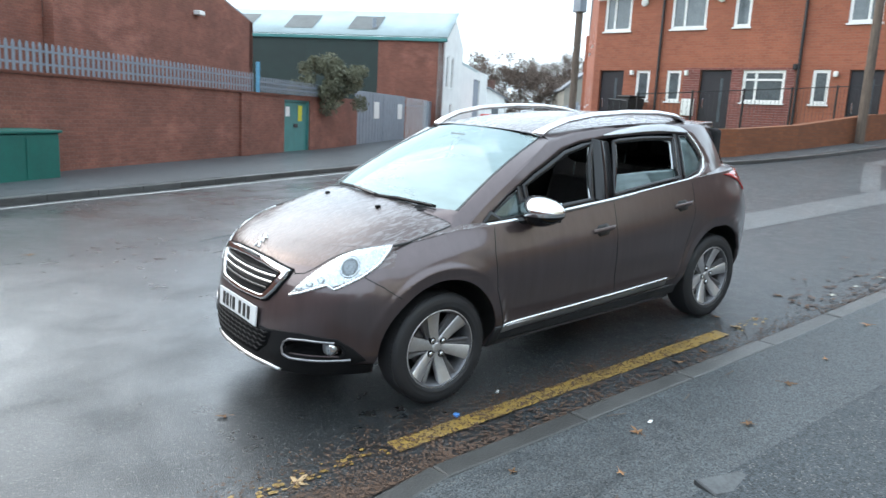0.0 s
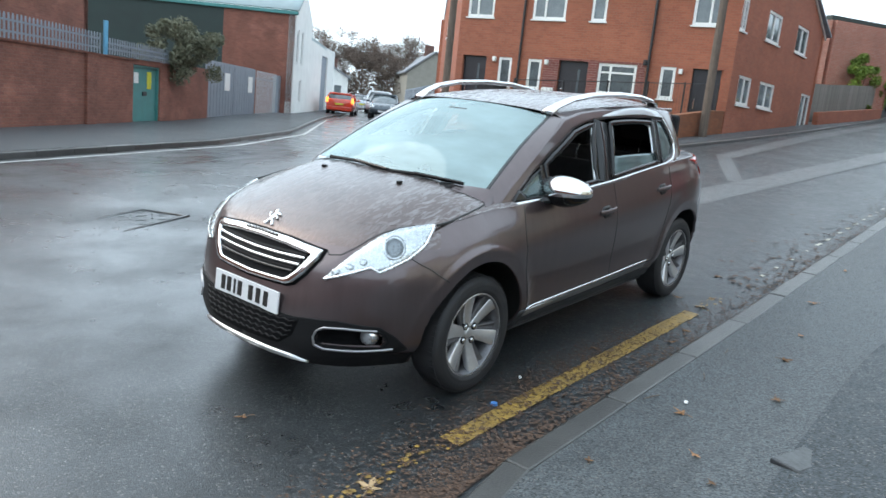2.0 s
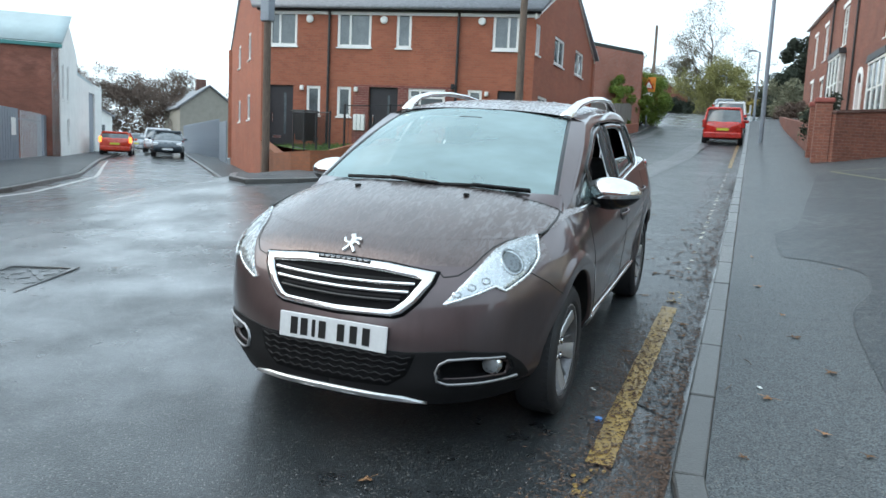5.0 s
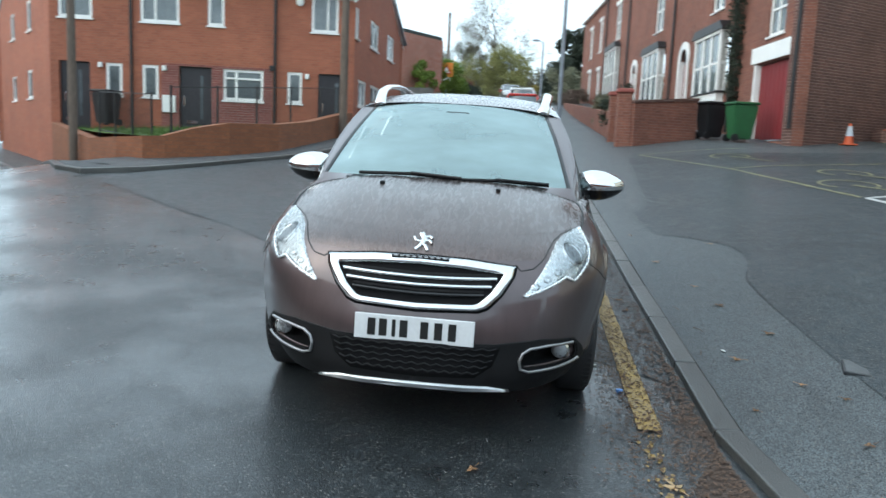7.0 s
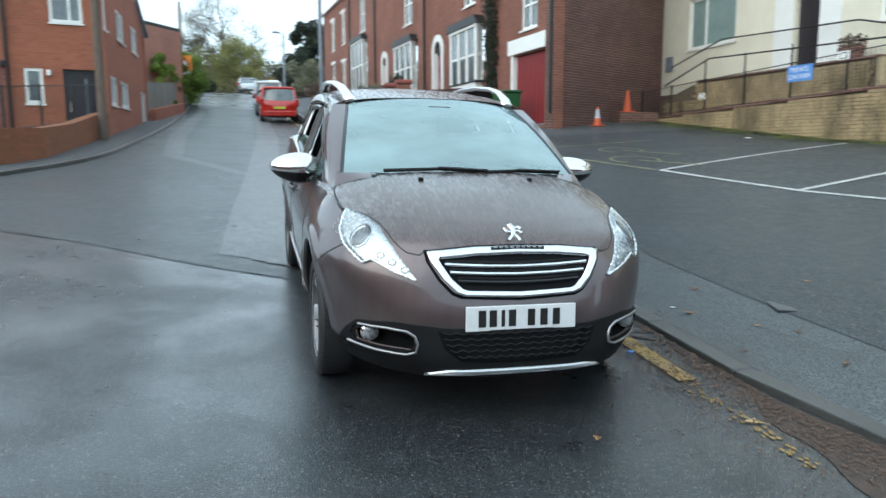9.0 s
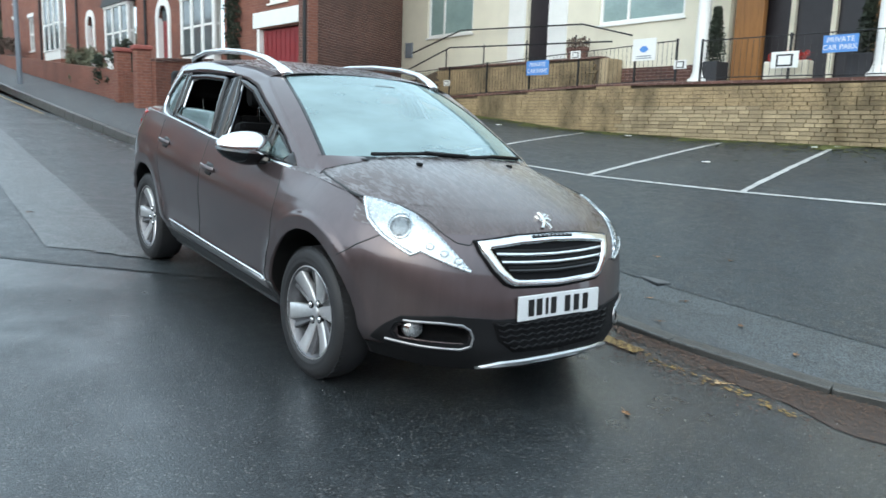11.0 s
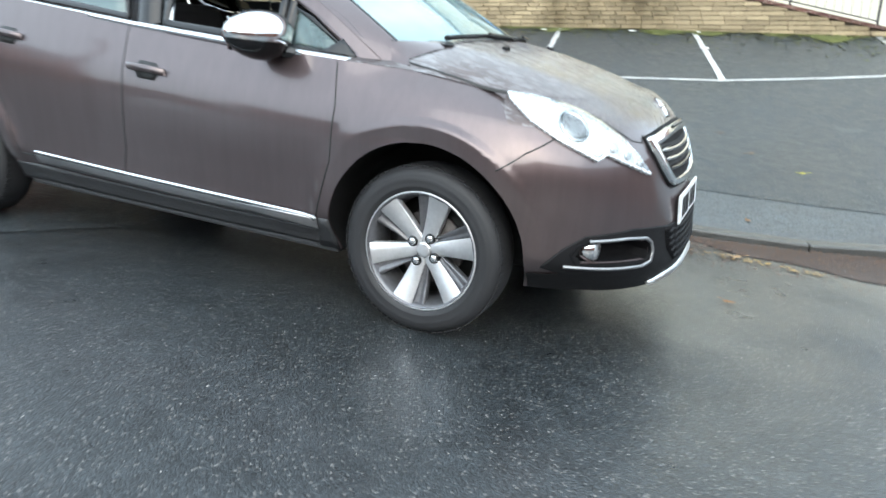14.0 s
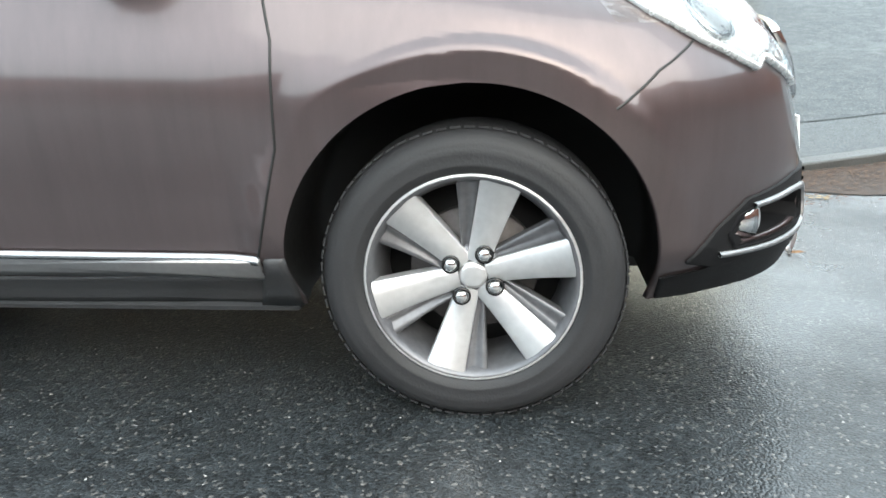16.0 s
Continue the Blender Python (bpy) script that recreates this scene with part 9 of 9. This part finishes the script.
def hill(x, y, yaw=180):
    d = (road_z(x - 1, y) - road_z(x + 1, y)) / 2
    return Matrix.Translation((x, y, road_z(x, y))) @ Matrix.Rotation(radians(yaw), 4, "Z") @ Matrix.Rotation(-math.atan(d) * (1 if yaw > 90 else -1), 4, "Y")


far_car("parked_hatchback", hill(-32.5, 0.45), M_RED_PAINT, "red tall hatchback parked up the hill street", 4.0, 1.72, 1.68)
far_car("parked_hatchback", hill(-39.0, 0.35), M_GREY_PAINT, "dark car parked behind a red hatchback", 4.1, 1.70, 1.50)
far_car("parked_van", hill(-45.5, 0.40), M_WHITE_PAINT, "white people carrier parked up the hill", 4.5, 1.80, 1.85)
far_car("parked_hatchback", hill(-66.0, -0.7, 6), M_SILVER_PAINT, "silver car farther up the hill", 4.1, 1.70, 1.45)


def down(h, d, yaw):
    x, y = 4.7 + d * math.cos(radians(h)), 1.9 + d * math.sin(radians(h))
    return pose(x, y, road_z(x, y), 0, 0, yaw)


far_car("stopped_saloon", down(-133.6, 49, 222), M_RED_BRIGHT, "bright red saloon with lit tail lamps in the side street", 4.3, 1.72, 1.42, tail=M_TAIL_LIT)
far_car("parked_hatchback", down(-136.9, 45, 42), M_GREY_PAINT, "dark hatchback parked in the side street", 4.1, 1.70, 1.50)
far_car("parked_hatchback", down(-136.3, 52, 42), M_WHITE_PAINT, "white car parked in the side street", 4.3, 1.75, 1.6)
far_car("parked_hatchback", down(-134.9, 66, 222), M_SILVER_PAINT, "pale car parked far down the side street", 4.3, 1.75, 1.5)

# ---- yellow bricks of the retaining walls ----
brick_kinds = []
for L_ in (0.21, 0.28, 0.36):
    me = mesh_of(boxm(0.005, L_ - 0.006, -0.03, 0.02, 0.005, 0.073, 0.006), "brick")
    me.materials.append(M_STONE)
    brick_kinds.append((L_, me))
rb = random.Random(21)


def lay_bricks(parent, x0, x1, y, base, top, limit):
    n, z, row, rest = 0, 0.9, 0, bmesh.new()
    while z < 2.95:
        x = x0 + (0.16 if row % 2 else 0.0)
        while x < x1:
            L_, me = rb.choice(brick_kinds)
            c = x + L_ / 2
            if z + 0.075 < top(c) and z > base(c) - 0.08 and x + L_ < x1:
                if n < limit and c > -6.6:
                    part("brick", me, None, parent).matrix_world = pose(x, y + rb.uniform(-0.005, 0.005), z)
                    n += 1
                else:
                    box(rest, x + 0.005, x + L_ - 0.006, y - 0.03 + rb.uniform(-0.004, 0.004), y + 0.02, z + 0.005, z + 0.073)
            x += L_
        z += 0.0775
        row += 1
    o = part("far_bricks", rest, M_STONE_FAR, parent)
    o["kind"] = "stuff"


M_STONE_FAR = mat("yellow_wall_brick_joined", (0.33, 0.245, 0.14), 0.85, vary=0.45, scale=2.5, bump=0.5, bump_scale=30)
stain(M_STONE_FAR, (0.35, 0.36, 0.36), 0.9, 0.46, 0.66, (1, 1, 0.35))
lay_bricks(ret, -15.4, 3.9, RW_Y, lambda x: park_z(x, 11.0), lambda x: ret_top(x) - 0.04, 290)
lay_bricks(ramp, -16.4, -8.06, 12.0, lambda x: 2.0, lambda x: 2.97 if x > -14.6 else 2.5, 0)
